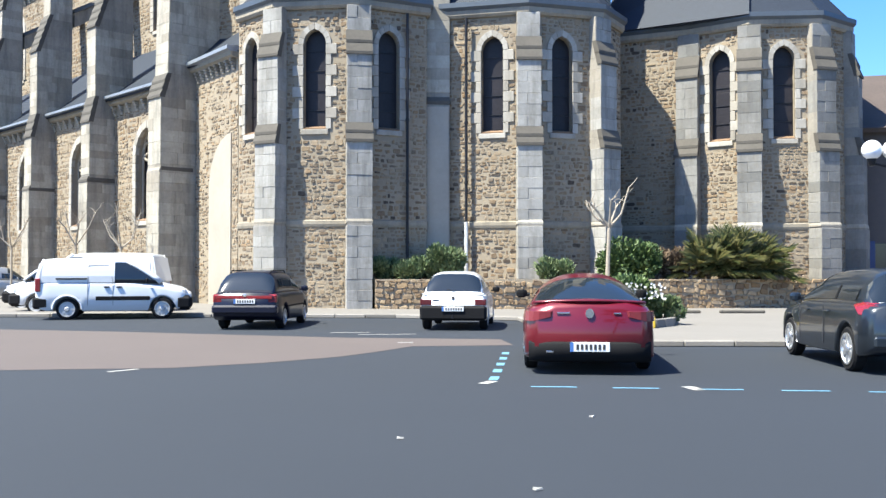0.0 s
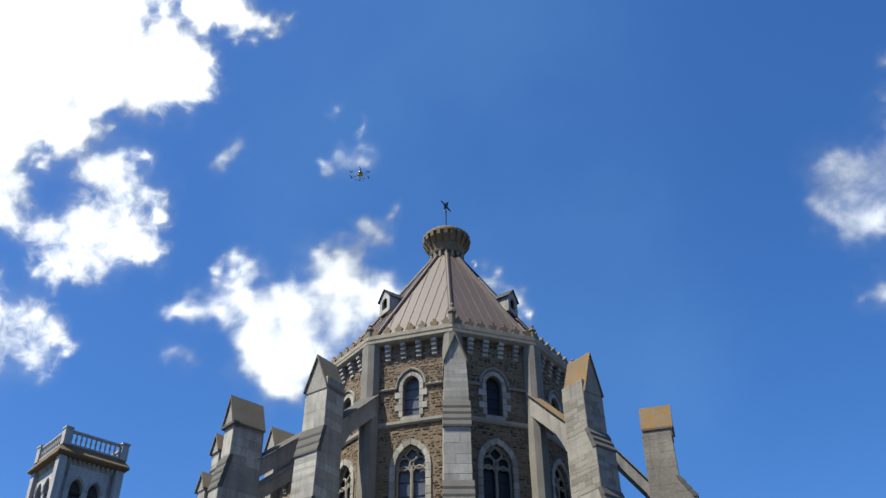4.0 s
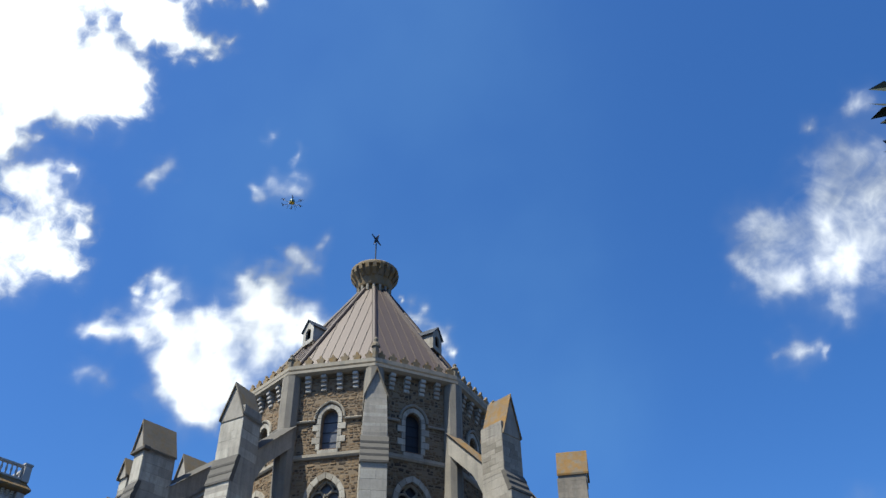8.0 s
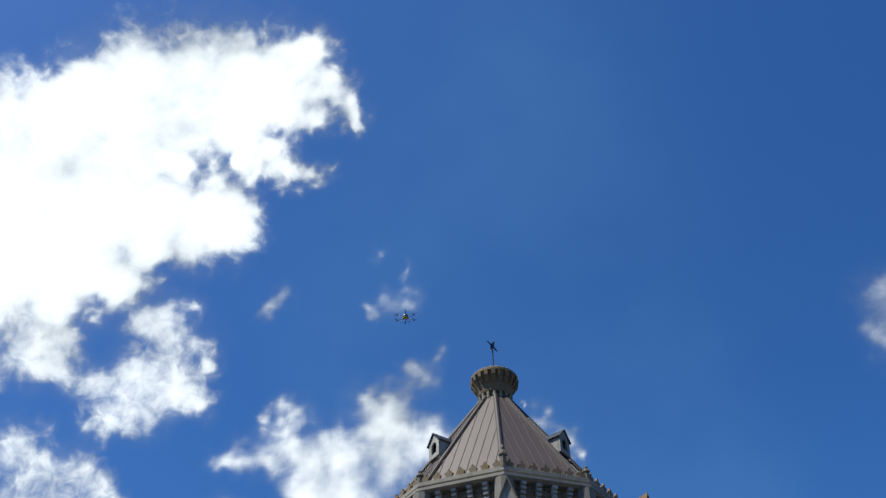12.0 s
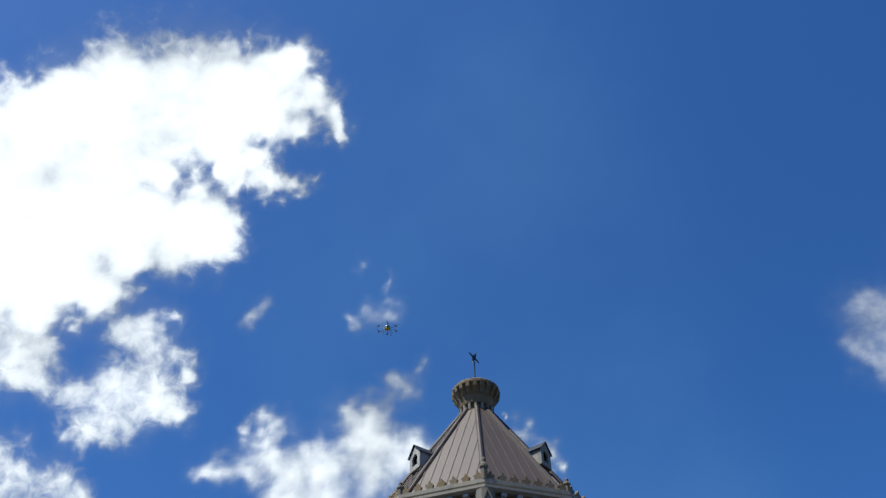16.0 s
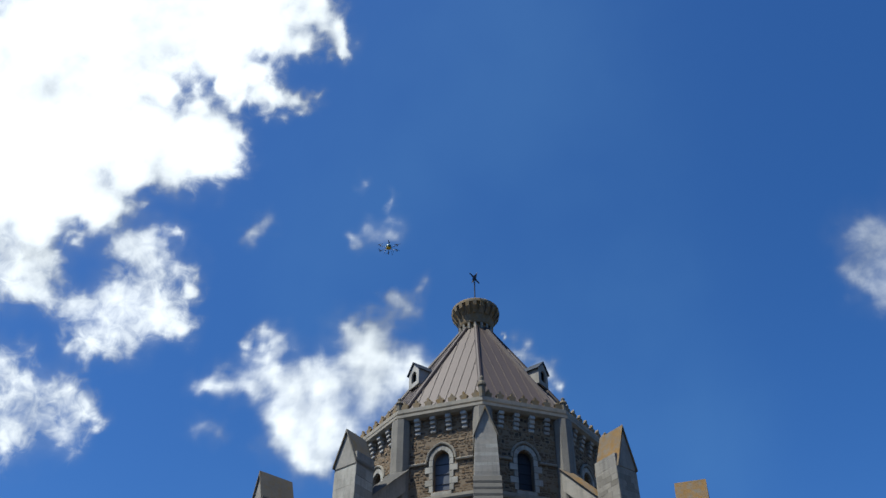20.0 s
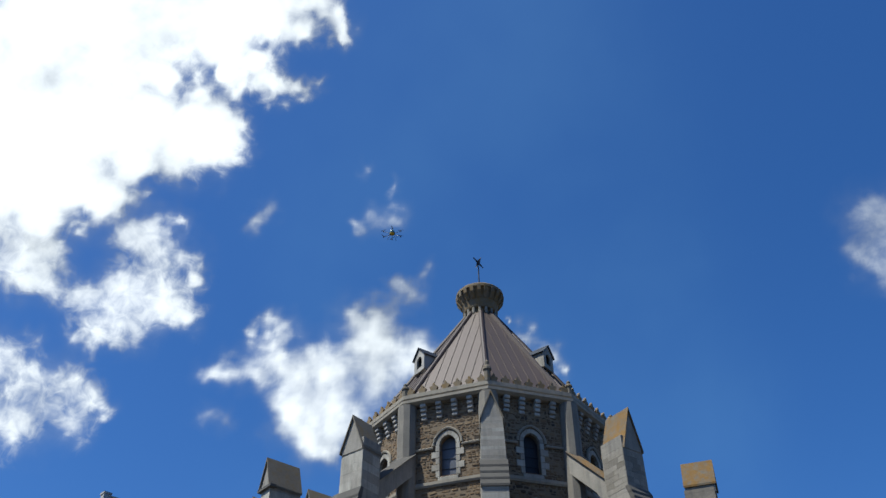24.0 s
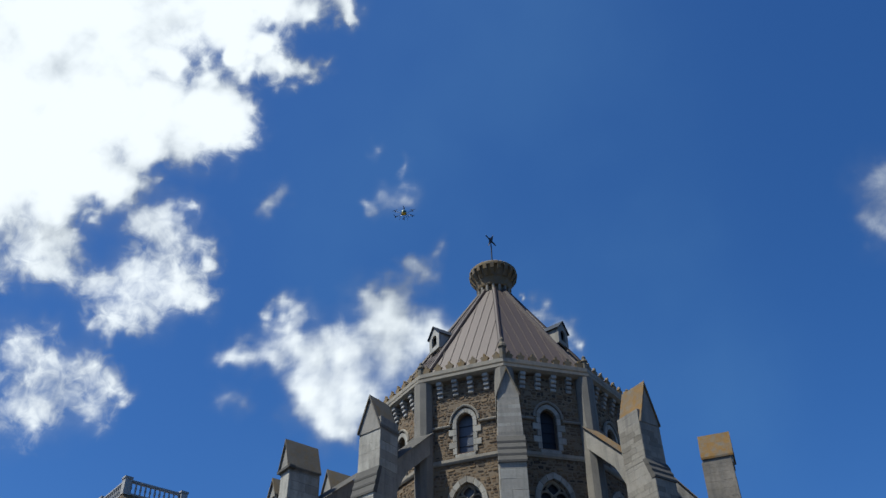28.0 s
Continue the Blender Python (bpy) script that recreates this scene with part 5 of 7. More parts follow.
def haze_material():
    """Faint glowing haze, put in to lighten the middle of the sky."""
    m = bpy.data.materials.new("lightening_haze")
    m.use_nodes = True
    nt = m.node_tree
    nt.nodes.clear()
    at = nt.nodes.new("ShaderNodeAttribute")
    at.attribute_name = "puff"
    tc = nt.nodes.new("ShaderNodeTexCoord")
    soft = nt.nodes.new("ShaderNodeTexNoise")
    soft.inputs["Scale"].default_value, soft.inputs["Detail"].default_value = 0.0016, 3.0
    nt.links.new(tc.outputs["Object"], soft.inputs["Vector"])
    amount = nt.nodes.new("ShaderNodeMath")
    amount.operation = 'MULTIPLY'
    nt.links.new(at.outputs["Fac"], amount.inputs[0])
    nt.links.new(soft.outputs[0], amount.inputs[1])
    thin = nt.nodes.new("ShaderNodeMapRange")
    thin.interpolation_type = 'SMOOTHSTEP'
    for i, v in enumerate((0.0, 0.8, 0.0, 0.06)):
        thin.inputs[i + 1].default_value = v
    nt.links.new(amount.outputs[0], thin.inputs[0])
    em = nt.nodes.new("ShaderNodeEmission")
    em.inputs[0].default_value, em.inputs[1].default_value = (0.42, 0.80, 1.0, 1), 0.7
    tr = nt.nodes.new("ShaderNodeBsdfTransparent")
    mx = nt.nodes.new("ShaderNodeMixShader")
    out = nt.nodes.new("ShaderNodeOutputMaterial")
    nt.links.new(thin.outputs[0], mx.inputs[0])
    nt.links.new(tr.outputs[0], mx.inputs[1])
    nt.links.new(em.outputs[0], mx.inputs[2])
    nt.links.new(mx.outputs[0], out.inputs[0])
    return m


def cloud(puffs, seed, ragged=0.55, solid=1.0, step=0.22, mat=M_CLOUD, label="white sunlit cumulus cloud in blue sky"):
    """A cloud bank on the far sky: heading, height and size of its puffs in degrees, broken up by noise."""
    a0, a1 = min(p[0] - p[2] * 3.2 for p in puffs), max(p[0] + p[2] * 3.2 for p in puffs)
    e0, e1 = min(p[1] - p[2] * 2.5 for p in puffs), max(p[1] + p[2] * 2.5 for p in puffs)
    na, ne = int((a1 - a0) / step) + 1, int((e1 - e0) / step) + 1
    verts, dens = [], []
    puff_v = [(Vector((math.sin(radians(a)) * math.cos(radians(e)), math.cos(radians(a)) * math.cos(radians(e)), math.sin(radians(e)))), radians(r)) for a, e, r in puffs]
    dirs = np.array([tuple(v) for v, _ in puff_v])
    size = np.array([r for _, r in puff_v])
    for j in range(ne):
        e = radians(e0 + j * step)
        for i in range(na):
            a = radians(a0 + i * step)
            d = Vector((math.sin(a) * math.cos(e), math.cos(a) * math.cos(e), math.sin(e)))
            q = d * 9 + Vector((seed * 3.7, 0, 0))
            w = noise.noise_vector(q * 2.2) * 0.008 + noise.noise_vector(q * 6.0) * 0.009 + noise.noise_vector(q * 13.0) * 0.005
            dd = d + w
            ang = np.sqrt(((dirs - np.array((dd.x, dd.y, dd.z))) ** 2).sum(1)) / size
            f = np.exp(-1.35 * ang * ang)
            v = 1 - float(np.prod(1 - f * 0.86))
            v = 0.82 * v + 0.2 * float(np.max(np.exp(-0.5 * ang * ang)))
            n = noise.fractal(q * 3.2, 0.85, 2.1, 6)
            dens.append(v * solid * 1.12 * (1 + 0.5 * ragged * n))
            verts.append(tuple(d * (SKY_R + 30 * seed)))
    faces = []
    for j in range(ne - 1):
        for i in range(na - 1):
            k = j * na + i
            if max(dens[k], dens[k + 1], dens[k + na], dens[k + na + 1]) > 0.015:
                faces.append((k, k + 1, k + na + 1, k + na))
    ob = raw("backdrop_cloud", verts, faces, mat)
    ob.data.attributes.new("puff", 'FLOAT', 'POINT').data.foreach_set("value", dens)
    tagged(ob, label, kind="structure")
    return ob


MAIN_TOP = [(-39.4, 47.4, 2.46), (-37.1, 49.5, 2.70), (-33.9, 51.5, 2.76), (-29.8, 52.5, 3.00), (-25.5, 53.5, 3.06), (-21.7, 53.5, 2.33), (-18.4,
    53.6, 1.26), (-16.0, 54.2, 1.20), (-14.1, 53.1, 1.11), (-13.0, 52.2, 0.65), (-16.9, 52.1, 0.96), (-19.5, 51.8, 1.42), (-35.4, 46.7, 3.28), (-32.2,
    49.3, 2.79), (-27.7, 50.4, 2.48), (-23.2, 50.4, 1.88), (-20.7, 49.2, 1.18), (-18.6, 48.7, 0.88), (-16.6, 48.7, 0.68), (-15.1, 49.1, 0.49)]
MAIN_BASE = [(-35.3, 43.3, 3.64), (-31.5, 44.2, 2.99), (-28.1, 44.6, 2.68), (-25.1, 44.9, 2.15), (-22.6, 46.1, 1.42), (-22.8, 44.4, 1.66), (-25.3,
    43.0, 1.28), (-28.1, 42.4, 1.45), (-34.2, 39.3, 2.39), (-31.3, 40.1, 1.93), (-29.3, 40.2, 1.44), (-36.5, 40.9, 3.21), (-20.1, 55.3, 1.74), (-18.0,
    55.9, 1.17), (-40.1, 43.0, 3.82), (-38.4, 38.7, 3.48), (-42.2, 46.3, 2.40), (-29.3, 47.5, 0.76), (-23.1, 48.8, 0.87), (-24.9, 47.2, 0.83), (-27.9,
    47.4, 0.94), (-21.8, 48.0, 0.65), (-31.0, 47.0, 1.05), (-32.9, 37.5, 1.01)]
MIDDLE = [(-25.7, 39.3, 1.23), (-24.3, 40.0, 0.78), (-27.0, 38.4, 1.37), (-25.1, 37.5, 2.00), (-23.2, 37.8, 1.09), (-26.5, 35.6, 1.96), (-28.9, 34.1,
    1.59), (-31.6, 35.1, 1.52), (-33.1, 35.3, 1.61), (-34.6, 34.6, 1.77), (-27.1, 33.2, 1.56), (-28.3, 32.1, 0.92), (-24.0, 35.0, 1.45), (-22.5, 34.3,
    0.96), (-25.0, 33.5, 1.24), (-22.3, 36.6, 0.71), (-28.0, 39.9, 0.68), (-27.2, 41.1, 0.54), (-34.4, 36.5, 1.17), (-30.4, 37.9, 0.79), (-32.2, 36.6,
    0.90)]
LOW = [(-30.5, 29.6, 1.59), (-28.8, 29.7, 1.30), (-27.2, 29.0, 1.14), (-25.7, 28.5, 0.59), (-30.1, 27.6, 1.73), (-28.0, 27.4, 1.34), (-31.6, 31.6,
    0.70), (-33.0, 30.0, 1.88), (-31.8, 26.9, 2.15)]
TOWER = [(-20.0, 31.7, 0.75), (-18.8, 31.8, 1.0), (-17.2, 31.9, 1.2), (-15.6, 32.4, 1.4), (-16.6, 33.4, 0.8), (-17.3, 34.3, 0.5), (-13.6, 31.7,
    1.97), (-14.4, 29.7, 1.56), (-11.7, 32.5, 1.52), (-9.5, 33.9, 1.74), (-10.5, 35.5, 1.28), (-8.4, 35.6, 1.16), (-7.9, 34.3, 1.55), (-6.3, 33.4, 1.46),
    (-11.5, 29.9, 2.17), (-8.5, 31.7, 2.10), (-12.8, 28.4, 1.41), (-4.7, 32.1, 1.53), (2.1, 34.3, 0.8), (3.4, 33.3, 0.8), (4.2, 32.2, 0.6), (0.9, 35.0,
    0.34), (-11.0, 29.2, 1.71), (-11.5, 27.8, 1.06), (-16.5, 35.0, 0.58), (-15.6, 34.5, 0.88)]
WISPS = [(-17.7, 41.3, 0.89), (-18.7, 40.7, 0.72), (-9.3, 41.5, 1.15), (-8.2, 41.8, 1.0), (-10.4, 40.8, 0.7), (-8.0, 43.4, 0.42), (-10.4, 44.5,
    0.55), (-7.3, 37.3, 1.0), (-8.1, 37.7, 0.75), (-5.6, 38.2, 0.7), (-6.4, 36.9, 0.95), (-5.0, 38.9, 0.6), (-19.6, 28.9, 0.92),
    (-18.4, 28.8, 0.68), (-15.9, 28.0, 0.59)]
RIGHT = [(28.0, 36.5, 2.04), (26.8, 34.5, 1.72), (28.0, 33.6, 1.37), (25.9, 35.3, 1.12), (26.7, 37.4, 1.37), (31.5, 36.2, 1.64), (31.0, 33.9, 1.49),
    (30.6, 31.5, 1.17), (27.6, 30.0, 1.03), (26.2, 30.2, 0.56), (28.8, 29.6, 0.41), (32.9, 38.6, 1.94), (34.8, 38.6, 2.73), (32.7, 34.6, 3.02), (36.3,
    34.6, 3.58), (36.3, 42.1, 1.17), (32.8, 41.9, 0.49)]
FARRIGHT = [(28.6, 20.3, 1.27), (30.2, 19.5, 1.69), (27.2, 17.7, 0.86), (28.6, 17.2, 1.13), (24.4, 17.2, 0.41), (21.7, 16.9, 0.27), (30.0, 16.8,
    1.38)]
FARLEFT = [(-28.5, 11.7, 1.21), (-30.0, 11.7, 1.01)]
cloud(MAIN_TOP + MAIN_BASE, 1, 0.3, 1.3)
cloud(MIDDLE, 2, 0.45, 0.95)
cloud(LOW, 3, 0.45, 0.85)
cloud(TOWER, 4, 0.4, 1.0, mat=M_SOFT_CLOUD)
cloud(WISPS, 5, 0.5, 0.68, 0.16, M_SOFT_CLOUD)
cloud(RIGHT, 6, 0.25, 0.72, mat=M_SOFT_CLOUD)
cloud(FARRIGHT, 7, 0.4, 0.85)
cloud(FARLEFT, 8)
# glowing haze between the banks, added to brighten the sky's middle
cloud([(-7, 52, 8), (1, 55, 8), (6, 47, 9), (-3, 44, 8), (8, 38, 8), (-14, 40, 7), (0, 30, 7), (-12, 24, 6), (12, 28, 6)], 9, 0.1, 0.9, 0.6, haze_material(), "faint glowing haze added to lighten the middle of the sky")


# ---- paving, kerbs and marks by the church ----
PAVE_Z = 0.1
sheet("pavement_1", [(-40, 27.6), (-12, 29.3), (-6, 29.0), (-1.4, 28.7), (2.2, 27.2), (2.7, 18.15), (5.5, 18.15), (30, 17.2), (60, 30), (60, 60), (-40, 80)], PAVE_Z, M_PAVE,
      label="pale concrete pavement round the church", thick=0.1)


def kerb_run(pts, w=0.16, h=PAVE_Z + 0.015, piece=1.0):
    """Kerb stones set end to end, each one a stone."""
    holder = tagged(empty("kerb"), "row of grey granite kerb stones along the pavement", "kerb", kind="structure")
    meshes = {}
    for a, b in zip(pts, pts[1:]):
        a, b = Vector((*a, 0)), Vector((*b, 0))
        d = b - a
        n = max(1, round(d.length / piece))
        key = round(d.length / n, 2)
        if key not in meshes:
            bm = bmesh.new()
            box(bm, (0.006, -w / 2, 0), (key - 0.006, w / 2, h), bevel=0.018)
            bmesh.ops.recalc_face_normals(bm, faces=bm.faces)
            me = bpy.data.meshes.new("kerb_stone")
            bm.to_mesh(me)
            bm.free()
            me.materials.append(M_KERB)
            meshes[key] = me
        for i in range(n):
            ob = new("kerb_stone", meshes[key])
            ob.parent = holder
            ob.matrix_basis = Matrix.Translation(a + d * i / n) @ Matrix.Rotation(math.atan2(d.y, d.x), 4, 'Z')


kerb_run([(-16, 29.0), (-12, 29.25), (-6, 28.95), (-1.4, 28.65), (2.2, 27.15), (2.65, 18.1), (5.5, 18.08), (16, 17.6)])


def dash(p, q, w, mat, name, label):
    p, q = Vector((*p, 0.005)), Vector((*q, 0.005))
    d = (q - p).normalized()
    s = Vector((-d.y, d.x, 0)) * w / 2
    bm = bmesh.new()
    rng = random.Random(int(p.x * 100))
    n = 8
    lo, hi = [], []
    for i in range(n + 1):
        c = p + (q - p) * i / n
        lo.append(c - s * rng.uniform(0.86, 1.05))
        hi.append(c + s * rng.uniform(0.86, 1.05))
    loft(bm, [lo, hi], cap=False, closed=False)
    return tagged(part(name, bm, mat), label, kind="structure")


for k in range(6):
    x = 1.09 + k * 0.99
    y = 11.85 - k * 0.13
    dash((x, y), (x + 0.56, y - 0.05), 0.085, M_BLUE, "road_mark", "faded blue parking bay dash")
for k in range(5):
    dash((0.66 + k * 0.10, 12.55 + k * 0.95), (0.705 + k * 0.10, 12.97 + k * 0.95), 0.13, M_BLUE, "road_mark", "faded blue parking bay dash")
dash((0.5, 12.15), (0.66, 12.42), 0.15, M_WHITE, "road_mark", "worn white bay corner mark")
dash((3.10, 11.5), (3.02, 11.85), 0.16, M_WHITE, "road_mark", "worn white bay corner mark")
dash((-4.75, 13.55), (-4.45, 13.95), 0.1, M_WHITE, "road_mark", "worn white line on asphalt")
for x0, y0, x1, y1 in ((-1.9, 21.3, -0.6, 21.5), (-2.6, 22.0, -1.7, 22.1), (-0.9, 19.0, -0.6, 19.05), (-14.4, 27.2, -13.0, 24.6)):
    dash((x0, y0), (x1, y1), 0.1, M_WHITE, "road_mark", "worn white line on asphalt")

for x, y, a in ((-0.37, 8.2, 20), (1.46, 9.4, 70), (-0.62, 18.9, 10), (0.62, 6.3, 40)):
    bm = bmesh.new()
    loft(bm, [[(-0.03, -0.02, 0.004), (0.03, -0.025, 0.004), (0.035, 0.02, 0.004), (-0.02, 0.025, 0.004)], [(-0.028, -0.018, 0.012), (0.028, -0.02, 0.02), (0.03, 0.018, 0.01), (-0.02, 0.02, 0.022)]])
    ob = part("paper_scrap", bm, M_WHITE)
    ob.matrix_basis = pose(x, y, 0.002, 0, 0, a)
    tagged(ob, "small white paper scrap on the asphalt", "litter", "paper scraps")


# ---- vehicles ----
def paint(name, base, rough=0.3, metal=0.0):
    return material(name, base, rough, metal, grain=(60, 0.02), stain=(0.8, 0.06), bump=0.0, coat=0.8)


M_GLASS = material("car_glass", (0.012, 0.016, 0.02), 0.06, grain=(3, 0.1), stain=(1, 0.1), bump=0.0, spec=0.8)
M_RUBBER = material("tyre_rubber", (0.012, 0.012, 0.013), 0.9, grain=(40, 0.2), bump=0.2, spec=0.12)
M_TRIM = material("black_plastic", (0.009, 0.009, 0.010), 0.7, grain=(40, 0.1), bump=0.1, spec=0.12)
M_ALLOY = material("alloy", (0.50, 0.51, 0.53), 0.3, 0.8, grain=(20, 0.05), bump=0.0)
M_HUBCAP = material("hubcap", (0.42, 0.42, 0.42), 0.45, 0.3, grain=(20, 0.08), bump=0.0)
M_LAMP_RED = material("red_lens", (0.20, 0.012, 0.016), 0.15, grain=(30, 0.1), bump=0.1, coat=0.5)
M_LAMP_PINK = material("pale_red_lens", (0.16, 0.02, 0.028), 0.15, grain=(30, 0.1), bump=0.1, coat=0.5)
M_LAMP_DARK = material("dark_red_lens", (0.07, 0.006, 0.009), 0.2, grain=(30, 0.1), bump=0.1, coat=0.3)
M_LAMP_CLEAR = material("clear_lens", (0.62, 0.62, 0.64), 0.12, 0.3, grain=(30, 0.1), bump=0.1, coat=0.5)
M_PLATE = material("plate_white", (0.72, 0.72, 0.70), 0.5, grain=(20, 0.05), bump=0.0)
M_BAR = material("dark_lettering", (0.03, 0.03, 0.035), 0.6, grain=(20, 0.05), bump=0.0)
M_BLUE_BAR = material("blue_lettering", (0.05, 0.13, 0.36), 0.5, grain=(20, 0.05), bump=0.0)
M_CHROME = material("chrome", (0.75, 0.75, 0.76), 0.12, 1.0, grain=(20, 0.03), bump=0.0)


def interp(table, x):
    for (xa, *va), (xb, *vb) in zip(table, table[1:]):
        if xa <= x <= xb:
            t = (x - xa) / max(1e-6, xb - xa)
            return [p + (q - p) * t for p, q in zip(va, vb)]
    return list(table[0][1:] if x < table[0][0] else table[-1][1:])


def smooth_table(table, x):
    """Eased in-between values, so that outlines have no hard kinks."""
    e = 0.06
    vals = [interp(table, x + o) for o in (-e, -e / 2, 0, e / 2, e)]
    return [sum(v) / len(vals) for v in zip(*vals)]


def wheel(parent, x, y, r, alloy, side):
    """Tyre and rim on the y axis of the car; side says which way the hub looks."""
    bm = bmesh.new()
    rings = []
    for xx, rr in ((0.0, r - 0.09), (0.0, r - 0.03), (0.03, r), (0.16, r), (0.19, r - 0.03), (0.19, r - 0.09), (0.12, r - 0.095)):
        rings.append([(side * xx, rr * math.cos(2 * math.pi * i / 24), rr * math.sin(2 * math.pi * i / 24)) for i in range(24)])
    loft(bm, rings)
    tyre = part("wheel", bm, M_RUBBER, parent)
    tyre.matrix_basis = Matrix.Translation((x, y, r))
    bm = bmesh.new()
    R = r - 0.09
    loft(bm, [[(side * xx, rr * math.cos(2 * math.pi * i / 20), rr * math.sin(2 * math.pi * i / 20)) for i in range(20)] for xx, rr in ((0.17, R), (0.2, R), (0.2, R - 0.02), (0.16, R - 0.035), (0.15, R * 0.3))])
    if not alloy:
        loft(bm, [[(side * xx, rr * math.cos(2 * math.pi * i / 20), rr * math.sin(2 * math.pi * i / 20)) for i in range(20)] for xx, rr in ((0.15, R - 0.01), (0.17, R - 0.02), (0.185, R * 0.6), (0.18, R * 0.3))])
    for k in range(6 if alloy else 8):
        a = 2 * math.pi * k / (6 if alloy else 8)
        box(bm, (0.15, -0.035, 0.03), (0.19, 0.035, R - 0.02), Matrix.Diagonal((side, 1, 1, 1)) @ pose(0, 0, 0, math.degrees(a)))
    loft(bm, [[(side * xx, rr * math.cos(2 * math.pi * i / 12), rr * math.sin(2 * math.pi * i / 12)) for i in range(12)] for xx, rr in ((0.14, 0.075), (0.2, 0.075), (0.215, 0.05))])
    part("rim", bm, M_ALLOY if alloy else M_HUBCAP, tyre)


def car(label, L, W, body, cabin, paint_mat, wheels, r=0.3, alloy=True, category="car", bumper_mat=None, name="car", group="parked cars", lean_in=1.5, crest=0.078, pillar=0.085, boxy=3.4, blind=False):
    """A road vehicle standing on its wheels, its tail at y = 0 and nose at y = L.
    body: y, underside, shoulder height, deck height, half width.
    cabin: bottom and top of the glasshouse: y from, y to, half width at each, roof height, shoulder."""
    root = tagged(empty(name), label, category, group)
    shell = bmesh.new()
    steps = 64
    rings = []
    for i in range(steps + 1):
        y = L * i / steps
        zb, zs, zt, hw = smooth_table(body, y)
        side_z = zb
        for wy in wheels:
            d = abs(y - wy)
            ra = r + 0.06
            if d < ra:
                side_z = max(side_z, r + math.sqrt(ra * ra - d * d) * 0.98)
        mid = max(side_z + 0.03, zb + (zs - zb) * 0.5)
        half = [(0.0, zb), (hw * 0.62, max(zb, side_z - 0.05)), (hw * 0.95, side_z), (hw, side_z + 0.03), (hw * 1.0, mid + 0.02),
                (hw * 0.985, zs - 0.10), (hw * 0.965, zs - 0.03), (hw * 0.90, zs + (zt - zs) * 0.35), (hw * 0.62, zt), (0.0, zt + 0.02)]
        rings.append([(x, y, z) for x, z in half] + [(-x, y, z) for x, z in half[-2:0:-1]])
    loft(shell, rings)
    part("body", shell, paint_mat, root, smooth=True)
    # glasshouse
    yb0, yb1, yt0, yt1, wb, wt, zb_, zt_ = cabin

    def outline(y0, y1, w, z, rr=0.16):
        pts = []
        for cx, cy, a0 in ((w - rr, y0 + rr, -90), (w - rr, y1 - rr, 0), (-w + rr, y1 - rr, 90), (-w + rr, y0 + rr, 180)):
            for k in range(5):
                a = radians(a0 + k * 22.5)
                pts.append((cx + rr * math.cos(a), cy + rr * math.sin(a), z))
        return pts

    def half_width(t):
        return wb + (wt - wb) * t ** lean_in + 0.02 * math.sin(t * math.pi)

    def blend(t, grow=0.0):
        bow = 0.05 * math.sin(t * math.pi)
        y0, y1 = yb0 + (yt0 - yb0) * t, yb1 + (yt1 - yb1) * t
        return outline(y0 - bow - grow, y1 + bow + grow, half_width(t) + grow, zb_ + (zt_ - zb_) * t, 0.16 + 0.1 * t)

    def crown_at(y):
        """Height of the roof line over the middle of the car."""
        if y < yt0:
            u = max(0.0, (y - yb0) / (yt0 - yb0))
            return zb_ + (zt_ + crest * 0.5 - zb_) * (0.45 * u + 0.55 * math.sin(u * math.pi / 2))
        if y > yt1:
            u = max(0.0, (yb1 - y) / (yb1 - yt1))
            return zb_ + (zt_ + crest * 0.5 - zb_) * (0.45 * u + 0.55 * math.sin(u * math.pi / 2))
        return zt_ + crest * (0.5 + 0.5 * math.sin(math.pi * (y - yt0) / (yt1 - yt0)))

    def skin(y, ang, off=0.0):
        h = crown_at(y) - zb_
        ends = min(1.0, 0.90 + 0.5 * max(0.0, min(y - yb0, yb1 - y)))
        c, q = math.cos(ang), math.sin(ang)
        zf = abs(q) ** (2 / boxy)
        x = (wb - (wb - wt) * zf * min(1.0, h / (zt_ - zb_))) * ends * math.copysign(abs(c) ** (2 / boxy), c)
        return Vector((x * (1 + off / wb), y, zb_ - 0.02 + (h + 0.02) * zf + off))

    def panel(nm, y0, y1, a0, a1, mat, off, parent=root, label=""):
        """A piece of the car's upper skin between two stations and two angles, a little proud of it."""
        bmp = bmesh.new()
        ny, na = 10, 14
        front = [[skin(y0 + (y1 - y0) * i / ny, radians(a0 + (a1 - a0) * j / na), off) for j in range(na + 1)] for i in range(ny + 1)]
        rows = [[bmp.verts.new(p) for p in line] for line in front]
        for p, q in zip(rows, rows[1:]):
            for j in range(na):
                bmp.faces.new((p[j], p[j + 1], q[j + 1], q[j]))
        return part(nm, bmp, mat, parent, label, smooth=True)

    if not blind:
        bm = bmesh.new()
        stations = [yb0 + (yb1 - yb0) * (i / 40) for i in range(41)]
        loft(bm, [[skin(y, radians(180 * j / 28)) for j in range(29)] for y in stations])
        part("cabin", bm, paint_mat, root, smooth=True)
        run = yt0 - yb0
        panel("rear_window", yb0 + 0.1 * run, yb0 + 0.88 * run, 24, 156, M_GLASS, 0.008, label="dark tinted glass")
        panel("windscreen", yt1 + 0.08 * (yb1 - yt1), yb1 - 0.08 * (yb1 - yt1), 22, 158, M_GLASS, 0.008, label="dark tinted glass")
        for s0, s1 in ((2.5, 19), (161, 177.5)):
            panel("side_window", yb0 + run * 0.95 + 0.1, yt1 + 0.72 * (yb1 - yt1), s0, s1, M_GLASS, 0.009, label="dark tinted glass")

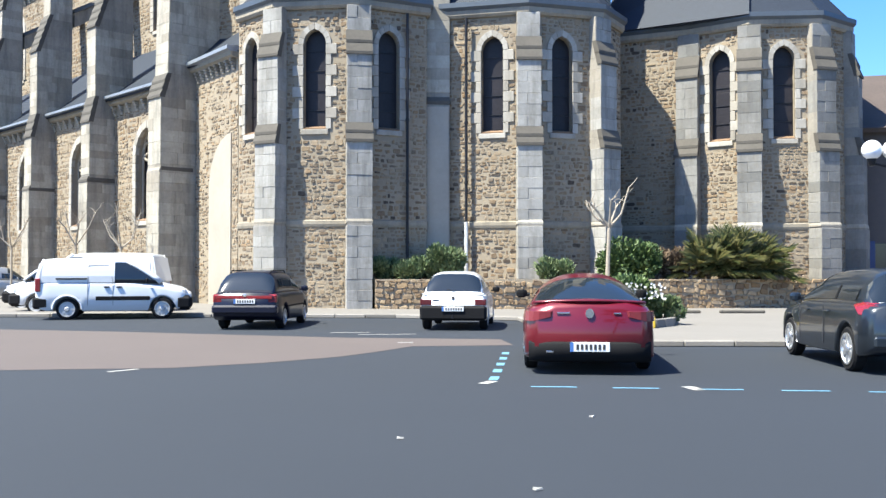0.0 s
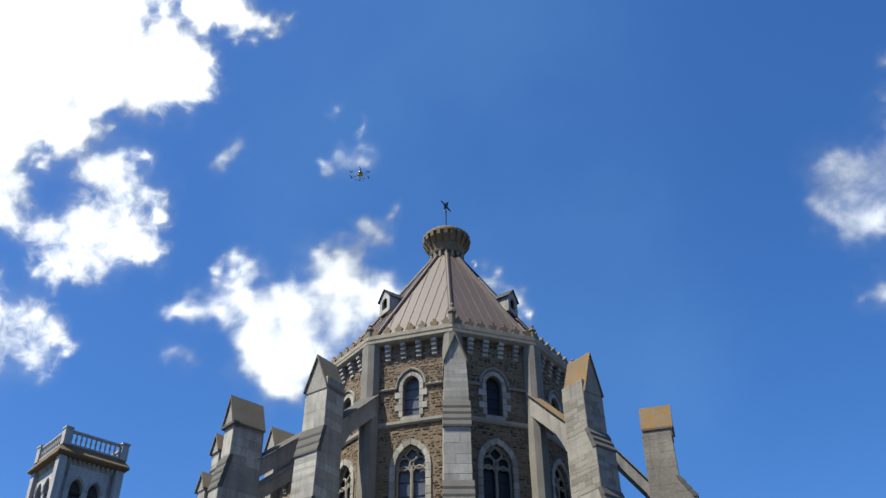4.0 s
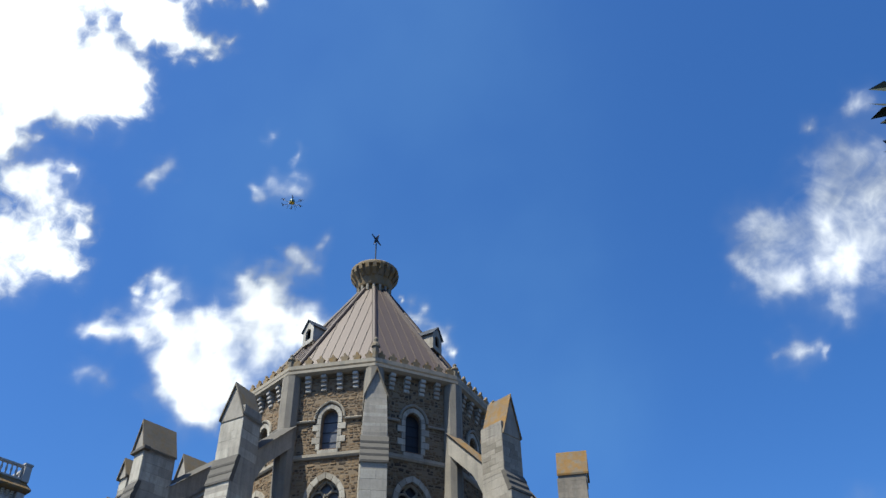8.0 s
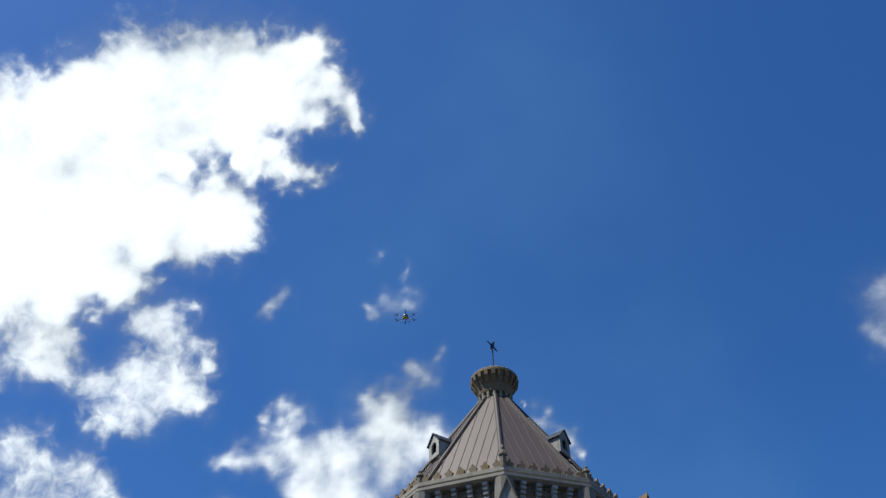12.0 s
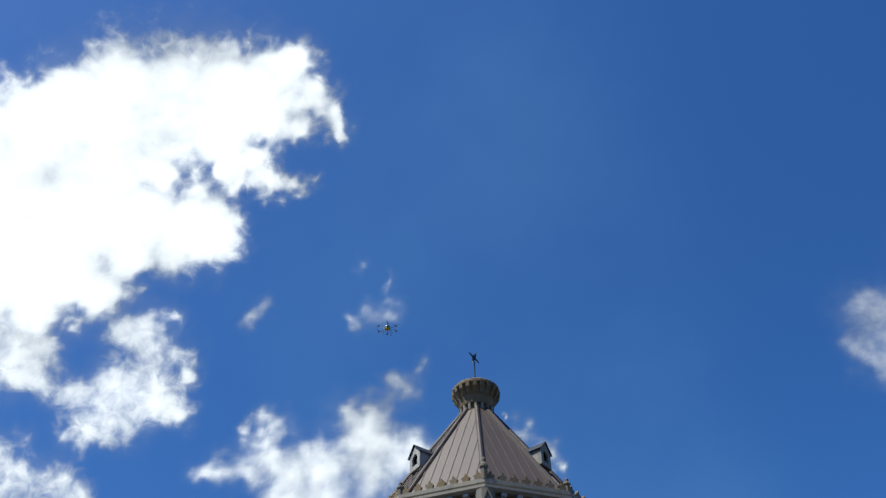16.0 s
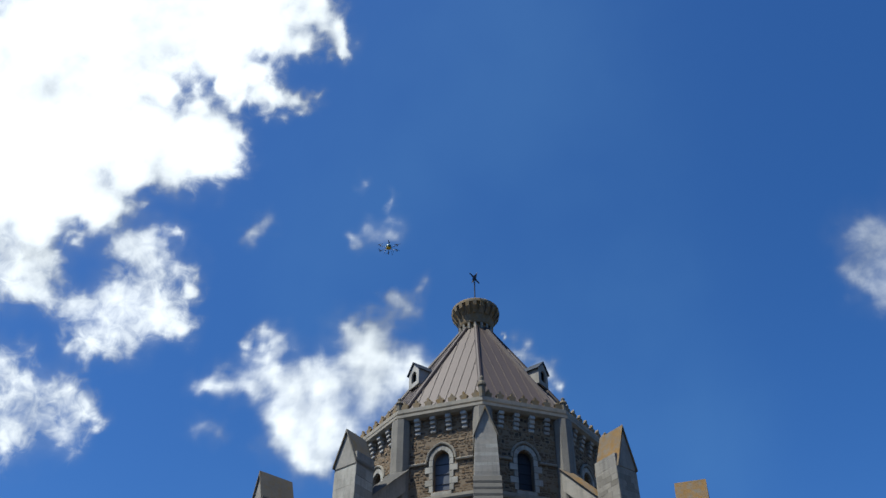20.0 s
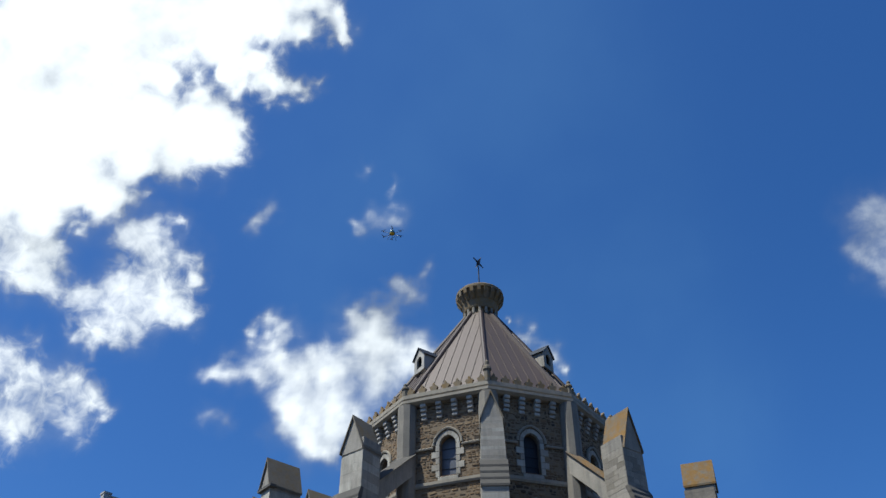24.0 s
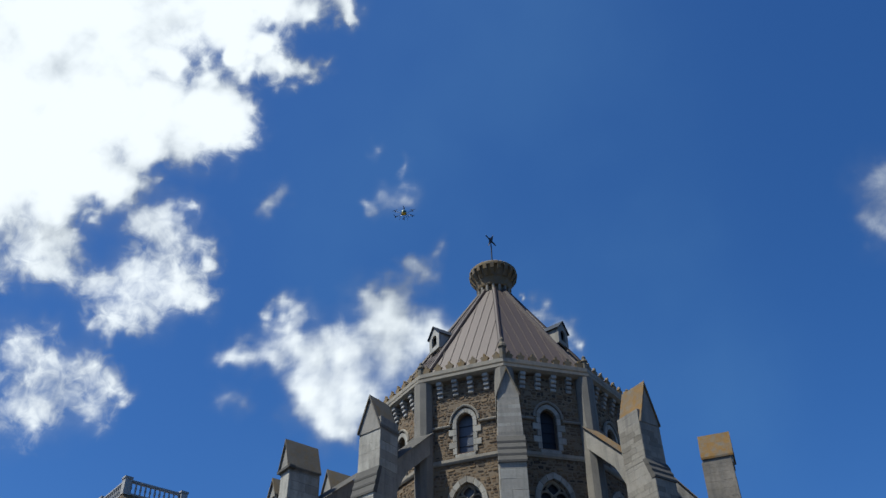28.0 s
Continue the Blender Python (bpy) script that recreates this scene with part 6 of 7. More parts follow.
    def post(u, width, mat=paint_mat, nm="pillar"):
        y = yb0 + (yb1 - yb0) * u
        for s0, s1 in ((2, 19.5), (160.5, 178)):
            panel(nm, y - width / 2, y + width / 2, s0, s1, mat, 0.014)

    if blind:
        bm = bmesh.new()
        loft(bm, [blend(t) for t in (0, 0.2, 0.4, 0.6, 0.8, 0.92, 1.0)])
        part("glasshouse", bm, M_GLASS, root, "dark tinted glass", smooth=True)
        bm = bmesh.new()
        top = [blend(0.9, 0.006), blend(0.96, 0.008), blend(1.0, 0.003)]
        for shrink, rise in ((0.96, 0.3), (0.88, 0.58), (0.74, 0.82), (0.5, 0.96), (0.2, 1.0)):
            cy = (yt0 + yt1) / 2
            top.append([(x * shrink, cy + (y - cy) * shrink, zt_ + crest * rise) for x, y, z in blend(1.0)])
        loft(bm, top)
        part("roof", bm, paint_mat, root, smooth=True)
        # pillars: strips that follow the glass
        def strip(u, width, mat=paint_mat, nm="pillar"):
            for s in (-1, 1):
                bmp = bmesh.new()
                rows = []
                for t in (0, 0.25, 0.5, 0.75, 1.0):
                    y0, y1 = yb0 + (yt0 - yb0) * t, yb1 + (yt1 - yb1) * t
                    w = half_width(t) + 0.008
                    yy = y0 + (y1 - y0) * u
                    rows.append([Vector((s * w, yy - width / 2, zb_ + (zt_ - zb_) * t)), Vector((s * w, yy + width / 2, zb_ + (zt_ - zb_) * t)),
                                 Vector((s * (w - 0.03), yy + width / 2, zb_ + (zt_ - zb_) * t)), Vector((s * (w - 0.03), yy - width / 2, zb_ + (zt_ - zb_) * t))])
                loft(bmp, rows)
                part(nm, bmp, mat, root)

        def corner(front):
            for s in (-1, 1):
                bmp = bmesh.new()
                pts = []
                for t in (0, 0.25, 0.5, 0.75, 1.0):
                    bow = 0.05 * math.sin(t * math.pi)
                    fat = 0.062 if front else pillar
                    y = (yb1 + (yt1 - yb1) * t + bow - 0.05) if front else (yb0 + (yt0 - yb0) * t - bow + fat * 0.9)
                    w = half_width(t) - fat * 0.93
                    pts.append((s * w, y, zb_ + (zt_ - zb_) * t))
                tube(bmp, pts, 0.062 if front else pillar, 8)
                part("pillar", bmp, paint_mat, root, smooth=True)

        corner(True)
        corner(False)
        post = strip
    for wy in wheels:
        for s in (-1, 1):
            wheel(root, s * (W / 2 - 0.215), wy, r, alloy, s)
    for s in (-1, 1):
        bm = bmesh.new()
        loft(bm, [ring(rr, zz, 10, (s * (wb + 0.17), yb1 - 0.42), 0.5) for rr, zz in ((0.04, zb_ + 0.01), (0.085, zb_ + 0.03), (0.095, zb_ + 0.09), (0.085, zb_ + 0.13), (0.04, zb_ + 0.15))])
        box(bm, (s * (wb + 0.09) - 0.05, yb1 - 0.44, zb_ + 0.03), (s * (wb + 0.09) + 0.05, yb1 - 0.38, zb_ + 0.07))
        part("wing_mirror", bm, bumper_mat or paint_mat, root)
    return root, post


def slab(root, name, lo, hi, mat, bevel=0.015, turn=None, label=""):
    bm = bmesh.new()
    box(bm, lo, hi, turn, bevel)
    return part(name, bm, mat, root, label)


def number_plate(root, y, z, w=0.52, h=0.11, x=0.0):
    p = slab(root, "number_plate", (x - w / 2, y - 0.012, z - h / 2), (x + w / 2, y + 0.01, z + h / 2), M_PLATE, 0.004)
    slab(p, "plate_band", (x - w / 2, y - 0.016, z - h / 2), (x - w / 2 + 0.045, y - 0.01, z + h / 2), M_BLUE_BAR, 0)
    for i in range(7):
        bx = x - w / 2 + 0.085 + i * 0.06
        slab(p, "plate_bar", (bx, y - 0.017, z - h * 0.28), (bx + 0.035, y - 0.011, z + h * 0.28), M_BAR, 0)


def side_line(root, pts, mat, t=0.012, name="seam"):
    bm = bmesh.new()
    tube(bm, pts, t, 6)
    part(name, bm, mat, root)


def place(root, x, y, heading):
    root.matrix_basis = pose(x, y, 0.0, 0, 0, -heading)


P_RED = paint("red_metallic_paint", (0.12, 0.0035, 0.0095), 0.28, 0.25)
P_BLUE = material("dark_blue_paint", (0.004, 0.005, 0.015), 0.35, grain=(60, 0.02), stain=(0.8, 0.06), bump=0.0, coat=0.25, spec=0.25)
P_WHITE = paint("white_paint", (0.592, 0.6, 0.608), 0.35)
P_GREY = paint("grey_metallic_paint", (0.018, 0.024, 0.032), 0.3, 0.4)
P_SILVER = paint("silver_paint", (0.24, 0.248, 0.264), 0.3, 0.5)

# red coupe
root, strip = car("red metallic two-door coupe parked on asphalt, tail outwards", 4.78, 1.87,
                  [(0, 0.42, 0.78, 0.86, 0.70), (0.05, 0.30, 0.86, 1.0, 0.80), (0.2, 0.22, 0.88, 1.03, 0.89), (0.6, 0.2, 0.89, 1.02, 0.925), (1.2, 0.2, 0.90, 1.0, 0.935), (3.2, 0.2, 0.88, 0.98, 0.93), (4.2, 0.2, 0.78, 0.86, 0.90), (4.6, 0.24, 0.62, 0.7, 0.78), (4.78, 0.35, 0.5, 0.55, 0.5)],
                  (0.42, 3.42, 1.5, 2.4, 0.83, 0.62, 0.97, 1.30), P_RED, (1.02, 3.74), 0.335, bumper_mat=M_TRIM, crest=0.1, boxy=2.7)
bm = bmesh.new()
loft(bm, [[(x, 0.03 + 0.16 * (x / 0.8) ** 2 + dy, 1.012 - 0.03 * (x / 0.8) ** 2 + dz) for dy, dz in ((0.0, 0.0), (0.0, 0.022), (0.1, 0.03), (0.2, 0.0), (0.1, -0.02))] for x in [-0.78 + 0.156 * i for i in range(11)]])
part("spoiler", bm, P_RED, root, smooth=True)
# black valance, its height also painting in the shade low on the tail
bm = bmesh.new()
loft(bm, [[(x, -0.035 + 0.1 * (x / 0.84) ** 6 + dy, z) for dy, z in ((0.12, 0.17), (0.0, 0.2), (0.0, 0.43), (0.03, 0.46), (0.14, 0.44))] for x in [-0.84 + 0.12 * i for i in range(15)]])
part("bumper_insert", bm, M_TRIM, root, smooth=True)
number_plate(root, -0.03, 0.39, 0.54, 0.13)
for s in (-1, 1):
    bm = bmesh.new()
    rear_line = [(0.52, 0.0), (0.6, 0.002), (0.68, 0.01), (0.76, 0.045), (0.825, 0.1), (0.868, 0.18), (0.895, 0.32)]
    loft(bm, [[(s * (x * k + o), y - o, z) for k, z, o in ((1.0, 0.80 - 0.06 * min(1, i / 3), 0.0), (1.0, 0.80 - 0.06 * min(1, i / 3), 0.018), (0.985, 0.875, 0.02), (0.97, 0.88, 0.0))] for i, (x, y) in enumerate(rear_line)])
    part("tail_light", bm, M_LAMP_PINK, root)
    if s < 0:
        slab(root, "exhaust", (-0.60, -0.03, 0.30), (-0.44, 0.12, 0.34), M_CHROME, 0.01)
slab(root, "badge_strip", (-0.45, -0.012, 0.84), (-0.27, 0.03, 0.865), M_CHROME, 0.004)
slab(root, "badge_strip", (0.33, -0.012, 0.84), (0.43, 0.03, 0.86), M_CHROME, 0.004)
bm = bmesh.new()
loft(bm, [[(0.06 * math.cos(a * math.pi / 4), yy, 0.85 + 0.07 * math.sin(a * math.pi / 4)) for a in range(8)] for yy in (0.04, -0.02)])
part("badge", bm, M_CHROME, root)
place(root, 2.02, 13.15, 6)

# dark blue estate
root, strip = car("dark blue estate car parked facing the church", 4.2, 1.66,
                  [(0, 0.36, 0.80, 0.86, 0.74), (0.08, 0.3, 0.86, 0.9, 0.80), (0.3, 0.22, 0.89, 0.93, 0.83), (3.0, 0.2, 0.87, 0.93, 0.83), (3.9, 0.24, 0.72, 0.78, 0.78), (4.2, 0.36, 0.5, 0.55, 0.6)],
                  (0.06, 3.1, 0.5, 2.3, 0.75, 0.60, 0.88, 1.36), P_BLUE, (0.78, 3.25), 0.29, boxy=5.0)
strip(0.3, 0.09)
strip(0.62, 0.08)
slab(root, "bumper", (-0.80, -0.06, 0.38), (0.80, 0.14, 0.60), P_BLUE, 0.05)
slab(root, "light_band", (-0.68, -0.005, 0.74), (0.68, 0.06, 0.84), M_LAMP_RED, 0.02)
for s in (-1, 1):
    bm = bmesh.new()
    box(bm, (s * 0.66 - 0.12, 0.0, 0.64), (s * 0.66 + 0.12, 0.12, 0.86), None, 0.03)
    part("tail_light", bm, M_LAMP_RED, root)
    bm = bmesh.new()
    tube(bm, [(s * 0.49, 0.55, 1.37), (s * 0.49, 0.66, 1.425), (s * 0.49, 2.05, 1.43), (s * 0.49, 2.16, 1.38)], 0.018, 8)
    part("roof_rail", bm, M_TRIM, root)
number_plate(root, -0.02, 0.69)
slab(root, "badge", (-0.05, -0.02, 0.80), (0.05, 0.02, 0.87), M_CHROME, 0.02)
side_line(root, [(0.838, 0.9, 0.55), (0.838, 2.9, 0.55)], M_TRIM, 0.02, "side_strip")
place(root, -4.77, 22.95, 3)

# white hatchback
root, strip = car("small white three-door hatchback with dark bumper", 3.7, 1.63,
                  [(0, 0.36, 0.78, 0.84, 0.74), (0.06, 0.28, 0.82, 0.86, 0.78), (0.3, 0.22, 0.86, 0.9, 0.81), (2.6, 0.2, 0.85, 0.92, 0.81), (3.45, 0.24, 0.72, 0.78, 0.76), (3.7, 0.36, 0.5, 0.55, 0.6)],
                  (0.06, 2.75, 0.5, 1.95, 0.74, 0.58, 0.86, 1.34), P_WHITE, (0.62, 3.1), 0.275, alloy=False, bumper_mat=M_TRIM, boxy=5.0)
strip(0.45, 0.08)
slab(root, "bumper", (-0.80, -0.07, 0.24), (0.80, 0.2, 0.60), M_TRIM, 0.06)
for s in (-1, 1):
    slab(root, "tail_light", (s * 0.65 - 0.14, -0.012, 0.60), (s * 0.65 + 0.14, 0.1, 0.75), M_LAMP_DARK, 0.02)
number_plate(root, -0.085, 0.52)
slab(root, "badge", (-0.04, -0.015, 0.74), (0.04, 0.03, 0.82), M_BAR, 0.015)
slab(root, "badge_strip", (-0.5, -0.012, 0.72), (-0.34, 0.03, 0.745), M_BAR, 0.004)
bm = bmesh.new()
tube(bm, [(0.05, 0.1, 0.9), (-0.1, 0.13, 0.97), (-0.42, 0.2, 0.98)], 0.014, 6)
part("rear_wiper", bm, M_TRIM, root)
bm = bmesh.new()
tube(bm, [(0.0, 0.1, 0.3), (0.0, -0.16, 0.3), (0.0, -0.16, 0.38)], 0.02, 8)
part("tow_bar", bm, M_IRON, root)
slab(root, "window_frame", (-0.74, 0.02, 0.85), (0.74, 0.1, 0.89), P_WHITE, 0.01)
place(root, 0.24, 22.75, 6)

# grey hatchback
root, strip = car("grey metallic five-door hatchback with alloy wheels", 4.2, 1.78,
                  [(0, 0.40, 0.84, 0.95, 0.76), (0.06, 0.3, 0.92, 1.0, 0.84), (0.3, 0.24, 0.94, 1.0, 0.885), (2.8, 0.22, 0.90, 0.98, 0.89), (3.8, 0.24, 0.76, 0.84, 0.85), (4.2, 0.36, 0.55, 0.6, 0.62)],
                  (0.22, 3.2, 0.62, 2.35, 0.77, 0.58, 0.93, 1.40), P_GREY, (0.72, 3.35), 0.32)
strip(0.42, 0.07, M_TRIM)
for s in (-1, 1):
    bm = bmesh.new()
    loft(bm, [[(s * x, y, z) for x, y, z in ((0.56, 0.02, 0.94), (0.80, 0.14, 0.97), (0.885, 0.36, 0.93), (0.88, 0.24, 0.84), (0.78, 0.06, 0.78))],
              [(s * (x - 0.06), y + 0.08, z) for x, y, z in ((0.58, 0.03, 0.98), (0.84, 0.22, 1.0), (0.9, 0.42, 0.96), (0.89, 0.3, 0.84), (0.8, 0.08, 0.78))]])
    part("tail_light", bm, M_LAMP_RED, root)
    slab(root, "door_handle", (s * 0.9 - 0.02, 1.35, 0.82), (s * 0.9 + 0.02, 1.52, 0.85), P_GREY, 0.01)
    slab(root, "door_handle", (s * 0.9 - 0.02, 2.25, 0.81), (s * 0.9 + 0.02, 2.42, 0.84), P_GREY, 0.01)
    side_line(root, [(s * 0.895, 1.62, 0.34), (s * 0.895, 1.6, 0.9)], M_BAR, 0.006)
    side_line(root, [(s * 0.895, 2.72, 0.34), (s * 0.885, 2.76, 0.9)], M_BAR, 0.006)
slab(root, "bumper", (-0.82, -0.03, 0.32), (0.82, 0.2, 0.60), P_GREY, 0.09)
slab(root, "window_sticker", (-0.60, 0.2, 0.95), (-0.48, 0.23, 1.0), M_PLATE, 0.0)
number_plate(root, -0.06, 0.62)
place(root, 6.62, 12.95, 3)


# white panel van
def panel_van(label, x, y, heading, L=4.4, H=1.8, W=1.81, lettered=False):
    root, strip = car(label, L, W,
                      [(0, 0.42, 1.05, 1.12, 0.82), (0.05, 0.34, 1.1, 1.18, 0.87), (0.3, 0.26, 1.1, 1.18, 0.9), (L * 0.62, 0.24, 1.06, 1.14, 0.905), (L * 0.80, 0.26, 0.98, 1.06, 0.88), (L * 0.94, 0.3, 0.86, 0.93, 0.84), (L, 0.4, 0.68, 0.74, 0.68)],
                      (0.02, L * 0.81, 0.16, L * 0.58, 0.86, 0.74, 1.06, H - 0.08), P_WHITE, (0.86, L * 0.81), 0.31, alloy=False, category="van", bumper_mat=M_TRIM, name="panel_van", group="parked vans", blind=True)
    # the load space is blind: painted panels over the glass
    for s in (-1, 1):
        bm = bmesh.new()
        rows = []
        for t in (0, 0.3, 0.6, 0.9, 1.0):
            w = 0.86 + (0.74 - 0.86) * t ** 1.5 + 0.02 * math.sin(t * math.pi) + 0.012
            z = 1.08 + (H - 0.08 - 1.08) * t
            rows.append([(s * w, 0.12 + 0.12 * t, z), (s * w, L * 0.50, z), (s * (w - 0.05), L * 0.50, z), (s * (w - 0.05), 0.12 + 0.12 * t, z)])
        loft(bm, rows)
        part("side_panel", bm, P_WHITE, root)
        slab(root, "rub_strip", (s * 0.905 - 0.015, L * 0.38, 0.56), (s * 0.905 + 0.015, L * 0.73, 0.68), M_TRIM, 0.01)
        slab(root, "door_rail", (s * 0.885 - 0.012, 0.55, 1.17), (s * 0.885 + 0.012, 1.4, 1.21), M_TRIM, 0.005)
        side_line(root, [(s * 0.905, 1.42, 0.42), (s * 0.90, 1.42, 1.05), (s * 0.81, 1.44, H - 0.22), (s * 0.80, L * 0.46, H - 0.22), (s * 0.895, L * 0.49, 1.1), (s * 0.906, L * 0.49, 0.42)], M_BAR, 0.006)
        for yy in (L * 0.45, L * 0.53):
            slab(root, "door_handle", (s * 0.91 - 0.02, yy - 0.08, 0.93), (s * 0.91 + 0.02, yy + 0.08, 0.97), M_TRIM, 0.01)
        slab(root, "tail_light", (s * 0.83 - 0.07, -0.01, 0.82), (s * 0.83 + 0.07, 0.14, 1.2), M_LAMP_RED, 0.02)
        slab(root, "headlight", (s * 0.66 - 0.13, L - 0.30, 0.72), (s * 0.66 + 0.13, L - 0.14, 0.88), M_LAMP_CLEAR, 0.03)
        bm = bmesh.new()
        side_arch = [(s * 0.9, 0.86 + 0.40 * math.cos(a), 0.31 + 0.40 * math.sin(a)) for a in [math.pi * k / 10 for k in range(11)]]
        tube(bm, side_arch, 0.03, 6)
        part("wheel_arch", bm, P_WHITE, root)
    bm = bmesh.new()
    loft(bm, [[(xx, 0.02 + 0.13 * t - 0.06, 1.08 + (H - 0.16) * t - 1.08 * t) for xx in (-0.87 + 0.1 * t, 0.87 - 0.1 * t)] + [(xx, 0.06 + 0.13 * t, 1.08 + (H - 0.16) * t - 1.08 * t) for xx in (0.87 - 0.1 * t, -0.87 + 0.1 * t)] for t in (0, 0.5, 1.0)])
    part("rear_door", bm, P_WHITE, root)
    slab(root, "bumper", (-0.90, -0.08, 0.32), (0.90, 0.36, 0.66), M_TRIM, 0.06)
    slab(root, "bumper", (-0.87, L - 0.46, 0.26), (0.87, L + 0.03, 0.70), M_TRIM, 0.1)
    if lettered:
        for i, (yy, zz, ww) in enumerate(((1.0, 1.62, 0.5), (1.7, 1.62, 0.35), (2.2, 1.62, 0.25), (1.2, 1.42, 0.7))):
            for s in (-1, 1):
                slab(root, "lettering_bar", (s * 0.80 - 0.02, yy, zz - 0.04), (s * 0.80 + 0.02, yy + ww, zz + 0.04), M_BLUE_BAR, 0.0)
    place(root, x, y, heading)
    return root


panel_van("white panel van with black bumpers and side rubbing strip", -11.9, 28.2, 76, 4.32)
panel_van("white panel van with blue lettering parked beside the church", -9.35, 31.9, -90, 4.8, 2.02, lettered=True)
panel_van("white van with black bumper parked beside the flank", -11.9, 35.0, -90, 3.9, 1.75)

# silver people carrier
root, strip = car("silver people carrier parked along the nave", 4.4, 1.77,
                  [(0, 0.4, 0.9, 0.98, 0.78), (0.1, 0.3, 0.96, 1.02, 0.85), (0.4, 0.24, 0.96, 1.02, 0.88), (3.0, 0.22, 0.92, 1.0, 0.885), (4.0, 0.26, 0.78, 0.84, 0.82), (4.4, 0.4, 0.58, 0.62, 0.6)],
                  (0.15, 3.5, 0.4, 2.6, 0.78, 0.62, 0.95, 1.55), P_SILVER, (0.8, 3.45), 0.31)
strip(0.36, 0.07)
strip(0.66, 0.07)
for s in (-1, 1):
    slab(root, "tail_light", (s * 0.76 - 0.08, -0.01, 0.85), (s * 0.76 + 0.08, 0.16, 1.15), M_LAMP_RED, 0.02)
slab(root, "bumper", (-0.82, -0.05, 0.34), (0.82, 0.2, 0.66), P_SILVER, 0.06)
number_plate(root, -0.06, 0.75)
place(root, -23.2, 44.3, 60)
# dark estate further along
root, strip = car("dark grey hatchback parked further along the flank", 4.2, 1.72,
                  [(0, 0.4, 0.84, 0.92, 0.76), (0.1, 0.3, 0.9, 0.98, 0.83), (2.8, 0.22, 0.9, 0.98, 0.85), (3.8, 0.24, 0.76, 0.84, 0.8), (4.2, 0.36, 0.55, 0.6, 0.6)],
                  (0.2, 3.2, 0.5, 2.35, 0.75, 0.57, 0.92, 1.40), P_GREY, (0.72, 3.3), 0.3)
strip(0.42, 0.07)
place(root, -28.5, 48.5, 60)


# ---- planting ----
M_LEAF = material("shrub_leaf", (0.044, 0.08, 0.02), 0.6, grain=(30, 0.2), stain=(1.2, 0.25), bump=0.0, island=1, tint=[(0.028, 0.056, 0.0128), (0.048, 0.088, 0.0224), (0.08, 0.12, 0.036)])
M_LAVENDER = material("grey_green_leaf", (0.08, 0.12, 0.048), 0.65, grain=(30, 0.2), stain=(1.2, 0.2), bump=0.0, island=1, tint=[(0.048, 0.08, 0.028), (0.08, 0.124, 0.048), (0.128, 0.16, 0.072)])
M_PALM = material("palm_leaf", (0.064, 0.08, 0.024), 0.55, grain=(20, 0.2), stain=(1.0, 0.25), bump=0.0, island=1, tint=[(0.028, 0.042, 0.012), (0.055, 0.07, 0.02), (0.13, 0.12, 0.04)])
M_DRY = material("dry_twig", (0.104, 0.072, 0.044), 0.8, grain=(30, 0.25), bump=0.1, island=1)
M_DARK_LEAF = material("conifer_leaf", (0.012, 0.018, 0.007), 0.7, grain=(30, 0.2), bump=0.0, island=1)
M_BARK = material("pale_bark", (0.30, 0.26, 0.21), 0.9, grain=(16, 0.25), stain=(2, 0.25), bump=0.5)
M_SOIL = material("soil", (0.09, 0.065, 0.045), 0.95, grain=(20, 0.3), bump=0.5)
M_PETAL = material("white_petal", (0.75, 0.72, 0.68), 0.6, grain=(20, 0.1), bump=0.0)
M_YELLOW = material("yellow_paint", (0.62, 0.42, 0.03), 0.6, grain=(20, 0.15), bump=0.1)

M_WALL_STONE = material("wall_stone", (0.24, 0.176, 0.104), 0.9, grain=(14, 0.3), stain=(0.6, 0.25), bump=0.6, obj_random=1,
                        tint=[(0.272, 0.188, 0.104), (0.2, 0.132, 0.072), (0.32, 0.24, 0.152), (0.232, 0.168, 0.104), (0.136, 0.092, 0.056)])

# low rubble wall that holds the bed
BED = [(-2.35, 33.0), (1.0, 32.9), (5.6, 33.0), (9.0, 33.7), (17.5, 34.9)]
WALL_H = 1.12
unit_stones = []
for k in range(10):
    rng = random.Random(900 + k)
    vs, fs = [], []
    stone_mesh(vs, fs, lambda a, z, o: (a, -o, z), 0, 0, 0.5, 0.5, 0.05, rng, 0.03)
    me = bpy.data.meshes.new("stone")
    me.from_pydata(vs, [], fs)
    me.materials.append(M_WALL_STONE)
    unit_stones.append(me)
count = 0
for p, q in zip(BED, BED[1:]):
    fr = Face(p, q)
    bm = bmesh.new()
    holed_wall(bm, fr, 0, fr.length, 0, WALL_H, [], 0.38)
    seg = tagged(part("wall_low", bm, M_MORTAR), "low rubble stone wall holding the planted bed", kind="structure")
    rng = random.Random(int(p[0] * 10))
    for a, z, hw, hh in rubble_courses(fr.length, 0.02, WALL_H, rng, 0.14, 0.26):
        me = rng.choice(unit_stones)
        ob = new("stone", me)
        ob.parent = seg
        ob.matrix_basis = fr.matrix(a, min(z + rng.uniform(-0.04, 0.04), WALL_H - hh * 1.05), 0) @ pose(0, 0, 0, 0, rng.uniform(-7, 7), 0) @ Matrix.Diagonal((hw * 2.12, rng.uniform(0.7, 1.3), hh * rng.uniform(1.7, 2.3), 1))
        count += 1
sheet("soil", [(-2.3, 33.2), (1.0, 33.1), (5.6, 33.2), (9.0, 33.9), (17.5, 35.1), (17.5, 37), (9, 39), (0, 37), (-2.3, 35)], 1.02, M_SOIL, label="dark garden soil in the raised bed")


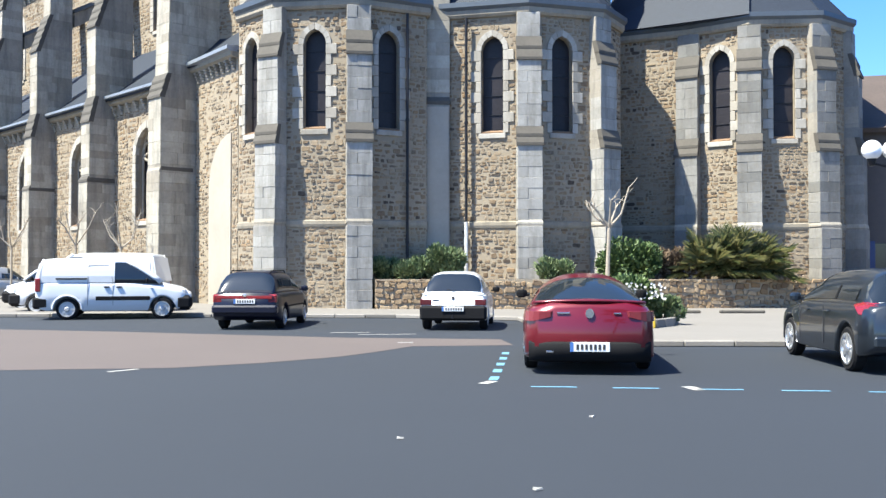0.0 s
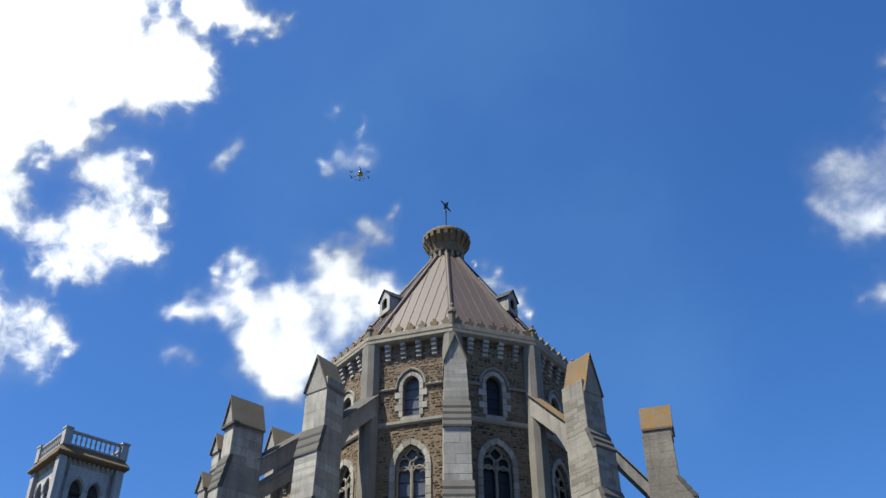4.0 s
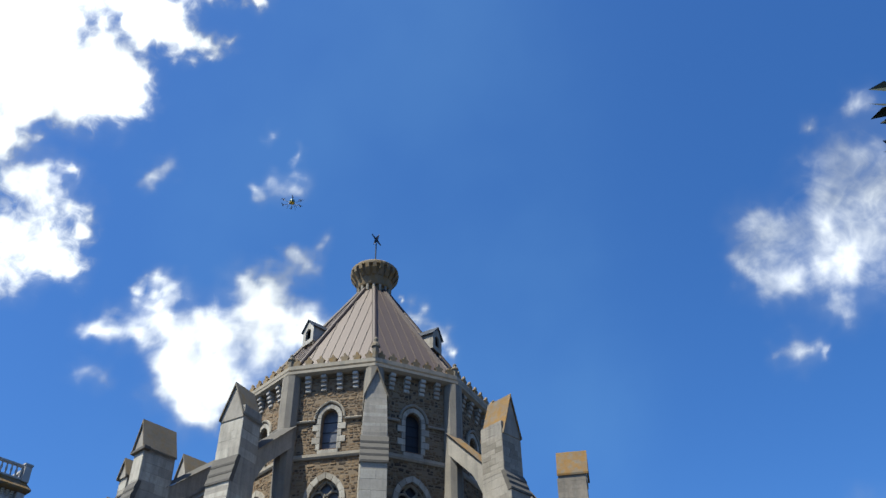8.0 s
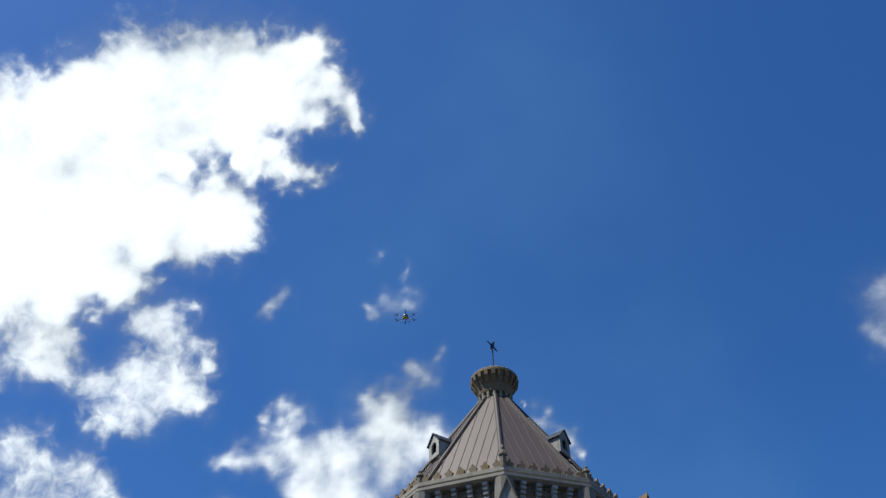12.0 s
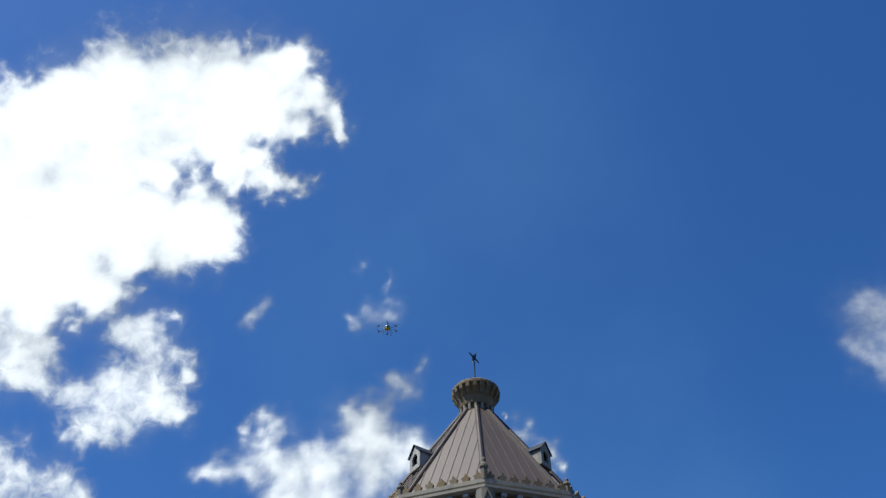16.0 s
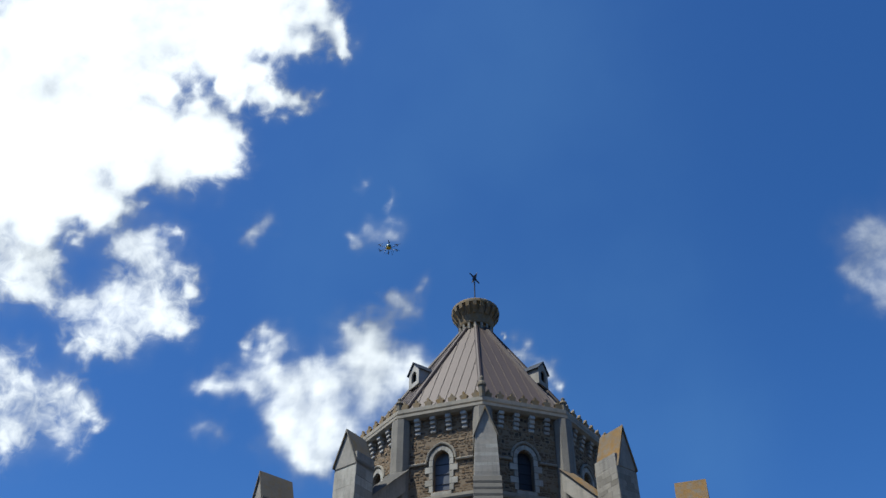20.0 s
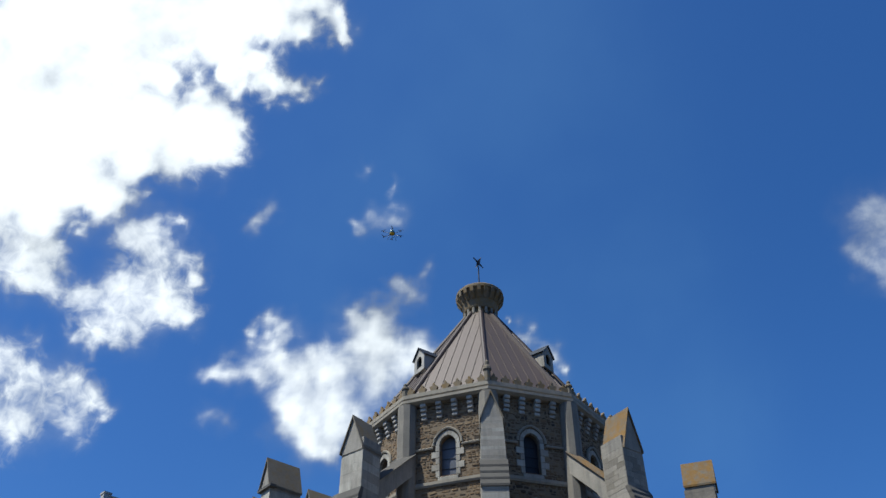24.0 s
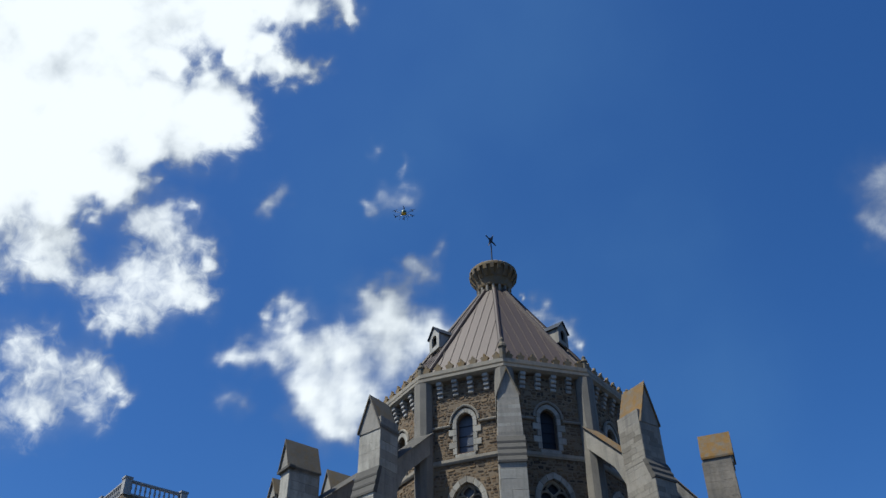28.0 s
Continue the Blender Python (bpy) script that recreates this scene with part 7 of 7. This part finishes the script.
def leaf_cloud(name, clumps, mat, n, size, rng, long=1.0, parent=None, up=0.3):
    """Many small leaves, folded on their rib, set round the clumps' surfaces."""
    verts, faces = [], []
    for _ in range(n):
        cx, cy, cz, rx, ry, rz = rng.choice(clumps)
        d = Vector((rng.gauss(0, 1), rng.gauss(0, 1), rng.gauss(0, 1))).normalized()
        k = rng.uniform(0.72, 1.08)
        p = Vector((cx + d.x * rx * k, cy + d.y * ry * k, cz + d.z * rz * k))
        g = (d + Vector((rng.uniform(-0.6, 0.6), rng.uniform(-0.6, 0.6), rng.uniform(-0.3, 0.6) + up))).normalized()
        s = g.cross(Vector((rng.uniform(-1, 1), rng.uniform(-1, 1), rng.uniform(-1, 1)))).normalized()
        nn = g.cross(s)
        l, w = size * long * rng.uniform(0.7, 1.3), size * 0.42 * rng.uniform(0.7, 1.2)
        b = len(verts)
        verts += [tuple(p), tuple(p + g * l * 0.5 + s * w + nn * w * 0.3), tuple(p + g * l), tuple(p + g * l * 0.5 - s * w + nn * w * 0.3)]
        faces += [(b, b + 1, b + 2), (b, b + 2, b + 3)]
    ob = raw(name, verts, faces, mat, parent)
    return ob


def shrub(label, x, y, z, w, h, mat, n, size, seed, long=1.0, clumps=9, up=0.3):
    rng = random.Random(seed)
    root = tagged(empty("shrub"), label, "shrub")
    bm = bmesh.new()
    cl = []
    for i in range(clumps):
        cx, cy, cz = x + rng.uniform(-0.42, 0.42) * w, y + rng.uniform(-0.2, 0.2) * w, z + h * rng.uniform(0.3, 0.78)
        r = rng.uniform(0.2, 0.32) * min(w, h * 1.4)
        cl.append((cx, cy, cz, r, r, r * 0.9))
        tube(bm, [(x + (cx - x) * 0.3, y, z - 0.02), (x + (cx - x) * 0.7, (y + cy) / 2, z + (cz - z) * 0.6), (cx, cy, cz)], [0.025, 0.018, 0.01], 5)
    part("stems", bm, M_DRY, root)
    ob = leaf_cloud("leaves", cl, mat, n, size, rng, long, root, up)
    tagged(ob, kind="stuff")
    return root


shrub("grey-green lavender bush in the raised bed", -1.75, 33.9, 1.0, 1.4, 0.75, M_LAVENDER, 2600, 0.10, 1, 2.0, up=0.9)
shrub("grey-green lavender bush in the raised bed", -0.75, 33.8, 1.0, 1.2, 0.8, M_LAVENDER, 2400, 0.10, 2, 2.0, up=0.9)
shrub("tall green bush against the chapel corner", 0.1, 34.0, 1.0, 1.3, 1.25, M_LAVENDER, 3200, 0.10, 3, 1.8, up=0.8)
shrub("small green bush at the foot of the buttress", 3.95, 33.6, 1.0, 1.0, 0.75, M_LAVENDER, 1900, 0.10, 4, 1.8, up=0.9)
shrub("glossy dark green laurel bush in the raised bed", 6.75, 34.2, 1.0, 1.75, 1.4, M_LEAF, 4600, 0.13, 5, 1.2, 14)
shrub("dry brown shrub beside the palm", 8.3, 34.8, 1.0, 1.3, 1.3, M_DRY, 2200, 0.10, 6, 1.6, 9, 0.7)


def fan_palm(x, y, z, seed):
    """A low clump of fan palms: short trunks, many stiff fans of narrow blades."""
    rng = random.Random(seed)
    root = tagged(empty("fan_palm"), "broad clump of fan palm with yellowing lower leaves", "palm")
    for t in range(5):
        tx, ty = x - 1.0 + 0.5 * t + rng.uniform(-0.12, 0.12), y + rng.uniform(-0.3, 0.3)
        th = rng.uniform(0.45, 0.7) - 0.08 * abs(t - 2)
        bm = bmesh.new()
        loft(bm, [ring(r, z + hh, 9, (tx, ty)) for r, hh in ((0.12, -0.02), (0.10, th * 0.5), (0.08, th))])
        part("trunk", bm, M_DRY, root)
        for f in range(40):
            a, lift = rng.uniform(0, 2 * math.pi), radians(rng.uniform(-14, 84))
            d = Vector((math.cos(a) * math.cos(lift), math.sin(a) * math.cos(lift), math.sin(lift))).normalized()
            L = rng.uniform(0.45, 1.15)
            base = Vector((tx, ty, z + th))
            hub = base + d * L
            verts, faces = [], []
            s = d.cross(Vector((0, 0, 1))).normalized()
            if s.length < 0.1:
                s = Vector((1, 0, 0))
            n = s.cross(d)
            verts += [tuple(base - s * 0.012), tuple(base + s * 0.012), tuple(hub + s * 0.01), tuple(hub - s * 0.01)]
            faces.append((0, 1, 2, 3))
            for b in range(22):
                ba = radians(-78 + 156 * b / 21)
                g = (d * math.cos(ba) + s * math.sin(ba) + n * 0.15).normalized()
                bl = rng.uniform(0.65, 0.95) * (0.6 + 0.4 * math.cos(ba))
                w = s * math.cos(ba) - d * math.sin(ba)
                k = len(verts)
                droop = Vector((0, 0, -0.17 * rng.uniform(0.4, 1.6)))
                verts += [tuple(hub), tuple(hub + g * bl * 0.5 + w * 0.016), tuple(hub + g * bl + droop), tuple(hub + g * bl * 0.5 - w * 0.016)]
                faces += [(k, k + 1, k + 2), (k, k + 2, k + 3)]
            raw("frond", verts, faces, M_PALM, root)
    return root


fan_palm(10.6, 34.6, 1.0, 7)


def bare_tree(label, x, y, z, h, spread, seed, thick=0.07, lean=0.0):
    """A small pruned tree: a tapering trunk, knuckled limbs and short twigs, all bare."""
    rng = random.Random(seed)
    root = tagged(empty("bare_tree"), label, "tree")
    bm = bmesh.new()
    fork = Vector((x + lean * 0.5, y, z + h * 0.55))
    tube(bm, [(x, y, z - 0.02), (x + lean * 0.2, y, z + h * 0.25), tuple(fork)], [thick, thick * 0.85, thick * 0.75], 8)
    part("trunk", bm, M_BARK, root)
    for i in range(5):
        a = 2 * math.pi * i / 5 + rng.uniform(-0.4, 0.4)
        out = Vector((math.cos(a), math.sin(a) * 0.6, 0)) * spread * rng.uniform(0.6, 1.0)
        end = fork + out + Vector((0, 0, h * rng.uniform(0.22, 0.42)))
        mid = fork + out * 0.6 + Vector((0, 0, h * rng.uniform(0.08, 0.2)))
        bm = bmesh.new()
        tube(bm, [tuple(fork), tuple(mid), tuple(end)], [thick * 0.6, thick * 0.42, thick * 0.36], 7)
        for k in range(5):
            t = rng.uniform(0.35, 1.0)
            p = mid + (end - mid) * t
            q = p + Vector((rng.uniform(-0.3, 0.3), rng.uniform(-0.2, 0.2), rng.uniform(0.1, 0.45))) * (h / 3.2)
            tube(bm, [tuple(p), tuple((p + q) / 2 + Vector((0.03, 0, 0.02))), tuple(q)], [thick * 0.24, thick * 0.17, thick * 0.09], 5)
        part("limb", bm, M_BARK, root)
    return root


bare_tree("small pruned bare tree with pale bark in the bed", 5.75, 33.4, 1.0, 3.5, 0.85, 11, 0.085, lean=0.15)
bare_tree("small bare street tree beside the flank", -12.9, 38.2, 0.1, 4.0, 0.9, 12, 0.06)
bare_tree("small bare street tree beside the flank", -15.6, 40.5, 0.1, 4.3, 1.1, 13, 0.06)
bare_tree("small bare street tree beside the flank", -20.0, 44.2, 0.1, 4.3, 1.1, 14, 0.06)
bare_tree("small bare street tree beside the flank", -24.6, 47.5, 0.1, 4.3, 1.1, 15, 0.06)
# flower bed on the pavement with a painted kerb
pts = [(4.0, 22.0), (4.9, 22.2), (5.5, 23.0), (5.9, 24.2), (5.4, 25.2), (4.3, 25.6), (3.6, 24.4)]
sheet("flower_bed", pts, PAVE_Z + 0.16, M_SOIL, label="small flower bed edged with stone", thick=0.16)
kerb_run(pts + pts[:1], 0.14, PAVE_Z + 0.2, 0.6)
tagged(part("painted_kerb", (lambda b: (box(b, (4.05, 22.0, PAVE_Z), (4.9, 22.14, PAVE_Z + 0.24), None, 0.02), b)[1])(bmesh.new()), M_YELLOW), "yellow painted kerb edge of the flower bed", "kerb")
shrub("dark green bush with white flowers in the bed", 4.75, 23.6, PAVE_Z + 0.14, 1.3, 0.95, M_LEAF, 3000, 0.09, 21, 1.3)
shrub("light green tuft at the edge of the flower bed", 5.45, 23.6, PAVE_Z + 0.14, 0.7, 0.45, M_LAVENDER, 1300, 0.09, 22, 1.6, 6, 0.9)
shrub("tall light green plant in the flower bed", 4.35, 24.2, PAVE_Z + 0.14, 0.6, 1.15, M_LAVENDER, 1300, 0.09, 23, 1.6, 6, 0.8)
rng = random.Random(31)
verts, faces = [], []
for _ in range(90):
    p = Vector((rng.uniform(4.3, 5.35), 23.1 + rng.uniform(-0.15, 0.2), PAVE_Z + rng.uniform(0.65, 1.02)))
    for k in range(5):
        a = 2 * math.pi * k / 5
        b = len(verts)
        u, v = Vector((math.cos(a), -0.3, math.sin(a))) * 0.035, Vector((-math.sin(a), 0, math.cos(a))) * 0.014
        verts += [tuple(p), tuple(p + u * 0.6 + v), tuple(p + u), tuple(p + u * 0.6 - v)]
        faces.append((b, b + 1, b + 2, b + 3))
tagged(raw("flowers", verts, faces, M_PETAL), "small white flowers in the bed", "flowers", kind="stuff")
# concrete wheel stops on the pale pavement
for x in (6.6, 8.6):
    bm = bmesh.new()
    box(bm, (x, 29.6, PAVE_Z), (x + 1.4, 29.78, PAVE_Z + 0.1), None, 0.03)
    tagged(part("wheel_stop", bm, M_WEATHER), "low dark concrete wheel stop on the pavement", "wheel stop", "wheel stops")

# downpipes on the chapels
for k, (x, y, o) in enumerate(((-1.28, 34.35, -0.14), (0.85, 35.02, -0.14))):
    bm = bmesh.new()
    tube(bm, [(x, y + o, 10.7), (x, y + o, 1.0)], 0.055, 10)
    for z in (2.4, 4.6, 6.8, 9.0):
        loft(bm, [ring(0.075, zz, 10, (x, y + o)) for zz in (z, z + 0.08)])
    part("downpipe", bm, M_IRON, church, "dark cast iron downpipe")
bm = bmesh.new()
tube(bm, [(0.85, 34.86, 1.0), (0.85, 34.86, 3.2)], 0.068, 10)
part("downpipe_guard", bm, P_WHITE, church, "white painted pipe guard")

# ---- right edge: shop building and globe lamp ----
shop = tagged(empty("shop_building"), "low rendered building with blue shopfront and brown roof", "building")
bm = bmesh.new()
fr = Face((16.75, 38.3), (30.0, 35.6))
holed_wall(bm, fr, 0, fr.length, 0, 7.2, [])
part("wall", bm, material("brown_grey_render", (0.075, 0.065, 0.062), 0.9, grain=(8, 0.15), stain=(0.6, 0.25), bump=0.2), shop)
for lo, hi in ((0.1, 0.55), (3.3, 3.7)):
    bm = bmesh.new()
    box(bm, (lo, -0.1, 0), (hi, 0.05, 2.6), None, 0.01)
    part("shopfront_frame", bm, material("blue_shop_paint", (0.012, 0.03, 0.12), 0.4, grain=(10, 0.1), bump=0.0), shop).matrix_basis = fr.matrix()
bm = bmesh.new()
box(bm, (0.55, -0.04, 0.3), (3.3, 0.04, 2.5))
part("shop_window", bm, M_GLASS, shop).matrix_basis = fr.matrix()
bm = bmesh.new()
roof_slope(bm, [fr.at(-0.3, 7.1, 0.4), fr.at(fr.length, 7.1, 0.4), fr.at(fr.length, 10.4, -6), fr.at(-0.3, 10.4, -6)], 0.2)
part("roof", bm, material("brown_tile", (0.06, 0.045, 0.038), 0.85, grain=(6, 0.3), stain=(0.8, 0.3), bump=0.5), shop)
lamp = tagged(empty("globe_lamp"), "street lamp with two white glass globes", "street lamp")
bm = bmesh.new()
tube(bm, [(9.5, 20.1, 0.1), (9.5, 20.1, 3.7)], [0.07, 0.05], 10)
tube(bm, [(9.0, 20.1, 3.72), (9.5, 20.1, 3.6), (10.0, 20.1, 3.72)], 0.03, 8)
part("pole", bm, M_IRON, lamp)
M_GLOBE = material("opal_globe", (0.82, 0.83, 0.85), 0.25, grain=(10, 0.03), stain=(2, 0.05), bump=0.0, coat=0.3)
for x in (9.06, 9.5, 9.94):
    bm = bmesh.new()
    loft(bm, [ring(max(0.005, 0.21 * math.sin(math.pi * k / 12)), 3.98 - 0.21 * math.cos(math.pi * k / 12), 18, (x, 20.1)) for k in range(13)])
    globe = part("globe", bm, M_GLOBE, lamp, smooth=True)
    bm = bmesh.new()
    loft(bm, [ring(r, z, 12, (x, 20.1)) for r, z in ((0.05, 3.64), (0.08, 3.72), (0.1, 3.8))])
    part("globe_holder", bm, M_IRON, globe)

# ---- a dark conifer overhead, beside the camera ----
conifer = tagged(empty("conifer"), "dark evergreen tree with overhanging branch tips", "tree")
TX, TY = 4.6, 3.9
bm = bmesh.new()
tube(bm, [(TX, TY, -0.02), (TX + 0.05, TY, 3.0), (TX, TY + 0.05, 7.5), (TX, TY, 10.5)], [0.22, 0.17, 0.10, 0.02], 12)
part("trunk", bm, M_BARK, conifer)
rng = random.Random(77)
clumps = []
for k in range(26):
    a, z = rng.uniform(0, 2 * math.pi), rng.uniform(4.6, 10.0)
    r = (12.6 - z) * 0.21
    end = Vector((TX + math.cos(a) * r, TY + math.sin(a) * r, z - 0.1))
    bm = bmesh.new()
    tube(bm, [(TX, TY, z - 0.25), tuple((Vector((TX, TY, z)) + end) / 2 + Vector((0, 0, 0.08))), tuple(end)], [0.05, 0.03, 0.012], 6)
    part("limb", bm, M_BARK, conifer)
    for t in (0.5, 0.75, 1.0):
        c = Vector((TX, TY, z)).lerp(end, t)
        clumps.append((c.x, c.y, c.z, 0.26, 0.26, 0.14))
tagged(leaf_cloud("crown", clumps, M_DARK_LEAF, 9000, 0.10, rng, 1.6, conifer, 0.0), kind="stuff")

# ---- the multicopter over the apse ----
M_FRAME = material("carbon", (0.02, 0.02, 0.022), 0.45, grain=(60, 0.15), bump=0.0)
M_COVER = material("teal_cover", (0.06, 0.15, 0.16), 0.4, grain=(20, 0.1), bump=0.0)
M_TUBE = material("white_tube", (0.7, 0.7, 0.7), 0.4, grain=(20, 0.05), bump=0.0)
drone = tagged(empty("multicopter"), "six-armed multicopter with teal cover hovering in the sky", "drone")
bm = bmesh.new()
loft(bm, [ring(r, z, 16) for r, z in ((0.10, 0.0), (0.16, 0.02), (0.17, 0.1), (0.15, 0.2), (0.08, 0.25), (0.02, 0.26))])
part("cover", bm, M_COVER, drone, smooth=True)
bm = bmesh.new()
loft(bm, [ring(r, z, 6) for r, z in ((0.12, -0.06), (0.18, -0.03), (0.18, 0.0), (0.12, 0.01))])
part("hub", bm, M_YELLOW, drone, "yellow hub plate")
for k in range(6):
    a = math.pi / 3 * k + 0.3
    ux, uy = math.cos(a), math.sin(a)
    bm = bmesh.new()
    tube(bm, [(ux * 0.15, uy * 0.15, -0.02), (ux * 0.62, uy * 0.62, -0.01)], 0.016, 8)
    arm = part("arm", bm, M_TUBE if k % 3 == 0 else M_FRAME, drone)
    bm = bmesh.new()
    loft(bm, [ring(r, z, 10, (ux * 0.62, uy * 0.62)) for r, z in ((0.03, -0.06), (0.035, -0.05), (0.035, 0.03), (0.012, 0.06))])
    part("motor", bm, M_FRAME, arm)
    bm = bmesh.new()
    pa = a + 0.7 * k
    for s in (-1, 1):
        v, w = Vector((math.cos(pa), math.sin(pa), 0)) * s, Vector((-math.sin(pa), math.cos(pa), 0)) * s
        c = Vector((ux * 0.62, uy * 0.62, 0.06))
        loft(bm, [[c + v * d + w * ww + Vector((0, 0, zz)) for ww, zz in ((-wd, 0.0), (-wd, 0.006), (wd, 0.014), (wd, 0.008))] for d, wd in ((0.01, 0.012), (0.06, 0.025), (0.14, 0.018), (0.19, 0.006))])
    part("propeller", bm, M_FRAME, arm)
for s in (-1, 1):
    for t in (-1, 1):
        bm = bmesh.new()
        tube(bm, [(s * 0.10, t * 0.06, -0.04), (s * 0.22, t * 0.12, -0.18), (s * 0.27, t * 0.16, -0.4)], 0.012, 6)
        part("landing_leg", bm, M_FRAME, drone)
drone.matrix_basis = Matrix.Translation(Vector(EYE) + 60 * Vector((math.sin(radians(-7.9)) * math.cos(radians(40.6)), math.cos(radians(-7.9)) * math.cos(radians(40.6)), math.sin(radians(40.6))))) @ pose(0, 0, 0, 6, -5, 20)
